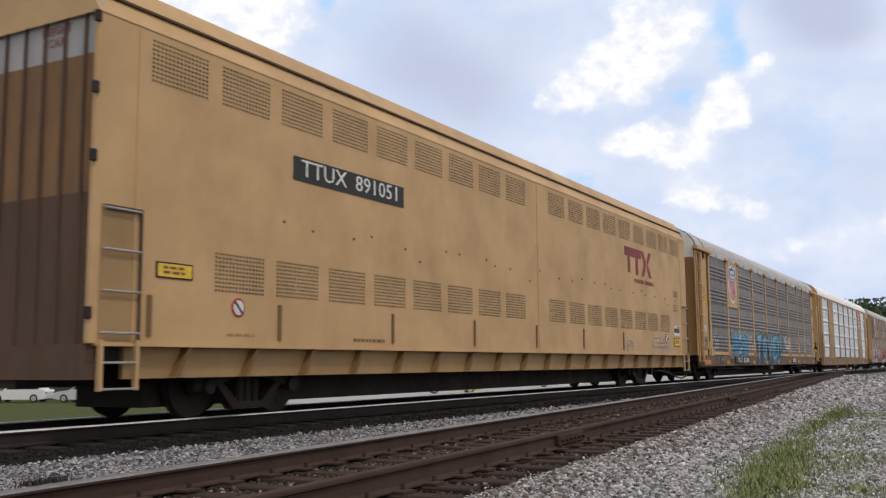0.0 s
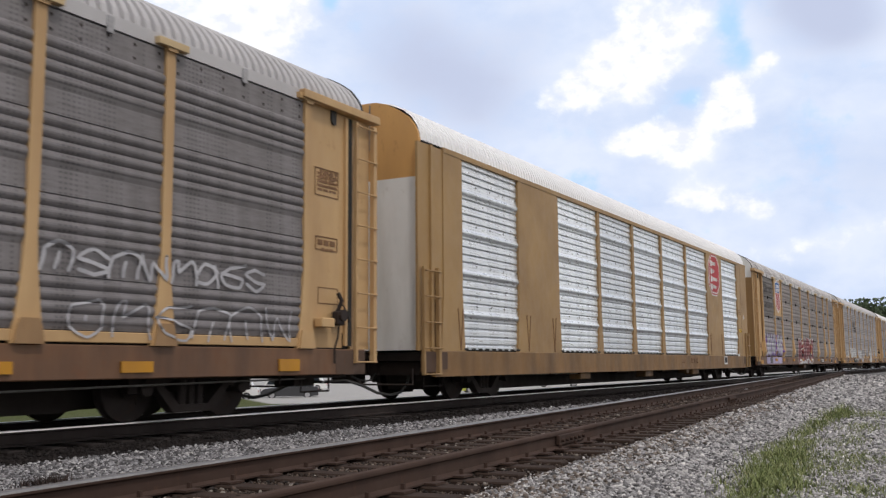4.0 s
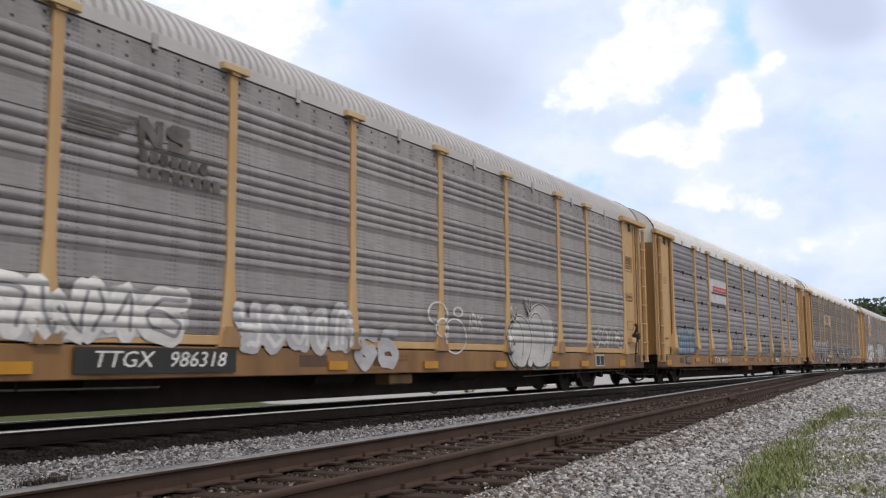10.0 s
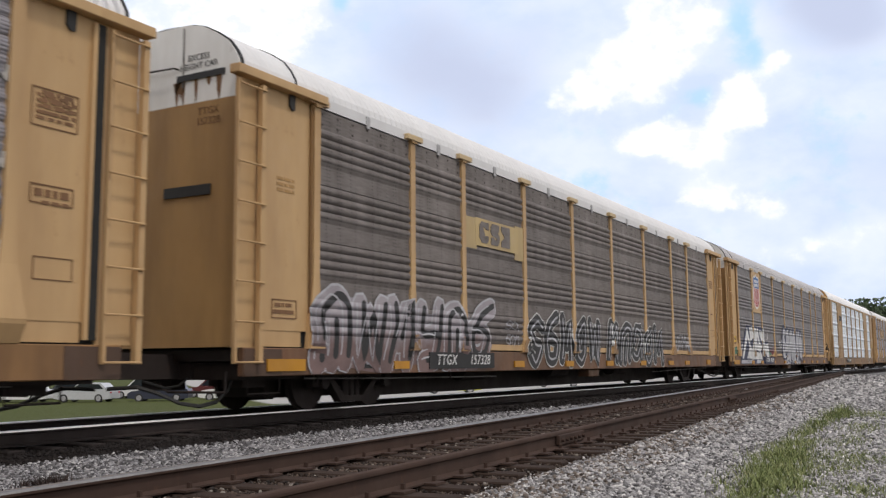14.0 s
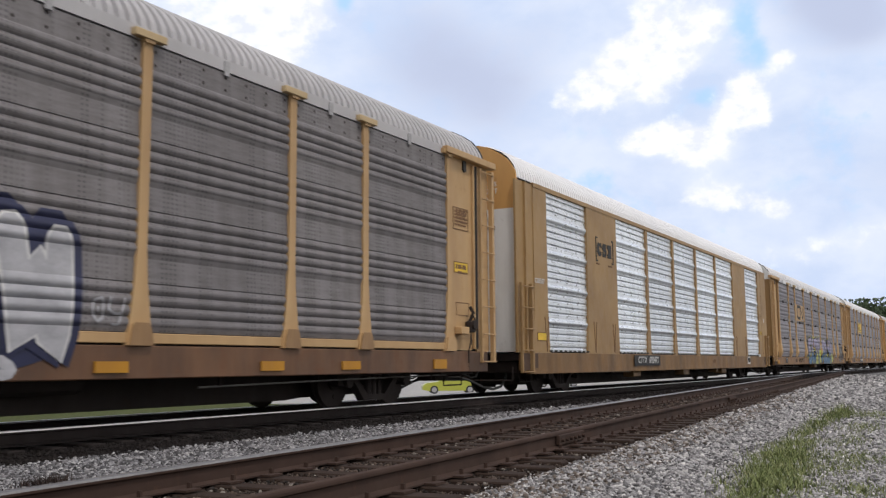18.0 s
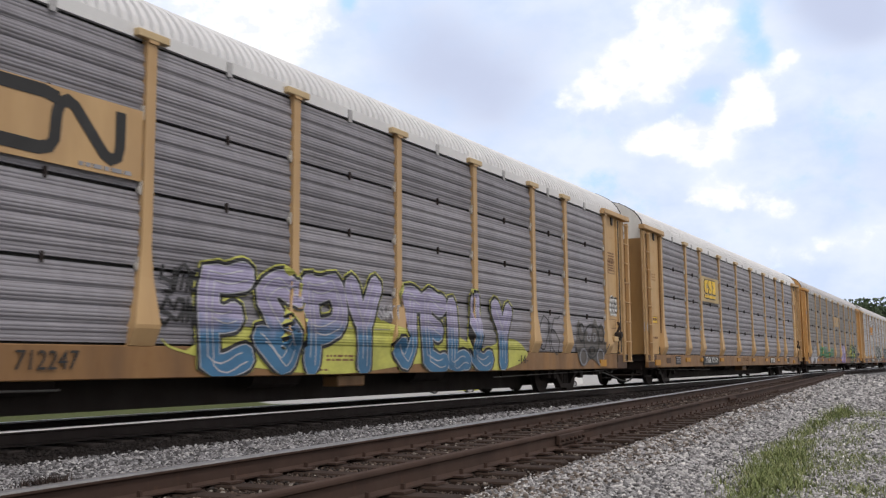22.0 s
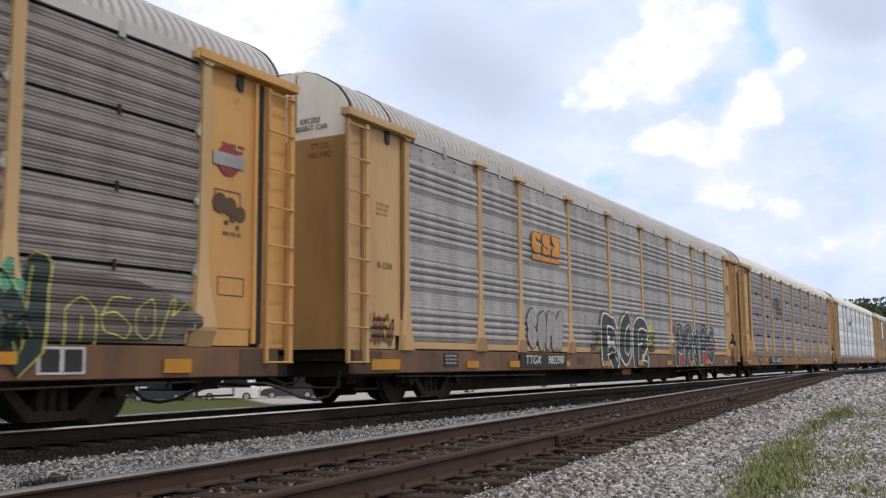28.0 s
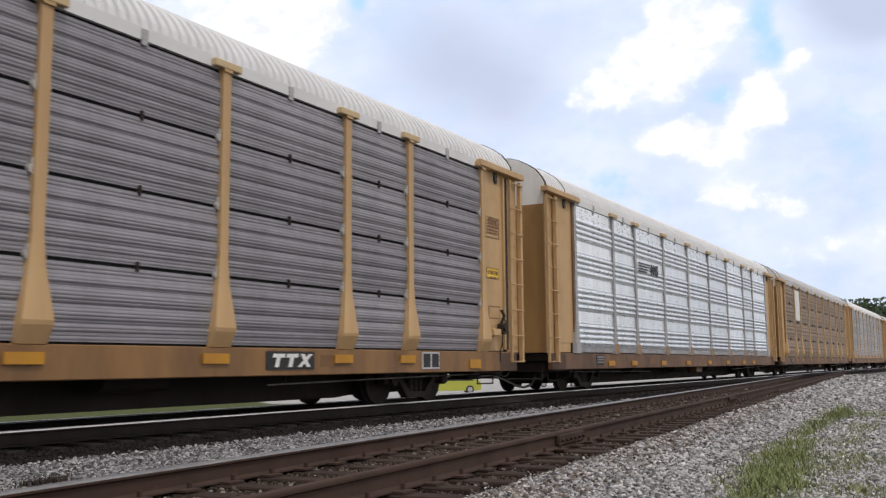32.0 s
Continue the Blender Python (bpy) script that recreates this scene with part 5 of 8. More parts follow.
def scatter(name, label, spots, mat, lift=0.0):
    """Crushed stone: sharp lumps of eight corners at the given (x, y, size)."""
    rng = np.random.default_rng(len(spots))
    cube = np.array([(x, y, z) for x in (-1, 1) for y in (-1, 1) for z in (-1, 1)]) * 0.72
    tri = np.array([(0, 1, 3), (0, 3, 2), (4, 6, 7), (4, 7, 5), (0, 4, 5), (0, 5, 1), (2, 3, 7), (2, 7, 6), (0, 2, 6), (0, 6, 4), (1, 5, 7), (1, 7, 3)])
    k = len(spots)
    sp = np.array(spots)
    v = cube[None] * rng.uniform(0.35, 1.3, (k, 8, 3)) * rng.uniform(0.55, 1.3, (k, 1, 3))
    q = rng.normal(size=(k, 4))
    q /= np.linalg.norm(q, axis=1, keepdims=True)
    w, x, y, z = q.T
    rot = np.stack([np.stack([1 - 2 * (y * y + z * z), 2 * (x * y - w * z), 2 * (x * z + w * y)], -1), np.stack([2 * (x * y + w * z), 1 - 2 * (x * x + z * z), 2 * (y * z - w * x)], -1), np.stack([2 * (x * z - w * y), 2 * (y * z + w * x), 1 - 2 * (x * x + y * y)], -1)], 1)
    v = np.einsum("kij,kpj->kpi", rot, v) * sp[:, 2][:, None, None]
    v[:, :, 2] *= 0.85
    base = np.array([ground_height(a, b) for a, b, c in spots]) + lift + sp[:, 2] * rng.uniform(-0.1, 0.5, k)
    v += np.stack([sp[:, 0], sp[:, 1], base], -1)[:, None]
    f = (tri[None] + 8 * np.arange(k)[:, None, None]).reshape(-1, 3)
    me = bpy.data.meshes.new(name)
    me.vertices.add(k * 8)
    me.vertices.foreach_set("co", v.reshape(-1))
    me.loops.add(f.size)
    me.loops.foreach_set("vertex_index", f.reshape(-1).astype(np.int32))
    me.polygons.add(len(f))
    me.polygons.foreach_set("loop_start", np.arange(0, f.size, 3, dtype=np.int32))
    me.update(calc_edges=True)
    me.materials.append(mat)
    return tagged(new(name, me), label, "crushed stone", kind="stuff")


def strewn(x0, x1, y_low, y_high, density, size, seed):
    rng = random.Random(seed)
    out, area = [], 0.0
    steps = max(1, int((x1 - x0) / 0.5))
    for i in range(steps):
        xa = x0 + (x1 - x0) * i / steps
        lo, hi = y_low(xa), y_high(xa)
        if hi <= lo:
            continue
        for _ in range(int((hi - lo) * (x1 - x0) / steps * density)):
            x = xa + rng.random() * (x1 - x0) / steps
            lo2, hi2 = y_low(x), y_high(x)
            edge = rng.gauss(0, 0.07)
            y = lo2 + (hi2 - lo2) * rng.random() + edge
            out.append((x, y, size * rng.choice((0.55, 0.7, 0.8, 1.0, 1.15))))
    return out


view_low = lambda x: max(-1.5, 0.055 * x - 0.35)
bank_high = lambda x: second_y(x) - 1.27
mid_low, mid_high = (lambda x: second_y(x) + 0.80), (lambda x: 8.2)
pale = []
for xa, xb, dens, size in ((-3, 3.2, 420, 0.026), (3.2, 7, 2300, 0.021), (7, 11, 1700, 0.0235), (11, 17, 1000, 0.028), (17, 26, 420, 0.038), (26, 42, 150, 0.06), (42, 70, 50, 0.09)):
    pale += strewn(xa, xb, view_low, bank_high, dens, size, int(xa * 10))
scatter("ballast", "pale grey crushed stone beside the tracks", pale, stone_material("pale_ballast", GREYS))
middle = []
for xa, xb, dens, size in ((3.2, 7, 2300, 0.021), (7, 11, 1700, 0.0235), (11, 17, 1000, 0.028), (17, 26, 420, 0.038), (26, 42, 150, 0.06), (42, 70, 50, 0.09)):
    middle += strewn(xa, xb, mid_low, mid_high, dens, size, int(xa * 10) + 1)
scatter("middle_ballast", "grimy grey crushed stone between the two tracks", middle, stone_material("grimy_ballast", [(0.0, (0.035, 0.034, 0.036)), (0.3, (0.13, 0.127, 0.135)), (0.6, (0.255, 0.25, 0.265)), (0.85, (0.40, 0.395, 0.41)), (1.0, (0.66, 0.65, 0.66))]))
brown = []
for xa, xb, dens, size in ((3, 12, 520, 0.018), (12, 30, 130, 0.028)):
    brown += strewn(xa, xb, lambda x: second_y(x) - 1.2, lambda x: second_y(x) + 0.9, dens, size, int(xa * 10) + 2)
for xa, xb, dens, size in ((3, 12, 420, 0.019), (12, 30, 110, 0.03)):
    brown += [(x, y, 1.3 * z) for x, y, z in strewn(xa, xb, lambda x: second_y(x) - 0.70, lambda x: second_y(x) + 0.70, dens, size, int(xa * 10) + 5)]
rusty = []
for xa, xb, dens, size in ((3.2, 9, 420, 0.021), (9, 18, 260, 0.026), (18, 40, 60, 0.045)):
    rusty += strewn(xa, xb, lambda x: second_y(x) - 2.0, lambda x: second_y(x) - 1.25, dens, size, int(xa * 10) + 7)
scatter("rusty_ballast", "rust-tinged crushed stone along the track's edge", rusty, stone_material("rusty_ballast", [(0.0, (0.05, 0.04, 0.034)), (0.5, (0.16, 0.128, 0.108)), (0.9, (0.30, 0.26, 0.23)), (1.0, (0.5, 0.46, 0.42))]), 0.008)
scatter("track_ballast", "rust-browned crushed stone between the ties", brown, stone_material("brown_ballast", BROWNS), 0.03)
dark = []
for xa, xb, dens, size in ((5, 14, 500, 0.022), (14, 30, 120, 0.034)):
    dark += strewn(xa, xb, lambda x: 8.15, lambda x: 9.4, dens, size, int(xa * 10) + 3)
scatter("oily_ballast", "near-black crushed stone along the main track", dark, stone_material("oily_ballast", DARKS, 0.9, 0.3))


# spikes, plates and the bolted joint of the second track
def track_hardware():
    plate = lambda: add_box(add_box(add_box(bmesh.new(), -0.09, 0.09, -0.17, 0.17, -0.179, -0.162), -0.06, -0.035, 0.075, 0.105, -0.165, -0.12), 0.035, 0.06, -0.105, -0.075, -0.165, -0.12)
    for i in range(10, 70):
        for sgn in (-1, 1):
            p = part("tie_plate", cached("tie_plate", M["rail"], plate), M["rail"], second)
            p.location = (i * 0.52, sgn * 0.755, 0)
    for x in (15.1, 15.1 - 11.9, 15.1 + 11.9):
        jb = part("joint_bar", add_box(box(x - 0.45, x + 0.45, -0.82, -0.775, -0.14, -0.035, 0.006), x - 0.45, x + 0.45, -0.735, -0.69, -0.14, -0.035), M["rail"], second, "bolted joint bar")
        for k in range(6):
            part("joint_bolt", add_disc(bmesh.new(), x - 0.38 + 0.152 * k, -0.835, -0.088, 0.022, 0.04, 6), M["rail"], jb)


track_hardware()


# ---- weeds ----
def weeds():
    m, n, l, b = material("weed_green", 0.7)
    geo = n.new("ShaderNodeNewGeometry")
    r = ramp(n, [(0.0, (0.075, 0.10, 0.028)), (0.5, (0.15, 0.188, 0.052)), (0.85, (0.22, 0.25, 0.085)), (1.0, (0.33, 0.32, 0.17))])
    l.new(geo.outputs["Random Per Island"], r.inputs[0])
    l.new(r.outputs[0], b.inputs["Base Color"])
    b.inputs["Transmission Weight"].default_value = 0.0
    rng = random.Random(21)
    verts, faces = [], []
    patches = [(7.6, 1.62, 0.5, 0.26, 1000, 0.09), (8.3, 1.62, 0.6, 0.34, 1500, 0.12), (9.3, 1.76, 0.8, 0.36, 1700, 0.13), (10.7, 1.92, 0.9, 0.34, 1500, 0.14), (12.3, 2.08, 1.0, 0.28, 900, 0.13), (14.4, 2.26, 1.2, 0.2, 500, 0.14), (16.6, 2.38, 1.3, 0.2, 460, 0.18), (18.6, 2.42, 0.9, 0.25, 500, 0.24), (19.6, 2.4, 0.4, 0.14, 240, 0.32),
               (10.1, 1.34, 0.8, 0.40, 800, 0.085), (11.4, 1.30, 0.9, 0.60, 1300, 0.09), (13.4, 1.62, 1.2, 0.34, 520, 0.10), (16.5, 1.75, 1.4, 0.4, 520, 0.12), (8.6, 0.92, 0.5, 0.34, 700, 0.085), (20.2, 2.0, 1.6, 0.8, 900, 0.14), (8.4, 1.2, 0.8, 0.3, 200, 0.08), (12.5, 1.0, 1.4, 0.35, 220, 0.08)]
    for cx, cy, wx, wy, k, h in patches:
        for _ in range(k):
            x, y = rng.gauss(cx, wx * 0.5), rng.gauss(cy - 0.02, wy * 0.43)
            z = ground_height(x, y) - 0.01
            a, hh, lean = rng.uniform(0, 6.28), h * rng.uniform(0.2, 0.95), rng.uniform(0.3, 1.3)
            w = rng.uniform(0.0028, 0.0062)
            dx, dy = math.cos(a), math.sin(a)
            i = len(verts)
            verts += [(x - dy * w, y + dx * w, z), (x + dy * w, y - dx * w, z), (x + dx * lean * hh * 0.4 - dy * w * 0.8, y + dy * lean * hh * 0.4 + dx * w * 0.8, z + hh * 0.6), (x + dx * lean * hh * 0.4 + dy * w * 0.8, y + dy * lean * hh * 0.4 - dx * w * 0.8, z + hh * 0.6), (x + dx * lean * hh, y + dy * lean * hh, z + hh)]
            faces += [(i, i + 1, i + 3, i + 2), (i + 2, i + 3, i + 4)]
    dead = bpy.data.meshes.new("dead_weeds")
    dv, df = [], []
    for _ in range(420):
        x = rng.gauss(5.4, 0.16)
        y, i = 6.82 + 0.25 * (x - 5.4) + rng.gauss(0, 0.05), len(dv)
        a, hh, z = rng.uniform(0, 6.28), rng.uniform(0.03, 0.10), ground_height(x, y)
        dx, dy = math.cos(a), math.sin(a)
        dv += [(x - dy * 0.006, y + dx * 0.006, z), (x + dy * 0.006, y - dx * 0.006, z), (x + dx * hh * 0.8, y + dy * hh * 0.8, z + hh)]
        df.append((i, i + 1, i + 2))
    dead.from_pydata(dv, [], df)
    dead.materials.append(plain("dead_weed_brown", (0.035, 0.022, 0.018), 0.9))
    tagged(new("dead_weeds", dead), "dark brown clump of dead weeds beside the rail", "weeds", kind="stuff")
    me = bpy.data.meshes.new("grass")
    me.from_pydata(verts, [], faces)
    me.materials.append(m)
    tagged(new("grass", me), "patches of yellow-green weeds growing through gravel", "weeds", kind="stuff")


weeds()


# ---- far things: parked cars and trees ----
def parked_car(x, y, turn, col, label, van=0.0):
    z = ground_height(x, y)
    car = tagged(new("parked_car"), label, "car", "parked cars beyond the field")
    car.matrix_basis = pose(x, y, z, 0, 0, turn)
    paint, glass = plain("car_paint", col, 0.35, 0.1, 0.08), M["car_glass"]
    L, h = 2.25, 1.05 + van
    part("body", add_prism(bmesh.new(), [(-L, 0.28), (-1.8, 0.22), (1.8, 0.22), (L, 0.30), (L, 0.62), (L - 0.3, 0.80), (1.0, 0.92), (-L + 0.1, 0.95), (-L, 0.8)], -0.86, 0.86), paint, car)
    cab = part("cabin", add_prism(bmesh.new(), [(-2.0 + 0.2 * van, 0.93), (-1.45, h + 0.38), (0.25, h + 0.40), (1.05, 0.90)], -0.72, 0.72), paint, car)
    for sgn in (-1, 1):
        part("side_window", add_prism(bmesh.new(), [(-1.7, 0.98), (-1.32, h + 0.30), (0.2, h + 0.32), (0.82, 0.98)], sgn * 0.725 - 0.004, sgn * 0.725 + 0.004), glass, cab)
    for wx in (-1.38, 1.38):
        for sgn in (-1, 1):
            wheel = part("wheel", add_disc(bmesh.new(), wx, sgn * 0.78, 0.31, 0.31, 0.2, 18), M["rubber"], car)
            part("rim", add_disc(bmesh.new(), wx, sgn * 0.885, 0.31, 0.2, 0.02, 14), M["light"], wheel)
    for sgn in (-1, 1):
        part("headlight", box(L - 0.08, L + 0.01, sgn * 0.62 - 0.15, sgn * 0.62 + 0.15, 0.56, 0.68), M["white"], car)
        part("tail_light", box(-L - 0.01, -L + 0.06, sgn * 0.66 - 0.12, sgn * 0.66 + 0.12, 0.66, 0.8), M["p_red"], car)


M["car_glass"] = plain("car_glass", (0.02, 0.025, 0.03), 0.08)
parked_car(65.6, 36.3, 119 + 6, (0.42, 0.44, 0.07), "lime-yellow hatchback parked on pale concrete")
parked_car(48.6, 64.6, 118, (0.70, 0.70, 0.71), "white van parked on the far grass", 0.5)
parked_car(50.4, 59.4, 112, (0.50, 0.51, 0.53), "silver car parked on the far grass")
parked_car(53.2, 54.6, 122, (0.03, 0.035, 0.06), "dark blue car parked on the far grass", 0.15)
parked_car(56.6, 50.8, 125, (0.74, 0.74, 0.74), "white tall car parked on the far grass", 0.3)
parked_car(61.2, 48.6, 128, (0.05, 0.05, 0.055), "black tall car parked on the far grass", 0.35)
parked_car(54.5, 66.5, 120, (0.05, 0.055, 0.06), "black tall car parked on the far grass", 0.4)
parked_car(58.0, 61.8, 118, (0.66, 0.66, 0.67), "white car parked on the far grass", 0.2)
parked_car(62.0, 57.6, 122, (0.10, 0.02, 0.02), "dark red car parked on the far grass", 0.2)
parked_car(66.6, 54.4, 126, (0.72, 0.72, 0.72), "white van parked on the far grass", 0.5)
parked_car(80.6, 62.0, 120, (0.78, 0.78, 0.77), "white car parked by the concrete", 0.3)
parked_car(84.0, 35.0, 115, (0.80, 0.80, 0.80), "white car parked on pale concrete")


def tree(x, y, h, seed):
    rng = random.Random(seed)
    z0 = ground_height(x, y)
    t = tagged(new("tree"), "dark green broadleaf tree beyond the train", "tree", "far trees")
    t.location = (x, y, z0)
    bm = bmesh.new()
    add_tube(bm, [(0, 0, 0), (0.1, 0.05, h * 0.2), (0.0, 0.1, h * 0.45), (0.15, 0, h * 0.7)], 0.3, 8)
    tips = []
    for i in range(14):
        a, zz = rng.uniform(0, 6.28), h * rng.uniform(0.25, 0.65)
        e = (math.cos(a) * h * rng.uniform(0.15, 0.32), math.sin(a) * h * rng.uniform(0.15, 0.32), zz + h * rng.uniform(0.1, 0.3))
        add_tube(bm, [(0, 0, zz), (e[0] * 0.5, e[1] * 0.5, (zz + e[2]) / 2 + 0.2), e], 0.09, 5)
        tips.append(e)
    part("trunk", bm, M["tie"], t)
    verts, faces = [], []
    for i in range(5200):
        e = rng.choice(tips + [(0, 0, h * 0.82)])
        r = h * 0.13
        p = Vector((e[0] + rng.gauss(0, r), e[1] + rng.gauss(0, r), min(h, e[2] + rng.gauss(0, r * 0.7))))
        s1 = rng.uniform(0.2, 0.5)
        u = Vector((rng.gauss(0, 1), rng.gauss(0, 1), rng.gauss(0, 1))).normalized()
        v = u.orthogonal().normalized()
        k = len(verts)
        verts += [p - u * s1, p + v * s1 * 0.6, p + u * s1, p - v * s1 * 0.6]
        faces.append((k, k + 1, k + 2, k + 3))
    me = bpy.data.meshes.new("crown")
    me.from_pydata([tuple(v) for v in verts], [], faces)
    me.materials.append(M["leaf"])
    part("crown", me, M["leaf"], t)


M["leaf"] = stone_material("dark_leaf", [(0.0, (0.030, 0.050, 0.024)), (0.6, (0.058, 0.092, 0.040)), (1.0, (0.09, 0.13, 0.055))], 0.6)
tree(205, 20.8, 13.6, 1)
tree(212, 18.6, 12.0, 2)
tree(222, 17.2, 10.6, 3)
tree(230, 24.5, 12.0, 4)

# ---- the sky behind everything ----
# large clouds and clear patches: azimuth and height in degrees, half widths, weight
CLOUDS = ((16.9, 19.5, 2.2, 1.7, 1.0), (19.4, 17.9, 2.4, 1.6, 0.9), (22.0, 15.9, 2.4, 1.5, 0.75), (18.9, 15.8, 2.4, 1.3, 0.7), (14.3, 19.6, 1.4, 1.1, 0.8), (16.3, 17.7, 1.8, 1.4, 0.8), (10.2, 16.8, 0.95, 0.8, 1.0), (12.4, 15.7, 1.2, 0.9, 1.1), (11.7, 14.2, 1.4, 1.0, 1.1),
          (13.4, 14.0, 1.3, 1.1, 0.9), (18.3, 12.9, 1.5, 0.9, 1.1), (16.2, 12.9, 1.9, 1.1, 1.1), (14.2, 12.2, 1.8, 1.1, 1.0), (13.6, 9.5, 2.2, 1.1, 0.75), (15.4, 9.8, 1.5, 0.9, 0.6), (11.2, 8.6, 1.8, 0.8, 0.65), (9.0, 6.2, 4.5, 1.1, 0.6), (3.8, 7.6, 2.6, 1.5, 0.6), (41.2, 20.0, 3.4, 3.6, 1.3), (39.0, 21.4, 1.6, 1.6, 0.9), (48.0, 17.0, 5.0, 5.0, 1.0), (25.5, 20.8, 2.4, 0.9, 0.5), (17.0, 24.0, 6.0, 2.5, 0.8))
CLEAR = ((12.1, 18.8, 1.0, 1.5, 1.0), (11.6, 17.4, 0.7, 0.9, 0.7), (14.9, 15.3, 0.9, 0.8, 0.8), (21.6, 10.9, 1.6, 1.0, 0.8), (36.6, 21.4, 0.7, 0.8, 1.2), (8.6, 11.6, 2.4, 2.6, 0.45), (19.5, 9.0, 2.0, 1.2, 0.4), (12.0, 22.5, 2.0, 2.0, 0.9))
GREY = ((6.4, 18.6, 3.0, 1.9, 1.2), (8.0, 20.5, 3.0, 1.6, 0.9), (31.5, 18.5, 4.0, 3.6, 1.0), (27.0, 16.0, 3.6, 3.0, 0.8), (24.0, 20.0, 2.5, 2.0, 0.4), (17.0, 11.6, 2.2, 0.5, 0.35), (11.0, 12.9, 1.6, 0.5, 0.35), (5.0, 10.5, 3.0, 2.6, 0.5))


def heap(table, az, el):
    return sum(k * math.exp(-((az - a) / wa) ** 2 - ((el - e) / we) ** 2) for a, e, wa, we, k in table)


def sky_backdrop():
    R, naz, nel = 2600.0, 260, 150
    az0, az1, el0, el1 = radians(-12), radians(72), radians(-1.5), radians(42)
    verts, values = [], ([], [], [])
    for i in range(naz + 1):
        for j in range(nel + 1):
            a, e = az0 + (az1 - az0) * i / naz, el0 + (el1 - el0) * j / nel
            verts.append((R * math.cos(e) * math.cos(a), R * math.cos(e) * math.sin(a), R * math.sin(e)))
            for v, table in zip(values, (CLOUDS, CLEAR, GREY)):
                v.append(heap(table, math.degrees(a), math.degrees(e)))
    faces = [(i * (nel + 1) + j, i * (nel + 1) + j + 1, (i + 1) * (nel + 1) + j + 1, (i + 1) * (nel + 1) + j) for i in range(naz) for j in range(nel)]
    me = bpy.data.meshes.new("sky_backdrop")
    me.from_pydata(verts, [], faces)
    for name, v in zip(("clouds", "clear", "grey"), values):
        me.attributes.new(name, "FLOAT", "POINT").data.foreach_set("value", v)
    m = bpy.data.materials.new("cloudy_sky")
    m.use_nodes = True
    n, l = m.node_tree.nodes, m.node_tree.links
    n.clear()
    out, em = n.new("ShaderNodeOutputMaterial"), n.new("ShaderNodeEmission")
    puff = noise_tex(n, l, 0.011, 7, (1, 1, 1.25), 0.56)
    fold = noise_tex(n, l, 0.018, 6, (1, 1, 1.5), 0.6, 9)
    veil = noise_tex(n, l, 0.0040, 6, (1, 1, 1.8), 0.55, 4)
    def field(name, noise, gain, lo, hi):
        at, s, r = n.new("ShaderNodeAttribute"), n.new("ShaderNodeMath"), n.new("ShaderNodeMapRange")
        at.attribute_name = name
        s.operation, s.inputs[1].default_value = "MULTIPLY_ADD", gain
        l.new(noise, s.inputs[0])
        l.new(at.outputs["Fac"], s.inputs[2])
        r.interpolation_type = "SMOOTHSTEP"
        r.inputs[1].default_value, r.inputs[2].default_value = lo, hi
        l.new(s.outputs[0], r.inputs[0])
        return r.outputs[0]
    base = ramp(n, [(0.36, (0.60, 0.695, 0.895)), (0.64, (0.735, 0.80, 0.945))])
    l.new(veil, base.inputs[0])
    c = mix(n, l, field("clear", puff, 2.2, 1.25, 2.25), base.outputs[0], (0.46, 0.68, 0.97))
    c = mix(n, l, field("grey", veil, 1.0, 0.65, 1.75), c, (0.53, 0.585, 0.755))
    body = ramp(n, [(0.36, (0.82, 0.85, 0.94)), (0.56, (1.0, 1.0, 1.0))])
    l.new(fold, body.inputs[0])
    # a wide faint veil round each cloud, then its bright body with a crisper edge
    haze = n.new("ShaderNodeMath")
    haze.operation, haze.inputs[1].default_value = "MULTIPLY", 0.4
    l.new(field("clouds", puff, 1.2, 0.75, 1.85), haze.inputs[0])
    c = mix(n, l, haze.outputs[0], c, (0.94, 0.95, 0.99))
    c = mix(n, l, field("clouds", puff, 2.0, 1.50, 2.06), c, body.outputs[0])
    l.new(c, em.inputs[0])
    em.inputs[1].default_value = 1.13
    l.new(em.outputs[0], out.inputs[0])
    me.materials.append(m)
    return tagged(new("backdrop", me), "blue sky with bright drifting cumulus clouds", "sky", kind="structure")


sky = sky_backdrop()

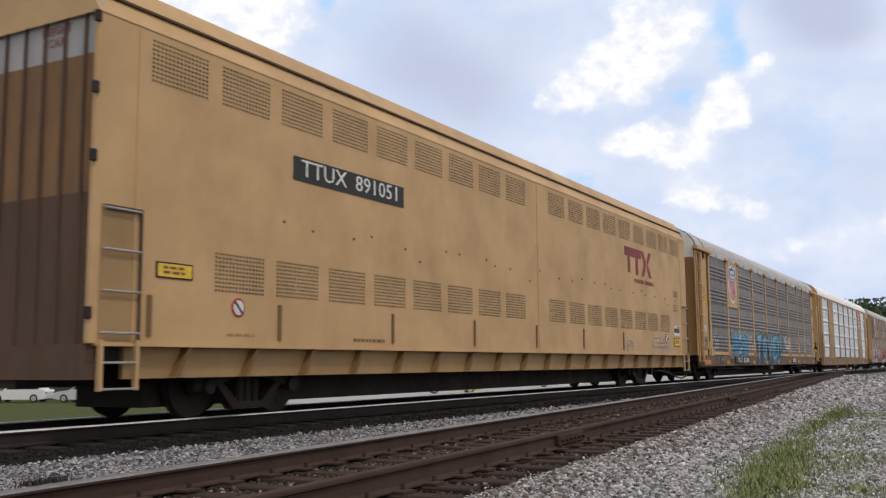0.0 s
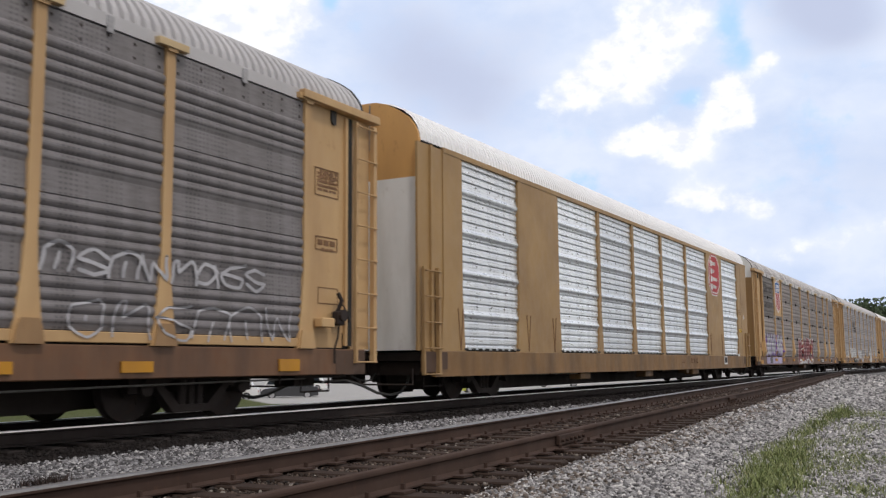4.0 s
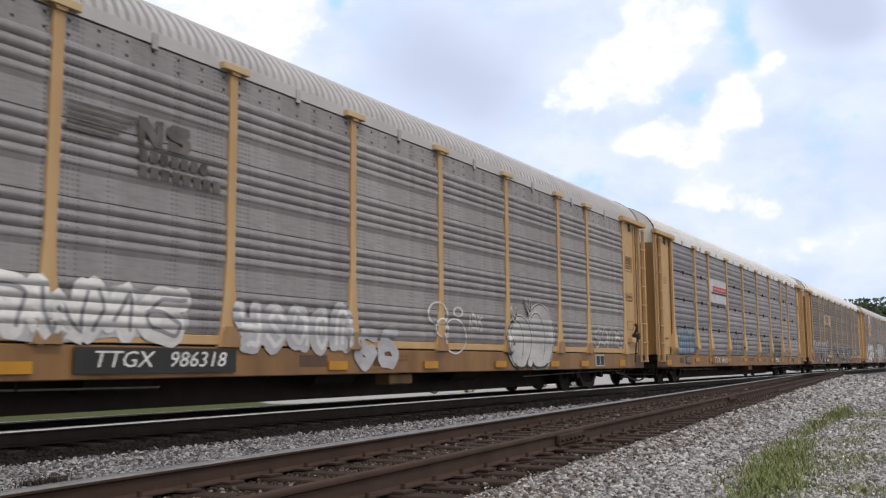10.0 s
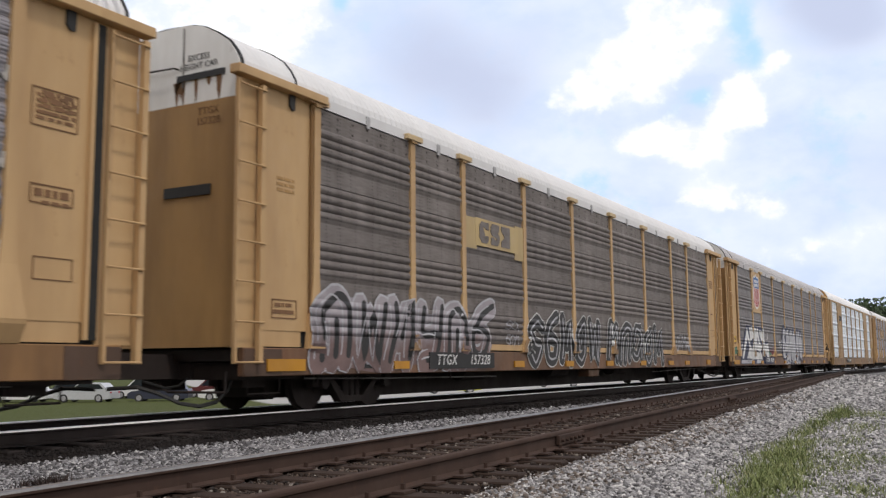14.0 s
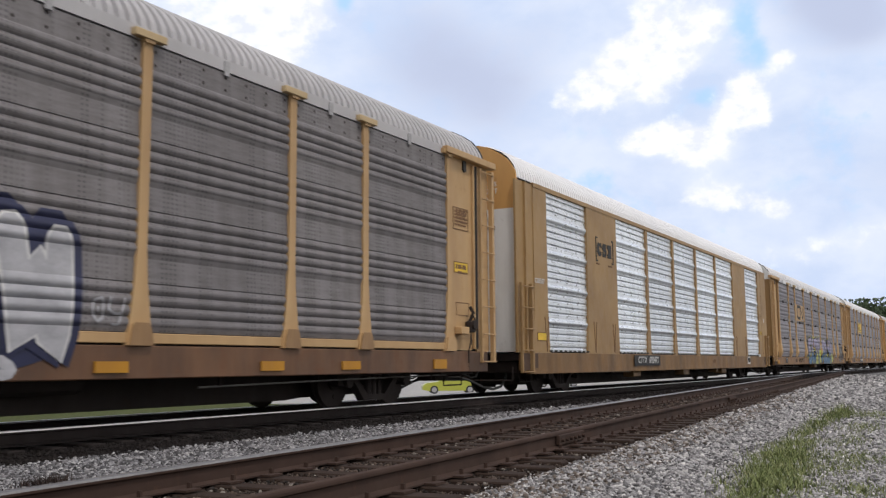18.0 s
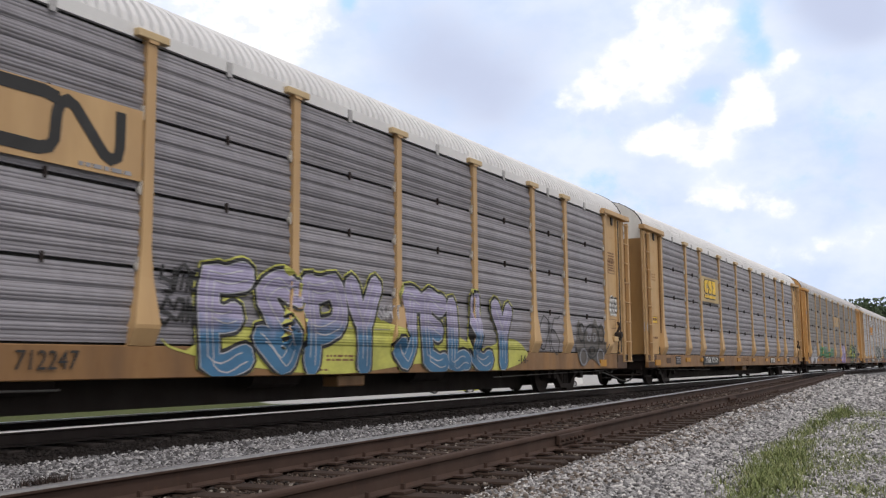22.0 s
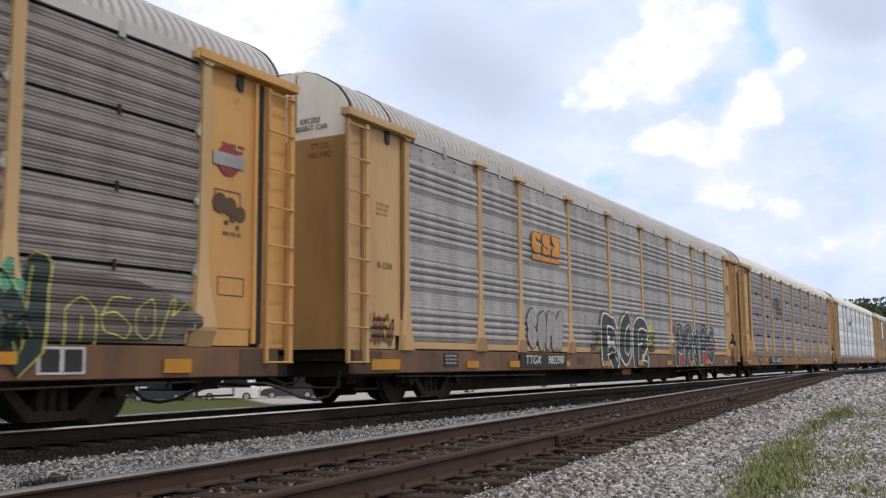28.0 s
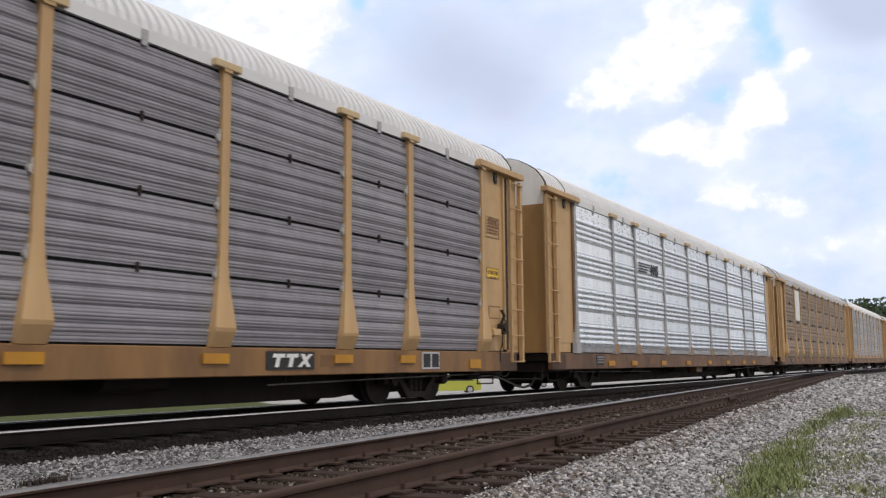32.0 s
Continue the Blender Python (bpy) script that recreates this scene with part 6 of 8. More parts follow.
# ---- the train ----
cars = [
    smooth_car("tall smooth yellow railcar with vent grids and a black number board"),
    rack_car(1, "full", "dull", "roof", label="yellow car-carrying railcar with browned screens and blue graffiti"),
    bright_car(2, "tan railcar with bare aluminium screens and a red octagon sign"),
    rack_car(3, "strip", "stained", "roof_dirty", white_end=True, band=True, label="yellow railcar with dull hinged screens and a stained roof"),
    rack_car(4, "full", "mid", "roof", sill="sill_clean", label="yellow railcar with light galvanised screens and white graffiti"),
    rack_car(5, "strip", "grey", "roof_white", sill="sill_clean", band=True, cap=False, label="yellow railcar with grey hinged screens and a pale roof"),
    rack_car(6, "full", "brown", "roof_white", band=True, deep=0.008, label="yellow railcar with browned screens and pink graffiti"),
    rack_car(7, "full", "dull", "roof", label="yellow railcar with dull screens and large white graffiti"),
    bright_car(8, "tan railcar with bare aluminium screens and a black number board"),
    rack_car(9, "strip", "grey", "roof_white", white_end=True, ribs=9, cap=False, split=4.63, sill="sill_clean", label="tan railcar with grey hinged screens and purple graffiti"),
    rack_car(10, "strip", "grey", "roof_white", band=True, sill="sill_clean", cap=False, label="clean yellow railcar with blue-grey hinged screens"),
    rack_car(11, "strip", "dark", "roof", "orange", white_end=False, band=True, cap=False, post="pale_post", label="orange-yellow railcar with dark hinged screens and green graffiti"),
    rack_car(12, "full", "light", "roof", label="yellow railcar with streaked light screens and black and white graffiti"),
    rack_car(13, "strip", "grey", "roof_white", sill="sill_clean", band=True, cap=False, label="yellow railcar with grey hinged screens"),
    rack_car(14, "full", "bright", "roof_white", post="light", label="yellow railcar with bright screens"),
    rack_car(15, "strip", "tanrust", "roof", label="rusted railcar with brown screens and a white sign"),
    rack_car(16, "full", "light", "roof_white", label="railcar with light screens"),
    rack_car(17, "full", "dull", "roof", label="railcar with dull screens"),
]


# ---- markings, signs and paint on the cars ----
def add_shield(car, x, z, w, h):
    """A shield emblem: blue head, red and white stripes, white rim and two white bars."""
    out = lambda f: [(x + w * f * a, z + h * f * b) for a, b in ((0, 0.5), (0.18, 0.42), (0.36, 0.44), (0.44, 0.36), (0.42, 0.12), (0.5, -0.05), (0.46, -0.28), (0.25, -0.42), (0, -0.5), (-0.25, -0.42), (-0.46, -0.28), (-0.5, -0.05), (-0.42, 0.12), (-0.44, 0.36), (-0.36, 0.44), (-0.18, 0.42))]
    y = -HALF - 0.045
    em = add_shape(car, "emblem", out(1.05), M["p_white"], y, "shield emblem in blue, red and white")
    p = out(0.97)
    part("emblem_head", add_prism(bmesh.new(), [q for q in p if q[1] > z + 0.05 * h] and [p[i] for i in (0, 1, 2, 3, 4, 12, 13, 14, 15)], y - 0.006, y - 0.001), M["p_blue"], em)
    for i in range(6):
        a = x - 0.40 * w + 0.145 * w * i
        low = z - h * (0.46 - 0.55 * (abs(a + 0.035 * w - x) / w) ** 1.6)
        part("emblem_stripe", box(a, a + 0.075 * w, y - 0.006, y - 0.001, low, z + 0.10 * h), M["p_red"], em)
    for dz, ww in ((0.31, 0.30), (0.19, 0.34)):
        for i in range(6):
            part("emblem_block", box(x - ww * w + 2 * ww * w * i / 6 + 0.01, x - ww * w + 2 * ww * w * (i + 0.72) / 6, y - 0.011, y - 0.006, z + (dz - 0.045) * h, z + (dz + 0.045) * h), M["p_white"], em)


def add_blocks(car, x, z, w, h, mat, y=-HALF - 0.05, underline=False, fat=0.0, shapes="cut step waist"):
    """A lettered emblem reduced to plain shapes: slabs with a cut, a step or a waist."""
    shapes = shapes.split(" ")
    k = len(shapes)
    for i, kind in enumerate(shapes):
        a, u = x - w / 2 + w * i / k, 0.84 * w / k
        if kind == "cut":
            p = [(0.25, 0), (0.8, 0), (1, 0.2), (1, 0.36), (0.68, 0.36), (0.6, 0.27), (0.42, 0.27), (0.34, 0.36), (0.34, 0.64), (0.42, 0.73), (0.6, 0.73), (0.68, 0.64), (1, 0.64), (1, 1), (0.7, 0.96), (0.25, 1), (0, 0.78), (0, 0.22)]
        elif kind == "step":
            p = [(0.05, 0), (0.8, 0), (1, 0.2), (1, 0.48), (0.8, 0.62), (0.36, 0.68), (0.36, 0.76), (0.6, 0.76), (0.62, 0.66), (0.95, 0.66), (0.95, 1), (0.2, 1), (0, 0.82), (0, 0.56), (0.2, 0.42), (0.64, 0.36), (0.64, 0.25), (0.4, 0.25), (0.36, 0.36), (0.05, 0.36)]
        elif kind == "waist":
            p = [(0, 0), (1, 0), (1, 0.26), (0.68, 0.44), (0.68, 0.56), (1, 0.74), (1, 1), (0, 1), (0, 0.74), (0.32, 0.56), (0.32, 0.44), (0, 0.26)]
        elif kind == "slant":
            p = [(0, 0), (0.26, 0), (0.26, 0.5), (0.66, 0), (1, 0), (1, 1), (0.74, 1), (0.74, 0.5), (0.34, 1), (0, 1)]
        else:
            p = [(0, 0), (1, 0), (1, 1), (0, 1)]
        bm = bmesh.new()
        pts = [(a + u * (px + fat * (px - 0.5)), z - h / 2 + h * (pz + fat * (pz - 0.5))) for px, pz in p]
        fc = bm.faces.new([bm.verts.new((px, y, pz)) for px, pz in pts])
        bmesh.ops.triangulate(bm, faces=[fc])
        up = bmesh.ops.extrude_face_region(bm, geom=bm.faces[:])
        bmesh.ops.translate(bm, verts=[g for g in up["geom"] if isinstance(g, bmesh.types.BMVert)], vec=(0, 0.006, 0))
        bmesh.ops.recalc_face_normals(bm, faces=bm.faces)
        part("emblem_block", bm, mat, car)
    if underline:
        part("emblem_bar", box(x - w / 2 - fat * 0.1, x + w / 2 - 0.08 * w + fat * 0.1, y, y + 0.006, z - h * (0.86 + 0.4 * fat), z - h * (0.66 - 0.4 * fat)), mat, car)


def add_number(car, words, x, w=2.4, board="p_black", size=0.27, ink="p_white"):
    add_plate(car, "number_board", x, 0.765, w, 0.30, M[board], -HALF - 0.070, "dark board with white lettering")
    add_lettering(car, words, size, x, 0.77, M[ink], w / (len(words) * size * 0.70), -HALF - 0.078, slant=0.22)


def add_sill_mark(car, x, ink="p_white", board=True):
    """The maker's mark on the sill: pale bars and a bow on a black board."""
    if board:
        add_plate(car, "sill_board", x, 0.765, 1.1, 0.26, M["p_black"], -HALF - 0.042)
    slant = lambda px, pz: (x - 0.46 + px + 0.06 * pz, 0.67 + 0.19 * pz)
    for a in (0.0, 0.3):
        part("sill_block", add_prism(bmesh.new(), [slant(a, 1), slant(a, 0.72), slant(a + 0.09, 0.72), slant(a + 0.09, 0), slant(a + 0.17, 0), slant(a + 0.17, 0.72), slant(a + 0.26, 0.72), slant(a + 0.26, 1)], -HALF - 0.05, -HALF - 0.044), M[ink], car)
    for d in (0.0, 1.0):
        part("sill_block", add_prism(bmesh.new(), [slant(0.6, d), slant(0.69, d), slant(0.9, 1 - d), slant(0.81, 1 - d)], -HALF - 0.05 - 0.004 * d, -HALF - 0.044 - 0.004 * d), M[ink], car)


def end_words(car, number, y=-0.7, x=0.135, z=4.66):
    add_end_lettering(car, "EXCESS\nHEIGHT CAR", 0.125, y, z, M["p_black"], x)
    add_end_lettering(car, "TTGX\n" + number, 0.15, y - 0.2, 4.2, M["p_brown"], x)


def end_print(car, k):
    """Small stencils on the end panels."""
    add_bars(car, BODY - 1.2, 3.55, 0.45, 0.3, 4, M["p_brown"], k * 3, -HALF + 0.012)
    add_bars(car, BODY - 1.2, 2.45, 0.35, 0.08, 1, M["p_brown"], k * 3 + 1, -HALF + 0.012)
    for dx, dz, w, h in ((0, 0.12, 0.5, 0.012), (0, -0.12, 0.5, 0.012), (-0.25, 0, 0.012, 0.24), (0.25, 0, 0.012, 0.24)):
        add_plate(car, "stencil_line", BODY - 1.2 + dx, 1.75 + dz, w, h, M["p_brown"], -HALF + 0.012, thick=0.006)
    add_bars(car, 1.15, 3.3, 0.4, 0.25, 3, M["tan"], k * 3 + 2, -HALF + 0.012)
    add_bars(car, 1.15, 1.45, 0.5, 0.1, 1, M["p_brown"], k * 5 + 2, -HALF + 0.012)


for k in (1, 3, 4, 5, 6, 7, 9, 10, 11, 12, 13):
    end_print(cars[k], k)
for k, number in ((1, "922082"), (4, "986318"), (5, "604325"), (6, "157328"), (7, "995199"), (10, "975111"), (12, "983390"), (13, "962215")):
    end_words(cars[k], number, z=5.02 if k in (6, 13) else 4.66)

def gable_bar(car, y0, y1, z, drips, seed):
    """A black bar across the white gable with rust running down from it."""
    rnd = random.Random(seed)
    part("gable_bar", box(0.116, 0.139, y0, y1, z, z + 0.09), M["black"], car, "black bar across the gable")
    for i in range(drips):
        y, h, w = rnd.uniform(y0, y1 + 0.25), rnd.uniform(0.12, 0.42), rnd.uniform(0.02, 0.06)
        d = part("rust_streak", add_prism(bmesh.new(), [(-w, 0), (w, 0), (w * 0.5, -h * 0.7), (0, -h), (-w * 0.6, -h * 0.6)], 0, 0.006), M["browned"], car, "rust streak")
        d.matrix_basis = pose(0.132, y, z, 0, 0, -90)


gable_bar(cars[6], -1.2, -0.3, 4.76, 9, 6)
gable_bar(cars[13], -1.42, -0.1, 4.72, 3, 13)


def shield_panel(car, z0=2.86):
    """The yellow panel behind a shield, with rows of bolts down its edges."""
    add_plate(car, "emblem_panel", 5.59, (z0 + 4.66) / 2, 1.74, 4.66 - z0, M["yellow"], -HALF - 0.04, "yellow panel behind the emblem")
    for i in range(5):
        for x in (4.82, 6.36):
            b = part("panel_bolt", cached("panel_bolt", M["rust"], lambda: add_disc(bmesh.new(), 0, 0, 0, 0.026, 0.012, 8)), M["rust"], car)
            b.location = (x, -HALF - 0.044, z0 + 0.15 + 0.36 * i)


def add_stencil_box(car, x, z, w, h, rows, seed, ink="p_brown", fill=None, y=-HALF + 0.012):
    """A framed block of small print on an end panel."""
    if fill:
        add_plate(car, "plate", x, z, w, h, M[fill], y + 0.002, thick=0.006)
    for dx, dz, ww, hh in ((0, h / 2, w, 0.014), (0, -h / 2, w, 0.014), (-w / 2, 0, 0.014, h), (w / 2, 0, 0.014, h)):
        add_plate(car, "stencil_line", x + dx, z + dz, ww, hh, M[ink], y - 0.002, thick=0.006)
    if rows:
        add_bars(car, x, z, w * 0.8, h * 0.75, rows, M[ink], seed, y - 0.002)


def add_brake_gear(car, x=26.15):
    """The hand brake's step, valve and chain at the rear end panel."""
    st = part("brake_step", cached("brake_step", M["yellow"], lambda: box(-0.42, -0.1, -0.16, 0.0, 1.26, 1.40, 0.012)), M["yellow"], car, "small yellow step beside the hand brake")
    vl = part("brake_valve", cached("brake_valve", M["steel"], lambda: add_tube(add_disc(add_box(bmesh.new(), 0.02, 0.2, -0.14, 0.0, 1.30, 1.52, 0.02), 0.11, -0.16, 1.45, 0.09, 0.05, 12), [(0.1, -0.05, 1.5), (0.13, -0.12, 1.68), (0.08, -0.08, 1.8)], 0.035, 6)), M["steel"], car, "dark hand brake valve")
    ch = part("brake_chain", cached("brake_chain", M["steel"], lambda: add_tube(bmesh.new(), [(0.08, -0.1, 1.32), (0.05, -0.1, 1.1), (0.0, -0.08, 0.95), (0.0, -0.08, 0.72)], 0.016, 5)), M["steel"], car)
    rd = part("brake_lever", cached("brake_lever", M["steel"], lambda: add_tube(bmesh.new(), [(0.18, -0.1, 1.62), (0.3, -0.1, 1.5), (0.38, -0.08, 1.36)], 0.014, 5)), M["steel"], car)
    for ob in (st, vl, ch, rd):
        ob.location = (x, -HALF, 0)


for k in (1, 4, 7, 9, 10, 12, 13):
    add_brake_gear(cars[k])
for k in (1, 4, 5, 7, 10, 12, 13):
    add_stencil_box(cars[k], 26.05, 3.5, 0.6, 0.42, 5, 400 + k)
    add_stencil_box(cars[k], 26.05, 2.55, 0.55, 0.2, 1, 420 + k, "p_brown", "p_yellow" if k in (7, 10, 13) else None)
for k in (3, 4, 5, 10, 11, 13):
    add_plate(cars[k], "sill_label", 23.4, 0.765, 0.62, 0.3, M["p_pale"], -HALF - 0.04)
    for dx in (-0.15, 0.15):
        add_plate(cars[k], "label_block", 23.4 + dx, 0.765, 0.24, 0.24, M["p_black"], -HALF - 0.047, thick=0.006)
for k in (1, 3, 4, 5, 6, 7, 9, 10, 11, 12, 13):
    front = 0.5 if k in (3, 5, 9, 10, 11, 13) else 0.85
    for x, w in ((1.14, front), (25.1, 0.45)):
        add_plate(cars[k], "reflector", x, 0.70, w, 0.17, M["reflector"], -HALF - 0.062, "yellow reflective plate", thick=0.03)

# browned screens, blue pieces
c = cars[1]
shield_panel(c)
add_shield(c, 5.56, 3.80, 1.28, 1.5)
add_number(c, "TTGX 922082", 6.85, 2.7)
add_cloud(c, 4.95, 7.95, 0.9, 1.9, "g_black", 99, ragged=0.3, y=-HALF - 0.037)
add_spray(c, "9561", 4.95, 7.95, 0.88, 1.92, (("g_white", 0.40, 0, 0), ("g_black", 0.35, 0, 0), ("g_sky", 0.25, 0, 0), ("g_blues", 0.13, 0.03, -0.03)), 101)
add_cloud(c, 9.9, 15.75, 0.57, 1.9, "g_black", 98, ragged=0.25, y=-HALF - 0.037)
add_spray(c, "TOVEU", 9.75, 15.75, 0.56, 1.95, (("g_white", 0.70, 0, 0), ("g_black", 0.66, 0, 0), ("g_navy", 0.58, 0.03, -0.03), ("g_blues", 0.47, -0.04, 0.03), ("g_sky", 0.15, -0.04, 0.11), ("g_teal", 0.08, 0.04, -0.04), ("g_white", 0.02, -0.14, 0.16)), 102, 0.15, jitter=0.03)
add_tag(c, "83", 2.0, 3.0, 0.98, 1.6, "g_white", 103, 0.04)
add_tag(c, "LES", 8.15, 8.75, 1.5, 1.78, "g_white", 104, 0.028)
add_tag(c, "POTOS", 8.1, 9.15, 1.2, 1.46, "g_white", 108, 0.028)
add_tag(c, "SONT", 8.1, 9.0, 0.95, 1.18, "g_white", 109, 0.028)
add_tag(c, "NEUN", 16.4, 18.1, 1.4, 1.9, "g_white", 105, 0.07)
add_tag(c, "-", 16.6, 18.4, 1.22, 1.5, "g_white", 112, 0.05)
add_tag(c, "9111", 18.2, 20.3, 0.98, 1.5, "g_pale", 110, 0.03)
add_tag(c, "12145 862", 20.9, 24.6, 1.72, 2.05, "g_pale", 106, 0.045)
add_tag(c, "35 6114", 21.2, 25.2, 1.0, 1.45, "g_pale", 111, 0.03)
add_tag(c, "ACHOO", 0.72, 1.5, 1.78, 2.06, "g_white", 107, 0.035, y=-HALF + 0.008)
add_stencil_box(c, 1.15, 2.98, 0.6, 0.28, 2, 430, "p_brown", "p_yellow")
add_stencil_box(c, 1.15, 1.48, 0.6, 0.2, 1, 431, "p_brown", "p_yellow")
add_tag(c, "961", 0.75, 1.45, 1.12, 1.6, "g_grey", 112, 0.05, y=-HALF + 0.004)
add_sill_mark(c, 19.1)

# bare aluminium with the octagon
c = cars[2]
octagon = lambda r, ry: [(21.68 + a * r, 3.97 + b * ry) for a, b in ((-0.45, 1), (0.45, 1), (1, 0.5), (1, -0.5), (0.45, -1), (-0.45, -1), (-1, -0.5), (-1, 0.5))]
add_shape(c, "emblem", octagon(0.84, 0.80), M["p_white"], -HALF - 0.03, "red octagon emblem with a white line")
add_shape(c, "emblem_edge", octagon(0.80, 0.76), M["p_red"], -HALF - 0.035)
add_shape(c, "emblem_line", octagon(0.75, 0.71), M["p_white"], -HALF - 0.039)
add_shape(c, "emblem_field", octagon(0.70, 0.67), M["p_red"], -HALF - 0.043)
for i, (w, k) in enumerate(((0.52, 5), (0.30, 3), (0.72, 7), (0.56, 5))):
    z = 4.36 - 0.29 * i
    part("emblem_block", box(21.12, 21.34, -HALF - 0.049, -HALF - 0.044, z - 0.11, z + 0.11), M["p_white"], c)
    for j in range(k):
        a = 21.38 + w * j / k
        part("emblem_block", box(a, a + w / k - 0.035, -HALF - 0.049, -HALF - 0.044, z - 0.05, z + 0.075), M["p_white"], c)
add_sill_mark(c, 18.4, "p_brown", False)

# stained roof, lilac and maroon pieces
c = cars[3]
shield_panel(c, 2.92)
add_shield(c, 5.6, 3.88, 1.25, 1.55)
add_cloud(c, 1.85, 6.45, 0.97, 2.0, "g_purple", 110, True, ragged=0.25, y=-HALF - 0.036)
add_spray(c, "714982", 1.95, 6.35, 0.98, 1.95, (("g_purple", 0.30, 0, 0), ("g_lilac", 0.25, 0, 0), ("g_pale", 0.17, 0.02, 0.02)), 111, 0.1, True)
add_cloud(c, 10.95, 15.95, 0.57, 1.8, "g_maroon", 113, True, ragged=0.2, y=-HALF - 0.040)
add_spray(c, "KORU", 10.9, 16.0, 0.6, 1.95, (("g_black", 0.62, 0, 0), ("g_white", 0.57, 0, 0), ("g_maroon", 0.47, 0, 0)), 112, 0.1, True, y=-HALF - 0.043)
add_tag(c, "0415", 11.2, 15.8, 0.58, 0.84, "g_white", 114, 0.09, True, y=-HALF - 0.060)
add_tag(c, "86", 16.3, 17.3, 1.15, 1.6, "g_pale", 115, 0.04, True)
add_plate(c, "sill_patch", 4.2, 0.765, 3.8, 0.3, M["g_lilac"], -HALF - 0.036, "lilac paint on the sill", thick=0.006)
add_sill_mark(c, 19.4)
M["ghost"] = plain("ghost_lettering", (0.10, 0.092, 0.09), 0.8, 0.0, 0.6, 3.0)
M["grime"] = panel_metal("grime_behind_lettering", (0.20, 0.185, 0.18), (0.14, 0.127, 0.122), 0.5, 0.7, 0.0, 51, False)
pitch_z = (EAVE - 0.14 - SILL1 - 0.02) / 4
for ob in c.children:
    if ob.name.startswith("screen_panel") and ob.location.x < 4 and ob.location.z > SILL1 + 1.9 * pitch_z:
        ob.data = panel_mesh("strip", POSTS[1] - POSTS[0] - 0.15, 0.0, round(pitch_z - 0.045, 3), M["grime"])
add_lettering(c, "We will", 0.66, 3.2, 4.12, M["ghost"], 0.85, -HALF - 0.05)
add_lettering(c, "deliver", 0.66, 3.25, 3.38, M["ghost"], 0.98, -HALF - 0.05)
add_tag(c, "ROCH", 25.75, 26.5, 1.12, 1.5, "g_black", 116, 0.05, y=-HALF + 0.006)
add_stencil_box(c, 26.05, 3.5, 0.6, 0.5, 5, 440)
add_stencil_box(c, 26.05, 1.9, 0.6, 0.24, 2, 441)
add_stencil_box(c, 1.2, 1.42, 0.5, 0.28, 2, 442)

# light screens, white tags
c = cars[4]
for i in range(5):
    part("emblem_stripe", box(6.7, 7.75 - 0.1 * i, -HALF - 0.05, -HALF - 0.044, 3.62 - 0.075 * i, 3.655 - 0.075 * i), M["ghost"], c)
add_blocks(c, 8.2, 3.52, 0.95, 0.34, M["ghost"], shapes="slant step")
for z, k, w in ((3.22, 7, 1.2), (3.03, 8, 1.45)):
    for j in range(k):
        part("emblem_block", box(7.75 + w * j / k, 7.75 + w * (j + 0.74) / k, -HALF - 0.05, -HALF - 0.044, z - 0.07, z + 0.07), M["ghost"], c)
add_number(c, "TTGX 986318", 8.2, 2.6)
add_tag(c, "8173", 2.4, 4.05, 1.0, 1.85, "g_white", 121, 0.045)
add_tag(c, "262", 2.6, 3.9, 1.0, 1.4, "g_white", 128, 0.035)
add_cloud(c, 4.65, 8.65, 0.95, 1.72, "g_pale", 120, ragged=0.4, y=-HALF - 0.037)
add_spray(c, "714 96", 4.7, 8.6, 0.97, 1.66, (("g_white", 0.3, 0, 0), ("g_grey", 0.05, 0.06, 0.0)), 122)
add_spray(c, "72831", 9.5, 12.2, 0.9, 1.6, (("g_pale", 0.26, 0, 0), ("g_white", 0.08, 0.05, 0)), 123, 0.05)
add_spray(c, "26", 12.3, 13.6, 0.6, 1.3, (("g_pale", 0.2, 0, 0),), 124, 0.05)
for x, z, rx, rz, lift in ((19.58, 1.28, 0.74, 0.72, 0.0), (19.35, 1.20, 0.46, 0.60, 0.005), (18.45, 1.18, 0.62, 0.52, 0.011), (18.28, 1.14, 0.34, 0.46, 0.016)):
    add_round(c, x, z, rx + 0.05, rz + 0.05, "g_white", y=-HALF - 0.043 - lift)
    add_round(c, x, z, rx + 0.028, rz + 0.028, "g_black", y=-HALF - 0.0445 - lift)
    add_round(c, x, z, rx, rz, "g_haze", y=-HALF - 0.046 - lift)
for x, z in ((18.2, 1.72), (18.95, 1.92)):
    for d in (-0.16, 0.06):
        part("paint_leaf", add_prism(bmesh.new(), [(x, z - 0.16), (x + d - 0.04, z + 0.1), (x + d, z + 0.2), (x + d + 0.09, z + 0.06), (x + 0.1, z - 0.1)], -HALF - 0.066, -HALF - 0.062), M["g_white"], c)
        part("paint_leaf", add_prism(bmesh.new(), [(x + 0.01, z - 0.13), (x + d - 0.01, z + 0.1), (x + d + 0.01, z + 0.15), (x + d + 0.06, z + 0.05), (x + 0.07, z - 0.09)], -HALF - 0.069, -HALF - 0.0665), M["g_black"], c)
for x, rx in ((18.5, 0.3), (18.95, 0.16), (19.5, 0.4)):
    add_round(c, x, 0.68, rx, 0.1, "g_black", y=-HALF - 0.068)
    add_round(c, x, 0.71, rx - 0.04, 0.08, "g_haze", y=-HALF - 0.070)
for x, z, rx, rz in ((14.95, 1.62, 0.38, 0.22), (15.1, 1.35, 0.24, 0.2), (15.6, 1.22, 0.46, 0.34), (15.72, 1.68, 0.2, 0.1)):
    add_round(c, x, z, rx, rz, "g_white", y=-HALF - 0.046, hollow=0.03)
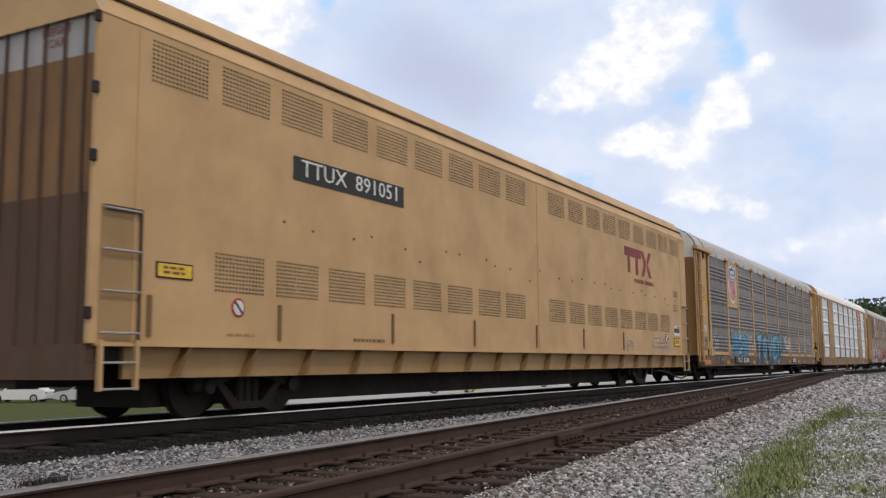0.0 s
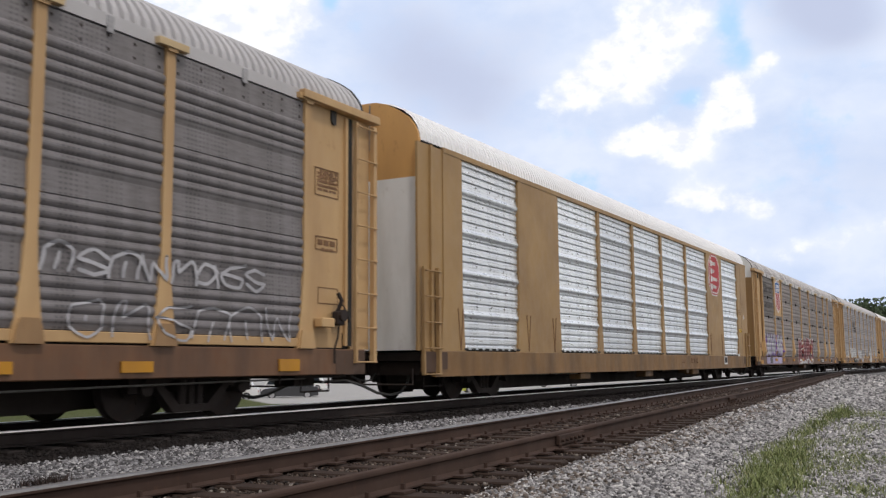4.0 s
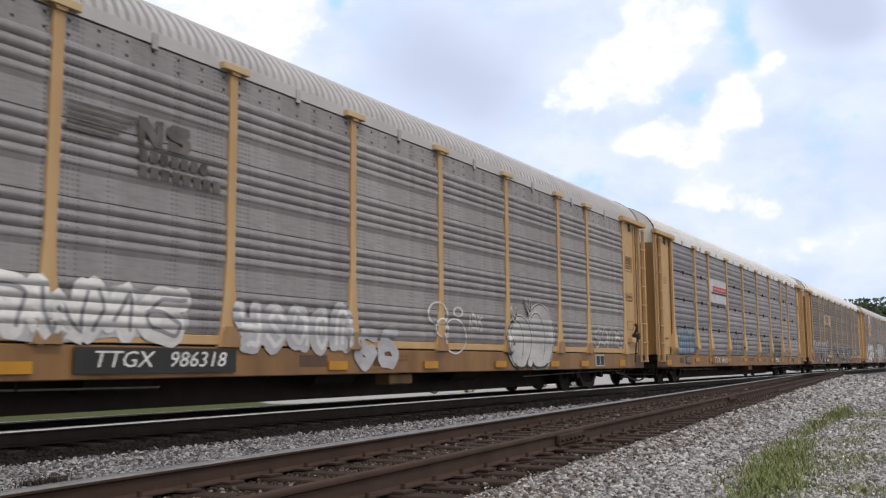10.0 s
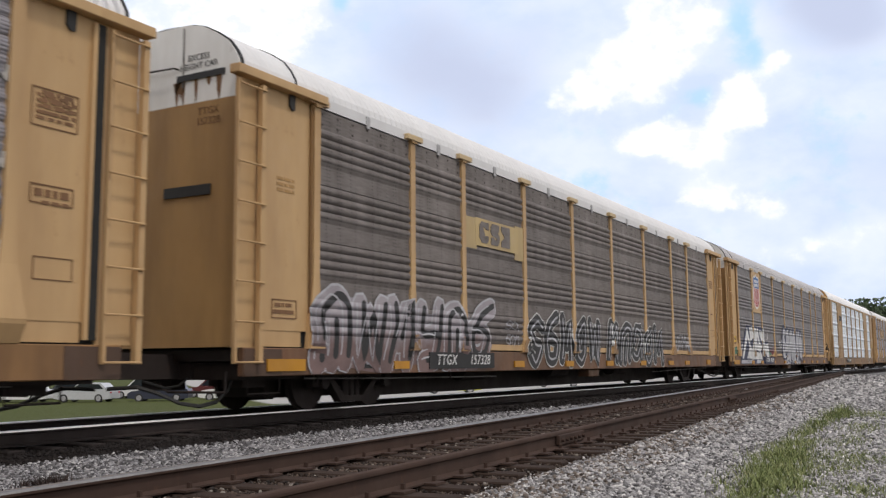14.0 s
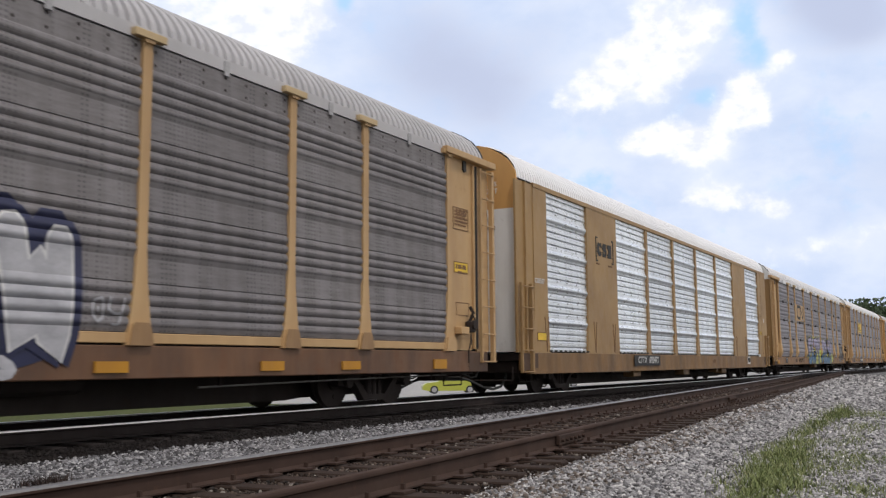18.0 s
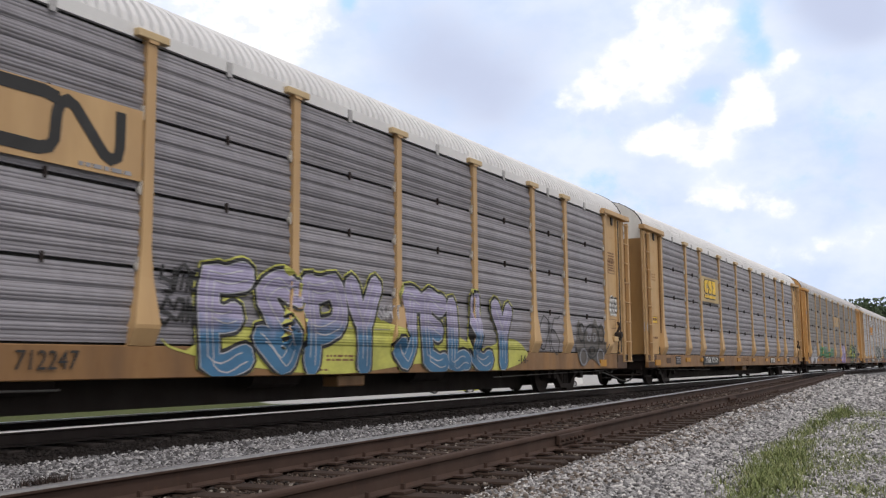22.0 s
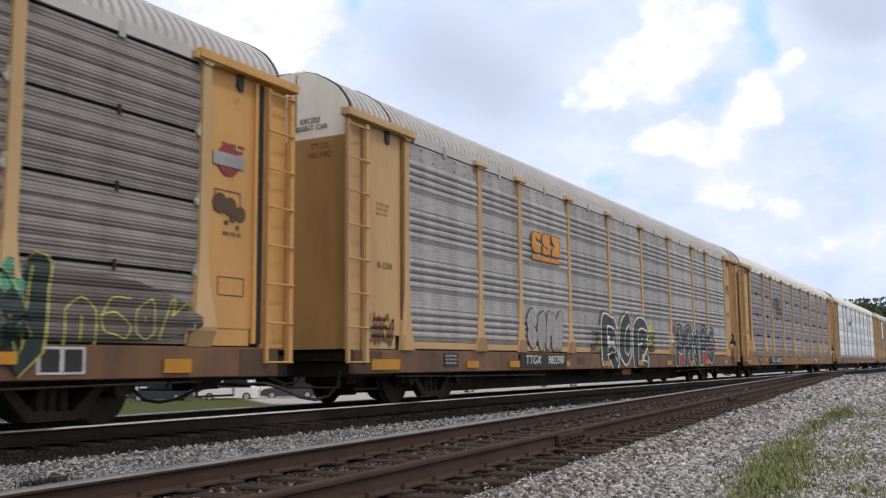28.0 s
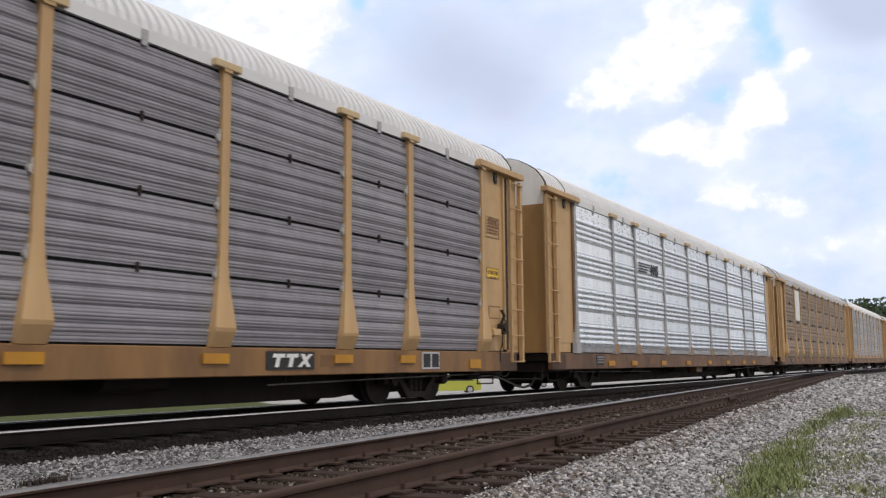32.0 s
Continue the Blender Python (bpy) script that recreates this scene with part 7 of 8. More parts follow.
add_tag(c, "ABOS", 16.15, 16.75, 1.35, 1.65, "g_white", 131, 0.03)
add_tag(c, "2816", 23.0, 25.2, 1.1, 1.6, "g_white", 126, 0.035)
for i, sign in enumerate("1796"):
    add_tag(c, sign, 0.8 + 0.12 * (i % 2), 1.3 + 0.08 * (i % 2), 2.85 - 0.25 * i, 3.1 - 0.22 * i, "g_brown", 127 + 7 * i, 0.028, y=-HALF + 0.006)
add_tag(c, "ACBK", 1.62, 2.0, 1.0, 1.22, "g_white", 129, 0.025, y=-HALF - 0.095)

# grey strips, red mark
c = cars[5]
add_plate(c, "emblem_panel", 7.97, 3.34, 2.5, 0.88, M["p_pale"], -HALF - 0.052, "white-painted band behind a red mark")
add_plate(c, "emblem_bar", 8.15, 3.42, 2.1, 0.2, M["p_red"], -HALF - 0.06, "faded red bar", thick=0.006)
for i in range(7):
    part("emblem_block", box(7.2 + 0.28 * i, 7.38 + 0.28 * i, -HALF - 0.066, -HALF - 0.061, 3.40, 3.45), M["p_pink"], c)
add_plate(c, "emblem_shadow", 8.05, 3.26, 2.3, 0.07, M["p_black"], -HALF - 0.06, thick=0.006)
add_number(c, "TTGX 604325", 7.9, 2.6, "p_brown")
add_cloud(c, 1.95, 4.4, 0.97, 1.85, "g_wash", 130, True, ragged=0.15, y=-HALF - 0.042)
add_spray(c, "919", 2.2, 4.3, 1.0, 1.8, (("g_blues", 0.12, 0, 0), ("g_grey", 0.08, 0.15, 0.05)), 131, 0.1, True, y=-HALF - 0.045)
add_tag(c, "3", 2.0, 2.4, 1.0, 1.7, "g_grey", 137, 0.035, True, y=-HALF - 0.052)
add_tag(c, "11 572", 9.7, 12.1, 1.02, 1.8, "g_black", 138, 0.035, True)
add_tag(c, "1764", 15.4, 17.5, 1.0, 1.78, "g_black", 132, 0.04, True)
add_cloud(c, 18.25, 18.95, 0.98, 1.45, "g_green", 134, True)
add_spray(c, "53613", 18.2, 20.4, 1.0, 1.75, (("g_black", 0.12, 0, 0), ("g_grey", 0.06, 0, 0)), 133, 0.1, True)
add_cloud(c, 19.9, 20.4, 0.98, 1.25, "g_green", 135, True)
add_tag(c, "26141", 23.0, 25.2, 1.0, 1.75, "g_pale", 136, 0.06, True)
add_sill_mark(c, 19.2)

# browned screens, pinkish and black-and-white pieces
c = cars[6]
M["faded_yellow"] = worn("faded_yellow_panel", (0.50, 0.37, 0.17), (0.30, 0.22, 0.13), amount=0.8, rusty=0.2, seed=26)
add_plate(c, "emblem_panel", 6.85, 3.28, 0.5, 0.62, M["faded_yellow"], -HALF - 0.038, "faded yellow paint")
add_plate(c, "emblem_panel", 8.05, 3.33, 2.0, 0.56, M["faded_yellow"], -HALF - 0.041, "faded yellow paint")
add_plate(c, "emblem_panel", 9.1, 3.28, 0.45, 0.74, M["faded_yellow"], -HALF - 0.038, "faded yellow paint")
add_blocks(c, 7.95, 3.34, 1.5, 0.44, M["brown"], y=-HALF - 0.05)
add_number(c, "TTGX   157328", 6.45, 2.6)
add_cloud(c, 1.95, 7.7, 0.57, 1.9, "g_pinkish", 140, ragged=0.4, y=-HALF - 0.036)
add_spray(c, "149716", 1.75, 7.65, 0.6, 1.9, (("g_pale", 0.47, 0, 0), ("g_pinkish", 0.41, 0, -0.01), ("g_black", 0.13, 0.10, 0.05), ("g_pale", 0.03, -0.1, 0.05)), 141, 0.25)
add_spray(c, "26934", 9.45, 14.0, 0.6, 1.82, (("g_white", 0.36, 0, 0), ("g_black", 0.31, 0, 0), ("g_pale", 0.05, 0.03, 0)), 142, 0.2)
add_spray(c, "51839", 14.5, 19.6, 0.62, 1.82, (("g_white", 0.36, 0, 0), ("g_black", 0.31, 0, 0), ("g_pale", 0.05, 0.03, 0)), 143, 0.2)
add_tag(c, "28", 8.35, 9.0, 1.4, 1.6, "g_pale", 144, 0.025)
add_tag(c, "615", 8.35, 9.0, 1.08, 1.3, "g_pale", 145, 0.025)
add_tag(c, "3194", 21.0, 22.5, 1.1, 1.6, "g_pale", 146, 0.05)
add_stencil_box(c, 1.15, 1.5, 0.55, 0.26, 2, 443)

# dull screens, white piece on dark blue
c = cars[7]
shield_panel(c)
add_shield(c, 5.56, 3.78, 1.28, 1.5)
add_number(c, "TTGX 995199", 7.85, 2.2, "g_navy")
add_cloud(c, 8.15, 9.1, 0.98, 1.45, "g_maroon", 158, ragged=0.8, y=-HALF - 0.036)
add_cloud(c, 7.9, 8.5, 0.98, 1.3, "g_teal", 159, ragged=0.8, y=-HALF - 0.0355)
piece = add_shape(c, "graffiti", [(1.95, 0.62), (1.95, 1.5), (2.3, 1.45), (3.25, 2.26), (3.73, 2.22), (4.28, 2.31), (4.57, 1.97), (4.85, 2.27), (5.38, 2.24), (6.76, 2.25), (6.87, 1.62), (7.77, 1.61), (7.93, 0.86), (7.2, 0.62)], M["g_navy"], -HALF - 0.0405, "sprayed graffiti, white shapes on dark blue")
for j, (ink, pts) in enumerate((
        ("white", [(2.2, 0.84), (3.28, 2.18), (3.79, 1.5), (4.26, 1.14), (4.01, 0.84)]), ("white", [(3.71, 2.16), (4.29, 2.22), (4.54, 1.93), (4.74, 2.19), (5.15, 2.14), (4.9, 1.77), (4.14, 1.66), (3.84, 1.55)]),
        ("white", [(4.87, 1.79), (5.42, 2.22), (5.81, 1.56), (6.32, 1.42), (5.9, 1.08), (5.18, 1.22), (4.66, 1.33)]), ("white", [(5.69, 2.11), (6.31, 2.07), (6.72, 2.16), (6.73, 1.67), (6.16, 1.64), (5.88, 1.84)]),
        ("white", [(4.1, 1.07), (4.41, 1.49), (4.66, 1.55), (4.82, 0.81), (4.07, 0.8)]), ("white", [(4.88, 1.15), (6.11, 1.07), (6.25, 0.81), (4.84, 0.81)]), ("white", [(6.68, 1.45), (7.71, 1.54), (7.84, 0.87), (6.88, 0.86), (6.35, 1.08)]),
        ("white", [(1.97, 0.96), (2.17, 1.48), (2.29, 1.42), (2.05, 0.88)]), ("navy", [(2.45, 0.84), (3.33, 1.71), (3.62, 1.31), (3.05, 0.84)]), ("navy", [(5.17, 1.48), (5.41, 1.78), (5.56, 1.5)]), ("navy", [(6.64, 1.06), (7.16, 1.05), (7.46, 0.81), (7.07, 0.81)]),
        ("pale", [(2.0, 0.64), (4.0, 0.64), (4.3, 0.78), (2.0, 0.78)]), ("pale", [(4.9, 0.64), (6.0, 0.64), (6.2, 0.78), (5.1, 0.78)]))):
    part("paint_field", add_prism(bmesh.new(), pts, -HALF - 0.0475 - 0.0012 * (j > 7), -HALF - 0.0435), M["g_" + ink], piece)
# paint over the posts inside the piece
for x, z1 in ((4.64, 2.05), (6.55, 2.2)):
    part("paint_field", add_prism(bmesh.new(), [(x - 0.19, 0.96), (x + 0.19, 0.96), (x + 0.15, 1.25), (x + 0.077, 1.75), (x + 0.075, z1), (x - 0.075, z1), (x - 0.077, 1.75), (x - 0.15, 1.25)], -HALF - 0.092, -HALF - 0.05), M["g_white"], piece)
add_tag(c, "EOS", 7.3, 7.75, 1.68, 1.98, "g_white", 153, 0.035)
add_cloud(c, 11.3, 16.9, 0.57, 2.1, "g_navy", 151, ragged=0.3, y=-HALF - 0.037)
add_spray(c, "615134", 11.3, 16.9, 0.72, 2.3, (("g_navy", 0.62, -0.12, 0.04), ("g_navy", 0.5, 0.05, 0.0), ("g_white", 0.38, 0, 0), ("g_pale", 0.31, 0, 0)), 152, 0.05)
add_tag(c, "214", 11.6, 16.4, 0.57, 0.82, "g_pale", 155, 0.12)
add_tag(c, "516", 10.3, 11.1, 1.35, 1.72, "g_white", 154, 0.04)
add_tag(c, "37", 17.2, 17.7, 1.2, 1.5, "g_pale", 156, 0.03)
add_cloud(c, 0.7, 1.6, 1.0, 1.35, "g_teal", 157, y=-HALF + 0.008)
add_stencil_box(c, 1.15, 1.62, 0.62, 0.24, 1, 444, "p_brown", "p_yellow")

# bare aluminium with a black mark
c = cars[8]
add_blocks(c, 5.6, 3.68, 1.15, 0.36, M["p_black"], y=-HALF - 0.03)
for x, d in ((4.92, 1), (6.28, -1)):
    part("emblem_bracket", add_prism(bmesh.new(), [(x, 4.0), (x + 0.14 * d, 4.0), (x + 0.14 * d, 3.96), (x + 0.05 * d, 3.96), (x + 0.05 * d, 3.39), (x + 0.14 * d, 3.39), (x + 0.14 * d, 3.35), (x, 3.35)], -HALF - 0.03, -HALF - 0.022), M["p_black"], c)
add_bars(c, 5.1, 3.28, 0.3, 0.08, 1, M["p_brown"], 81, -HALF - 0.03)
add_bars(c, 6.0, 3.28, 0.3, 0.08, 1, M["p_brown"], 82, -HALF - 0.03)
add_number(c, "CTTX 692471", 8.95, 2.45)
add_lettering(c, "C00587", 0.17, 1.22, 2.55, M["p_white"], 1.0, -HALF - 0.03)
add_plate(c, "warning_plate", 1.3, 1.3, 0.5, 0.2, M["p_brown"], -HALF - 0.03)
add_plate(c, "warning_plate", 1.3, 1.3, 0.46, 0.16, M["p_yellow"], -HALF - 0.036)
add_end_lettering(c, "EXCESS\nHEIGHT\nCAR", 0.16, -0.75, 4.5, M["p_white"], 0.135)
add_end_lettering(c, "CTTX\n692471", 0.16, -0.75, 3.75, M["p_black"], 0.135)

# grey strips with the word piece in violet and blue
c = cars[9]
add_plate(c, "emblem_panel", 7.99, 3.32, 2.6, 0.86, M["yellow"], -HALF - 0.052, "tan panel behind a black mark")
def bent_bar(pts, wide):
    """A flat bar bent along a line in x and z."""
    bm, rows = bmesh.new(), []
    pts = [Vector(p) for p in pts]
    for q, p in enumerate(pts):
        d = (pts[min(q + 1, len(pts) - 1)] - pts[max(q - 1, 0)]).normalized()
        rows.append([bm.verts.new((p.x - d.y * wide * e, -HALF - 0.058, p.y + d.x * wide * e)) for e in (0.5, -0.5)])
    for a, b in zip(rows, rows[1:]):
        bm.faces.new((a[0], b[0], b[1], a[1]))
    return bm
part("emblem_bar", bent_bar([(8.08, 3.62), (7.9, 3.66), (7.3, 3.66), (7.12, 3.6), (7.08, 3.5), (7.08, 3.2), (7.12, 3.1), (7.3, 3.04), (7.85, 3.03), (7.98, 3.07), (8.04, 3.16), (8.06, 3.45), (8.1, 3.58), (8.2, 3.63), (8.3, 3.58), (8.72, 3.12), (8.82, 3.07), (8.92, 3.12), (8.95, 3.25), (8.95, 3.66)], 0.15), M["p_black"], c, "black bent bar of the emblem")
add_bars(c, 8.75, 2.95, 0.75, 0.09, 1, M["p_grey"], 91, -HALF - 0.058)
add_lettering(c, "CNA 712247", 0.3, 7.7, 0.76, M["p_black"], 0.9, -HALF - 0.052, slant=0.1)
add_cloud(c, 9.7, 20.4, 0.56, 1.55, "g_lime", 160, True, ragged=0.55, y=-HALF - 0.037)
WORD = (("g_lime", 0.53, 0, 0.01), ("g_black", 0.50, 0, 0), ("g_pale", 0.40, 0, 0), ("g_fade", 0.365, 0, 0), ("g_pale", 0.02, -0.05, 0.07), ("g_pale", 0.02, 0.06, -0.05))
add_spray(c, "ESPY", 10.35, 14.6, 0.56, 2.08, WORD, 162, 0.0, True, jitter=0.02)
add_spray(c, "JELLY", 14.95, 19.6, 0.56, 2.02, WORD, 163, 0.0, True, jitter=0.02)
add_tag(c, "SWAT", 14.45, 15.05, 1.45, 1.68, "g_pale", 165, 0.03, True, y=-HALF - 0.058)
add_tag(c, "716", 9.65, 10.4, 1.6, 1.95, "g_black", 166, 0.05, True)
add_tag(c, "2841", 9.65, 10.5, 1.2, 1.55, "g_black", 167, 0.05, True)
add_tag(c, "86", 21.0, 22.3, 1.0, 1.9, "g_black", 164, 0.035, True)
add_cloud(c, 23.25, 25.35, 0.62, 1.9, "g_buff", 168, True, ragged=0.5)
for j, (x, z, rx, rz) in enumerate(((24.3, 1.25, 0.55, 0.42), (23.6, 1.45, 0.2, 0.22), (25.0, 1.45, 0.2, 0.22), (24.1, 1.35, 0.12, 0.1), (24.5, 1.35, 0.12, 0.1), (23.7, 0.85, 0.25, 0.2), (24.9, 0.85, 0.25, 0.2), (24.3, 1.02, 0.2, 0.1))):
    add_round(c, x, z, rx + 0.02, rz + 0.02, "g_black" if j in (0, 1, 2, 7) else "g_grey", -HALF - 0.05 - 0.001 * j, True, 0.05)
add_lettering(c, "-14-", 0.26, 20.1, 0.78, M["p_black"], 1.2, -HALF - 0.06)
add_cloud(c, 25.85, 26.5, 1.95, 2.55, "g_white", 169, y=-HALF + 0.008)
add_tag(c, "36", 25.95, 26.45, 2.05, 2.5, "g_black", 170, 0.035, y=-HALF + 0.004)
add_stencil_box(c, 26.1, 3.3, 0.5, 0.36, 4, 445)

# clean grey strips, yellow mark
c = cars[10]
add_plate(c, "emblem_panel", 7.85, 3.33, 2.6, 0.9, M["faded_yellow"], -HALF - 0.052, "faded yellow panel behind a yellow mark")
add_blocks(c, 7.9, 3.44, 1.72, 0.50, M["p_black"], y=-HALF - 0.058, underline=True, fat=0.10)
add_blocks(c, 7.9, 3.44, 1.68, 0.48, M["p_yellow"], y=-HALF - 0.066, underline=True)
add_number(c, "TTGX 975111", 7.6, 2.2)
add_sill_mark(c, 19.3)
add_stencil_box(c, 1.15, 2.0, 0.5, 0.2, 1, 446, "p_brown", "p_yellow")
part("paint_disc", add_disc(bmesh.new(), 0.25, -HALF + 0.012, 1.75, 0.18, 0.012, 18), M["g_pale"], c, "pale sprayed disc")

# orange ends, dark screens, green piece
c = cars[11]
add_blocks(c, 13.66, 3.35, 2.0, 0.66, M["pale_post"], y=-HALF - 0.05, shapes="cut slant cut")
add_cloud(c, 1.9, 4.5, 0.57, 1.7, "g_pale", 170, True, ragged=0.5)
add_tag(c, "71526", 1.95, 4.3, 1.0, 1.65, "g_grey", 171, 0.05, True)
add_cloud(c, 5.2, 11.5, 0.9, 1.7, "g_green", 172, True, ragged=0.6, y=-HALF - 0.035)
add_tag(c, "2841 715", 5.4, 11.3, 1.0, 1.55, "g_teal", 178, 0.07, True)
add_cloud(c, 15.2, 17.7, 0.57, 1.85, "g_purple", 173, True, ragged=0.4, y=-HALF - 0.037)
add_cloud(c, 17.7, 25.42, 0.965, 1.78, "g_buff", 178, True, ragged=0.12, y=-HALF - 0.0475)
add_spray(c, "35", 15.3, 17.5, 0.62, 1.8, (("g_purple", 0.4, 0, 0), ("g_lilac", 0.28, 0, 0)), 179, 0.1, True)
add_tag(c, "60436", 18.0, 20.4, 1.0, 1.55, "g_lime", 174, 0.04, True, y=-HALF - 0.056)
add_cloud(c, 19.9, 20.8, 0.98, 1.7, "g_lime", 177, True, ragged=0.6, y=-HALF - 0.052)
add_cloud(c, 20.45, 23.1, 0.9, 1.88, "g_teal", 176, True, ragged=0.1, y=-HALF - 0.0535)
add_spray(c, "LEN", 20.35, 23.1, 0.58, 1.85, (("g_lime", 0.37, 0.015, 0.0), ("g_dark", 0.34, 0, 0), ("g_lime", 0.018, -0.07, 0.03)), 175, 0.35, True, y=-HALF - 0.058)
add_tag(c, "1635", 23.4, 25.3, 1.0, 1.5, "g_lime", 176, 0.02, True, y=-HALF - 0.056)
for x, z in ((26.0, 3.45), (1.2, 3.5)):
    part("emblem", add_disc(bmesh.new(), x, -HALF + 0.008, z, 0.22, 0.01, 20), M["p_maroon"], c, "round emblem with a grey band")
    part("emblem_band", box(x - 0.30, x + 0.30, -HALF - 0.004, -HALF + 0.003, z - 0.09, z + 0.09), M["p_grey"], c)
add_stencil_box(c, 26.0, 2.88, 0.5, 0.3, 0, 447)
for x, z, r in ((25.85, 2.85, 0.14), (26.05, 2.82, 0.13), (26.25, 2.74, 0.11), (25.98, 2.6, 0.035), (26.2, 2.55, 0.03), (26.1, 2.66, 0.05)):
    part("paint_blot", add_disc(bmesh.new(), x, -HALF + 0.008 - 0.002 * r, z, r, 0.008, 14), M["rust"], c, "dark brown blot of paint")
for i, (sign, z) in enumerate((("162", 2.35), ("30", 2.05), ("B5", 1.8), ("L", 1.45))):
    add_tag(c, sign, 0.8, 1.5, z, z + 0.26, "g_black", 480 + i, 0.03, y=-HALF + 0.006)
add_end_lettering(c, "TTGX\n983902", 0.16, -0.9, 4.1, M["p_brown"], 0.135)
part("rust_stain", add_prism(bmesh.new(), [(0.3, 0.0), (0.9, 0.1), (1.0, 0.5), (0.8, 0.62), (0.1, 0.55), (0.0, 0.3), (0.25, 0.25)], 0, 0.01), M["rust"], c, "dark rust on the end door").matrix_basis = pose(0.135, -0.3, 2.35, 0, 0, -90)

# light screens, black, white and red pieces
c = cars[12]
add_blocks(c, 8.0, 3.42, 1.72, 0.48, M["p_brown"], y=-HALF - 0.048, underline=True, fat=0.08)
add_blocks(c, 8.0, 3.42, 1.68, 0.46, M["p_orange"], y=-HALF - 0.056, underline=True)
add_number(c, "TTGX  983390", 7.7, 2.6)
add_spray(c, "2353", 6.85, 8.9, 1.02, 1.9, (("g_black", 0.30, 0, 0), ("light", 0.25, 0, 0)), 181, 0.05)
add_cloud(c, 10.9, 16.1, 0.75, 2.1, "g_lime", 182, ragged=0.9, y=-HALF - 0.036)
add_spray(c, "ROE", 11.55, 15.4, 0.56, 2.0, (("g_black", 0.72, 0, 0), ("g_white", 0.66, 0, 0), ("g_dark", 0.52, 0, 0), ("g_white", 0.05, 0.16, -0.03)), 183, 0.0)
add_cloud(c, 18.1, 23.7, 0.62, 2.1, "g_red", 186, ragged=0.5, y=-HALF - 0.036)
add_spray(c, "PROPS", 18.35, 23.4, 0.58, 1.98, (("g_black", 0.52, 0, 0), ("g_white", 0.47, 0, 0), ("g_dark", 0.38, 0, 0), ("g_white", 0.022, -0.08, 0.06)), 187, 0.05)
for x, z, r in ((18.75, 1.7, 0.09), (18.95, 1.1, 0.07), (19.75, 1.55, 0.08), (19.95, 1.05, 0.1), (20.7, 1.75, 0.07), (21.2, 1.2, 0.09), (21.75, 1.6, 0.08), (22.5, 1.7, 0.09), (22.9, 1.2, 0.07)):
    add_round(c, x, z, r, r * 0.8, "g_sky", y=-HALF - 0.0655)
add_tag(c, "TOP", 10.75, 11.5, 1.25, 1.5, "g_black", 188, 0.04)
add_tag(c, "NOTCH", 10.7, 11.6, 0.98, 1.22, "g_black", 189, 0.04)
add_tag(c, "POE", 15.45, 16.2, 1.3, 1.6, "g_black", 190, 0.045)
add_tag(c, "416", 15.45, 16.1, 1.0, 1.25, "g_black", 193, 0.045)
add_tag(c, "9135", 9.95, 11.0, 1.6, 1.95, "g_pale", 184, 0.03)
add_tag(c, "5142", 17.5, 18.2, 1.3, 1.6, "g_white", 194, 0.025)
add_tag(c, "-TOPC-", 23.45, 24.25, 1.72, 1.95, "g_white", 195, 0.028)
add_tag(c, "FREE", 23.5, 23.9, 1.45, 1.6, "g_white", 196, 0.022)
add_tag(c, "13UI", 23.5, 23.95, 1.24, 1.38, "g_white", 197, 0.022)
for x, z in ((23.3, 1.88), (23.35, 1.3), (18.2, 1.75), (18.15, 1.2)):
    add_round(c, x, z, 0.24, 0.11, "g_red", y=-HALF - 0.0375)
for i, (sign, z) in enumerate((("5", 4.15), ("M", 3.85), ("11", 3.5))):
    add_tag(c, sign, 25.85, 26.1, z, z + 0.24, "g_brown", 198 + i, 0.025, y=-HALF + 0.006)
add_lettering(c, "B-1204", 0.16, 1.2, 2.35, M["p_brown"], 1.0, -HALF + 0.012)
add_tag(c, "7163", 0.7, 1.5, 1.05, 1.5, "g_brown", 185, 0.06, y=-HALF + 0.006)

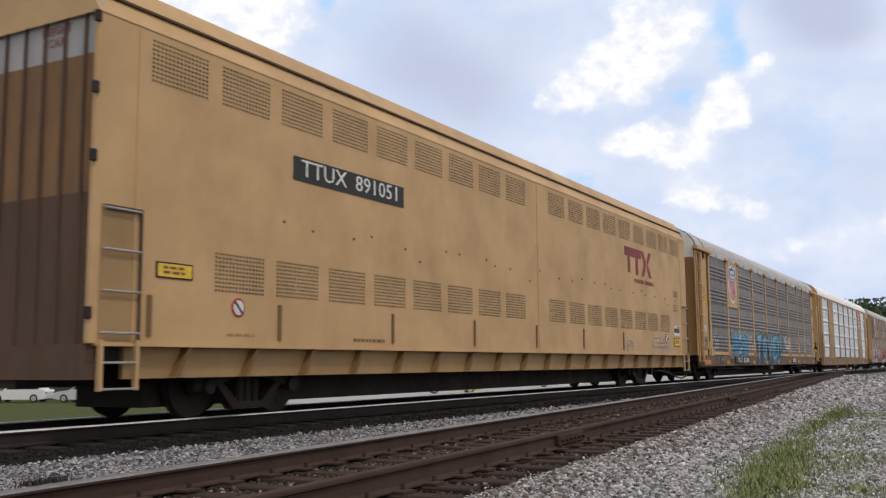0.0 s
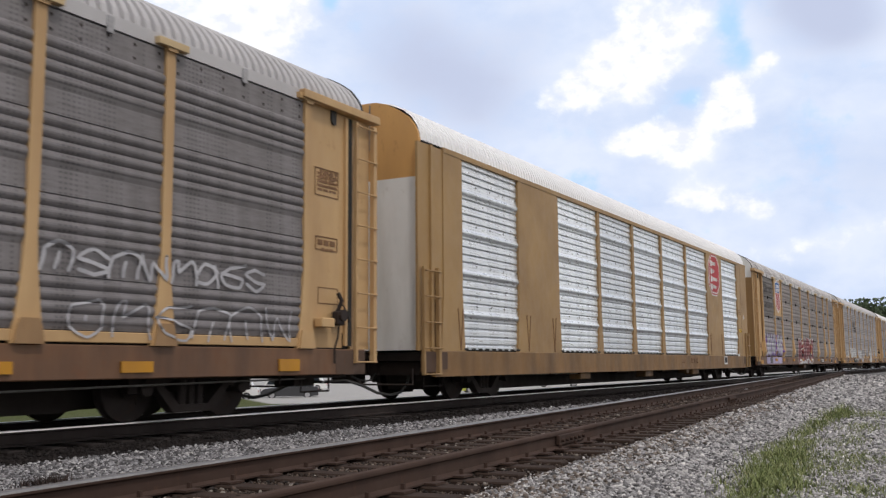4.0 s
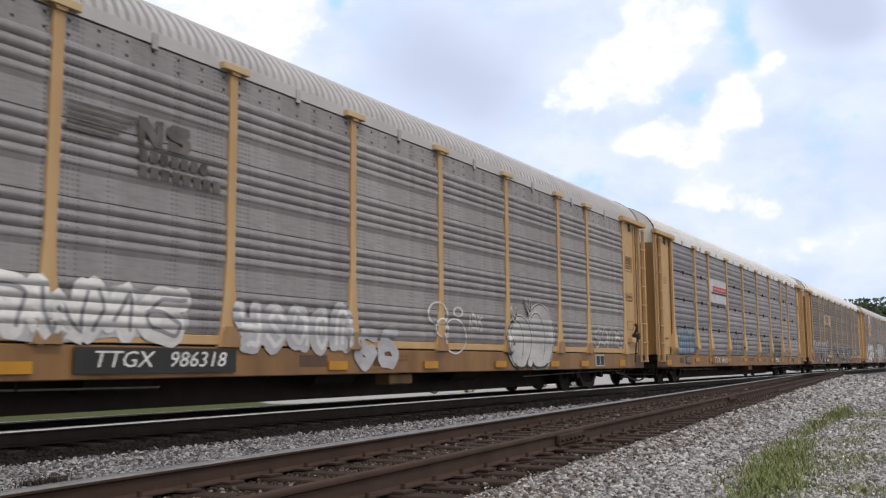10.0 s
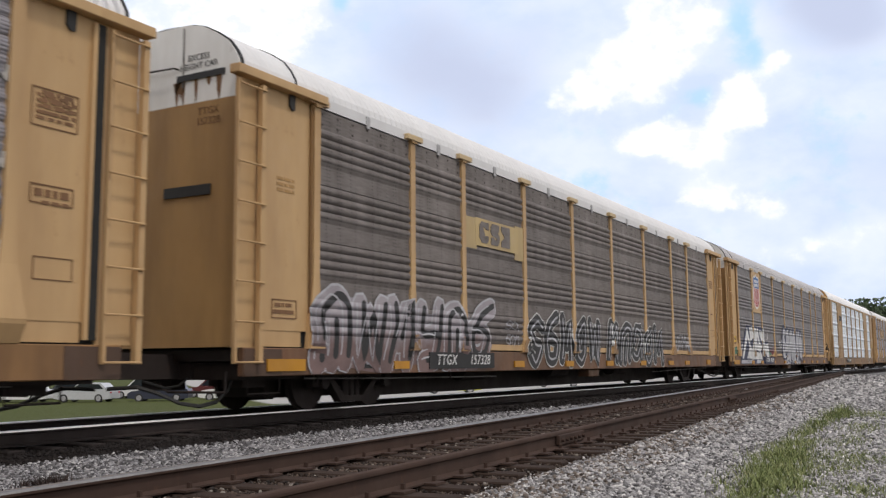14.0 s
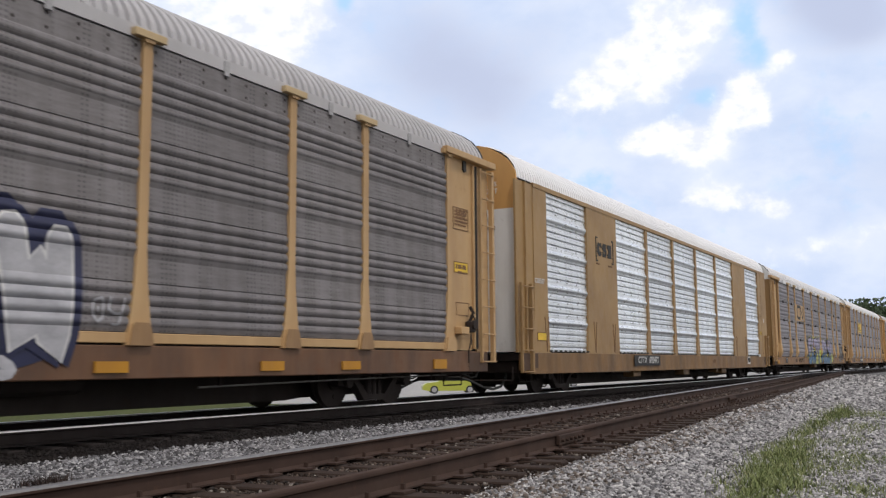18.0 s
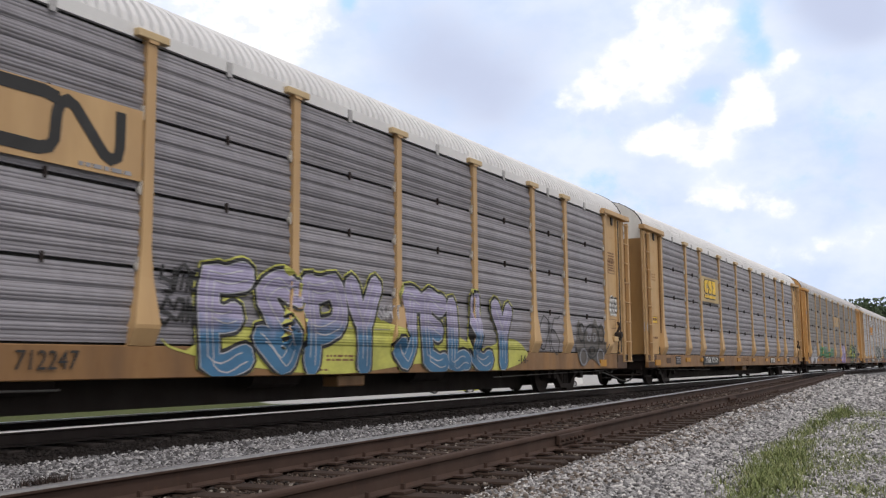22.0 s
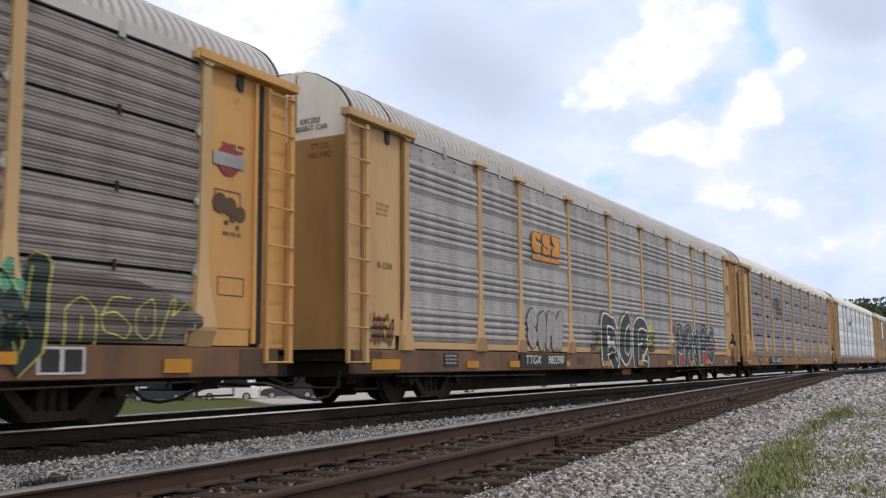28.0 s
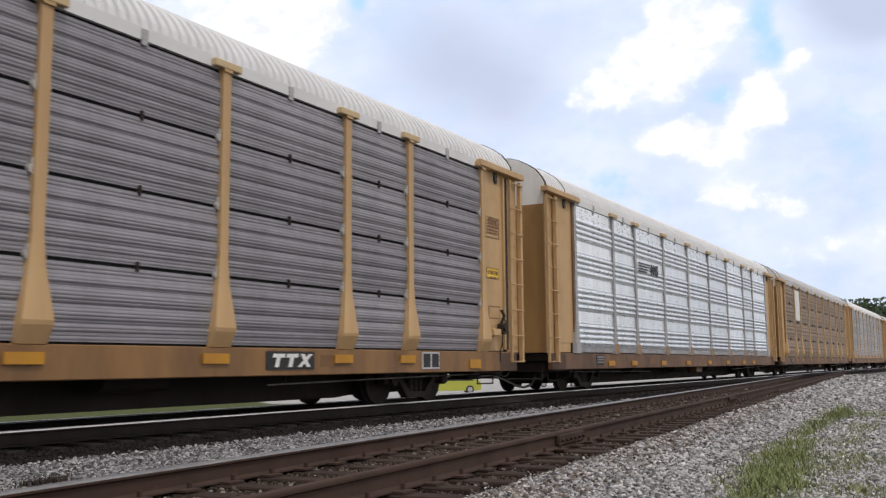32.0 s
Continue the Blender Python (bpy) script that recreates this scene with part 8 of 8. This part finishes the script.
# grey strips, dark stripes
c = cars[13]
for i in range(6):
    part("emblem_stripe", box(6.75, 7.85 - 0.06 * i, -HALF - 0.054, -HALF - 0.048, 3.6 - 0.06 * i, 3.622 - 0.06 * i), M["ghost"], c)
add_blocks(c, 8.25, 3.52, 0.95, 0.32, M["ghost"], shapes="slant step", y=-HALF - 0.054)
for z, k, w in ((3.25, 7, 1.2), (3.06, 8, 1.4)):
    for j in range(k):
        part("emblem_block", box(7.75 + w * j / k, 7.75 + w * (j + 0.74) / k, -HALF - 0.054, -HALF - 0.048, z - 0.07, z + 0.07), M["ghost"], c)
add_number(c, "TTGX  962215", 6.85, 2.75)
add_sill_mark(c, 19.4)
add_lettering(c, "NS 26518", 0.16, 1.2, 1.95, M["p_brown"], 1.0, -HALF + 0.012)
add_plate(c, "yellow_plate", 1.2, 1.78, 0.6, 0.12, M["p_yellow"], -HALF + 0.012, thick=0.006)
c = cars[14]
for i in range(4):
    part("emblem_stripe", box(6.8, 7.9 - 0.1 * i, -HALF - 0.05, -HALF - 0.044, 3.6 - 0.08 * i, 3.635 - 0.08 * i), M["p_black"], c)
add_blocks(c, 8.4, 3.5, 0.8, 0.32, M["p_black"], shapes="slant step")
add_plate(cars[15], "emblem_panel", 5.6, 3.7, 1.3, 1.6, M["p_white"], -HALF - 0.05, "white sign")


def motions():
    for k, car in enumerate(cars):
        walk(car, [(t, pose(start_x(k, t), MAIN_Y, 0)) for t, _ in RUN])
    # the wheels roll without slipping; alike wheelsets share one set of keys
    first = {}
    for ws, i in WHEELSETS:
        if i not in first:
            rows = []
            for f in range(0, 961):
                t = f / 30
                d = math.degrees(gone(t) / 0.42)
                rows.append((t, pose(ws.location.x, 0, 0.42, 0, -(d % 360), 0)))
            walk(ws, rows)
            first[i] = ws
        else:
            ws.rotation_mode = "QUATERNION"
            ws.animation_data_create()
            ws.animation_data.action = first[i].animation_data.action
            ws.animation_data.action_slot = first[i].animation_data.action_slot
    # the clouds drift
    walk(sky, [(0.0, pose(0, 0, 0, 0, 0, 0.0)), (16.0, pose(0, 0, 0, 0, 0, -1.0)), (32.0, pose(0, 0, 0, 0, 0, -2.0))])


motions()
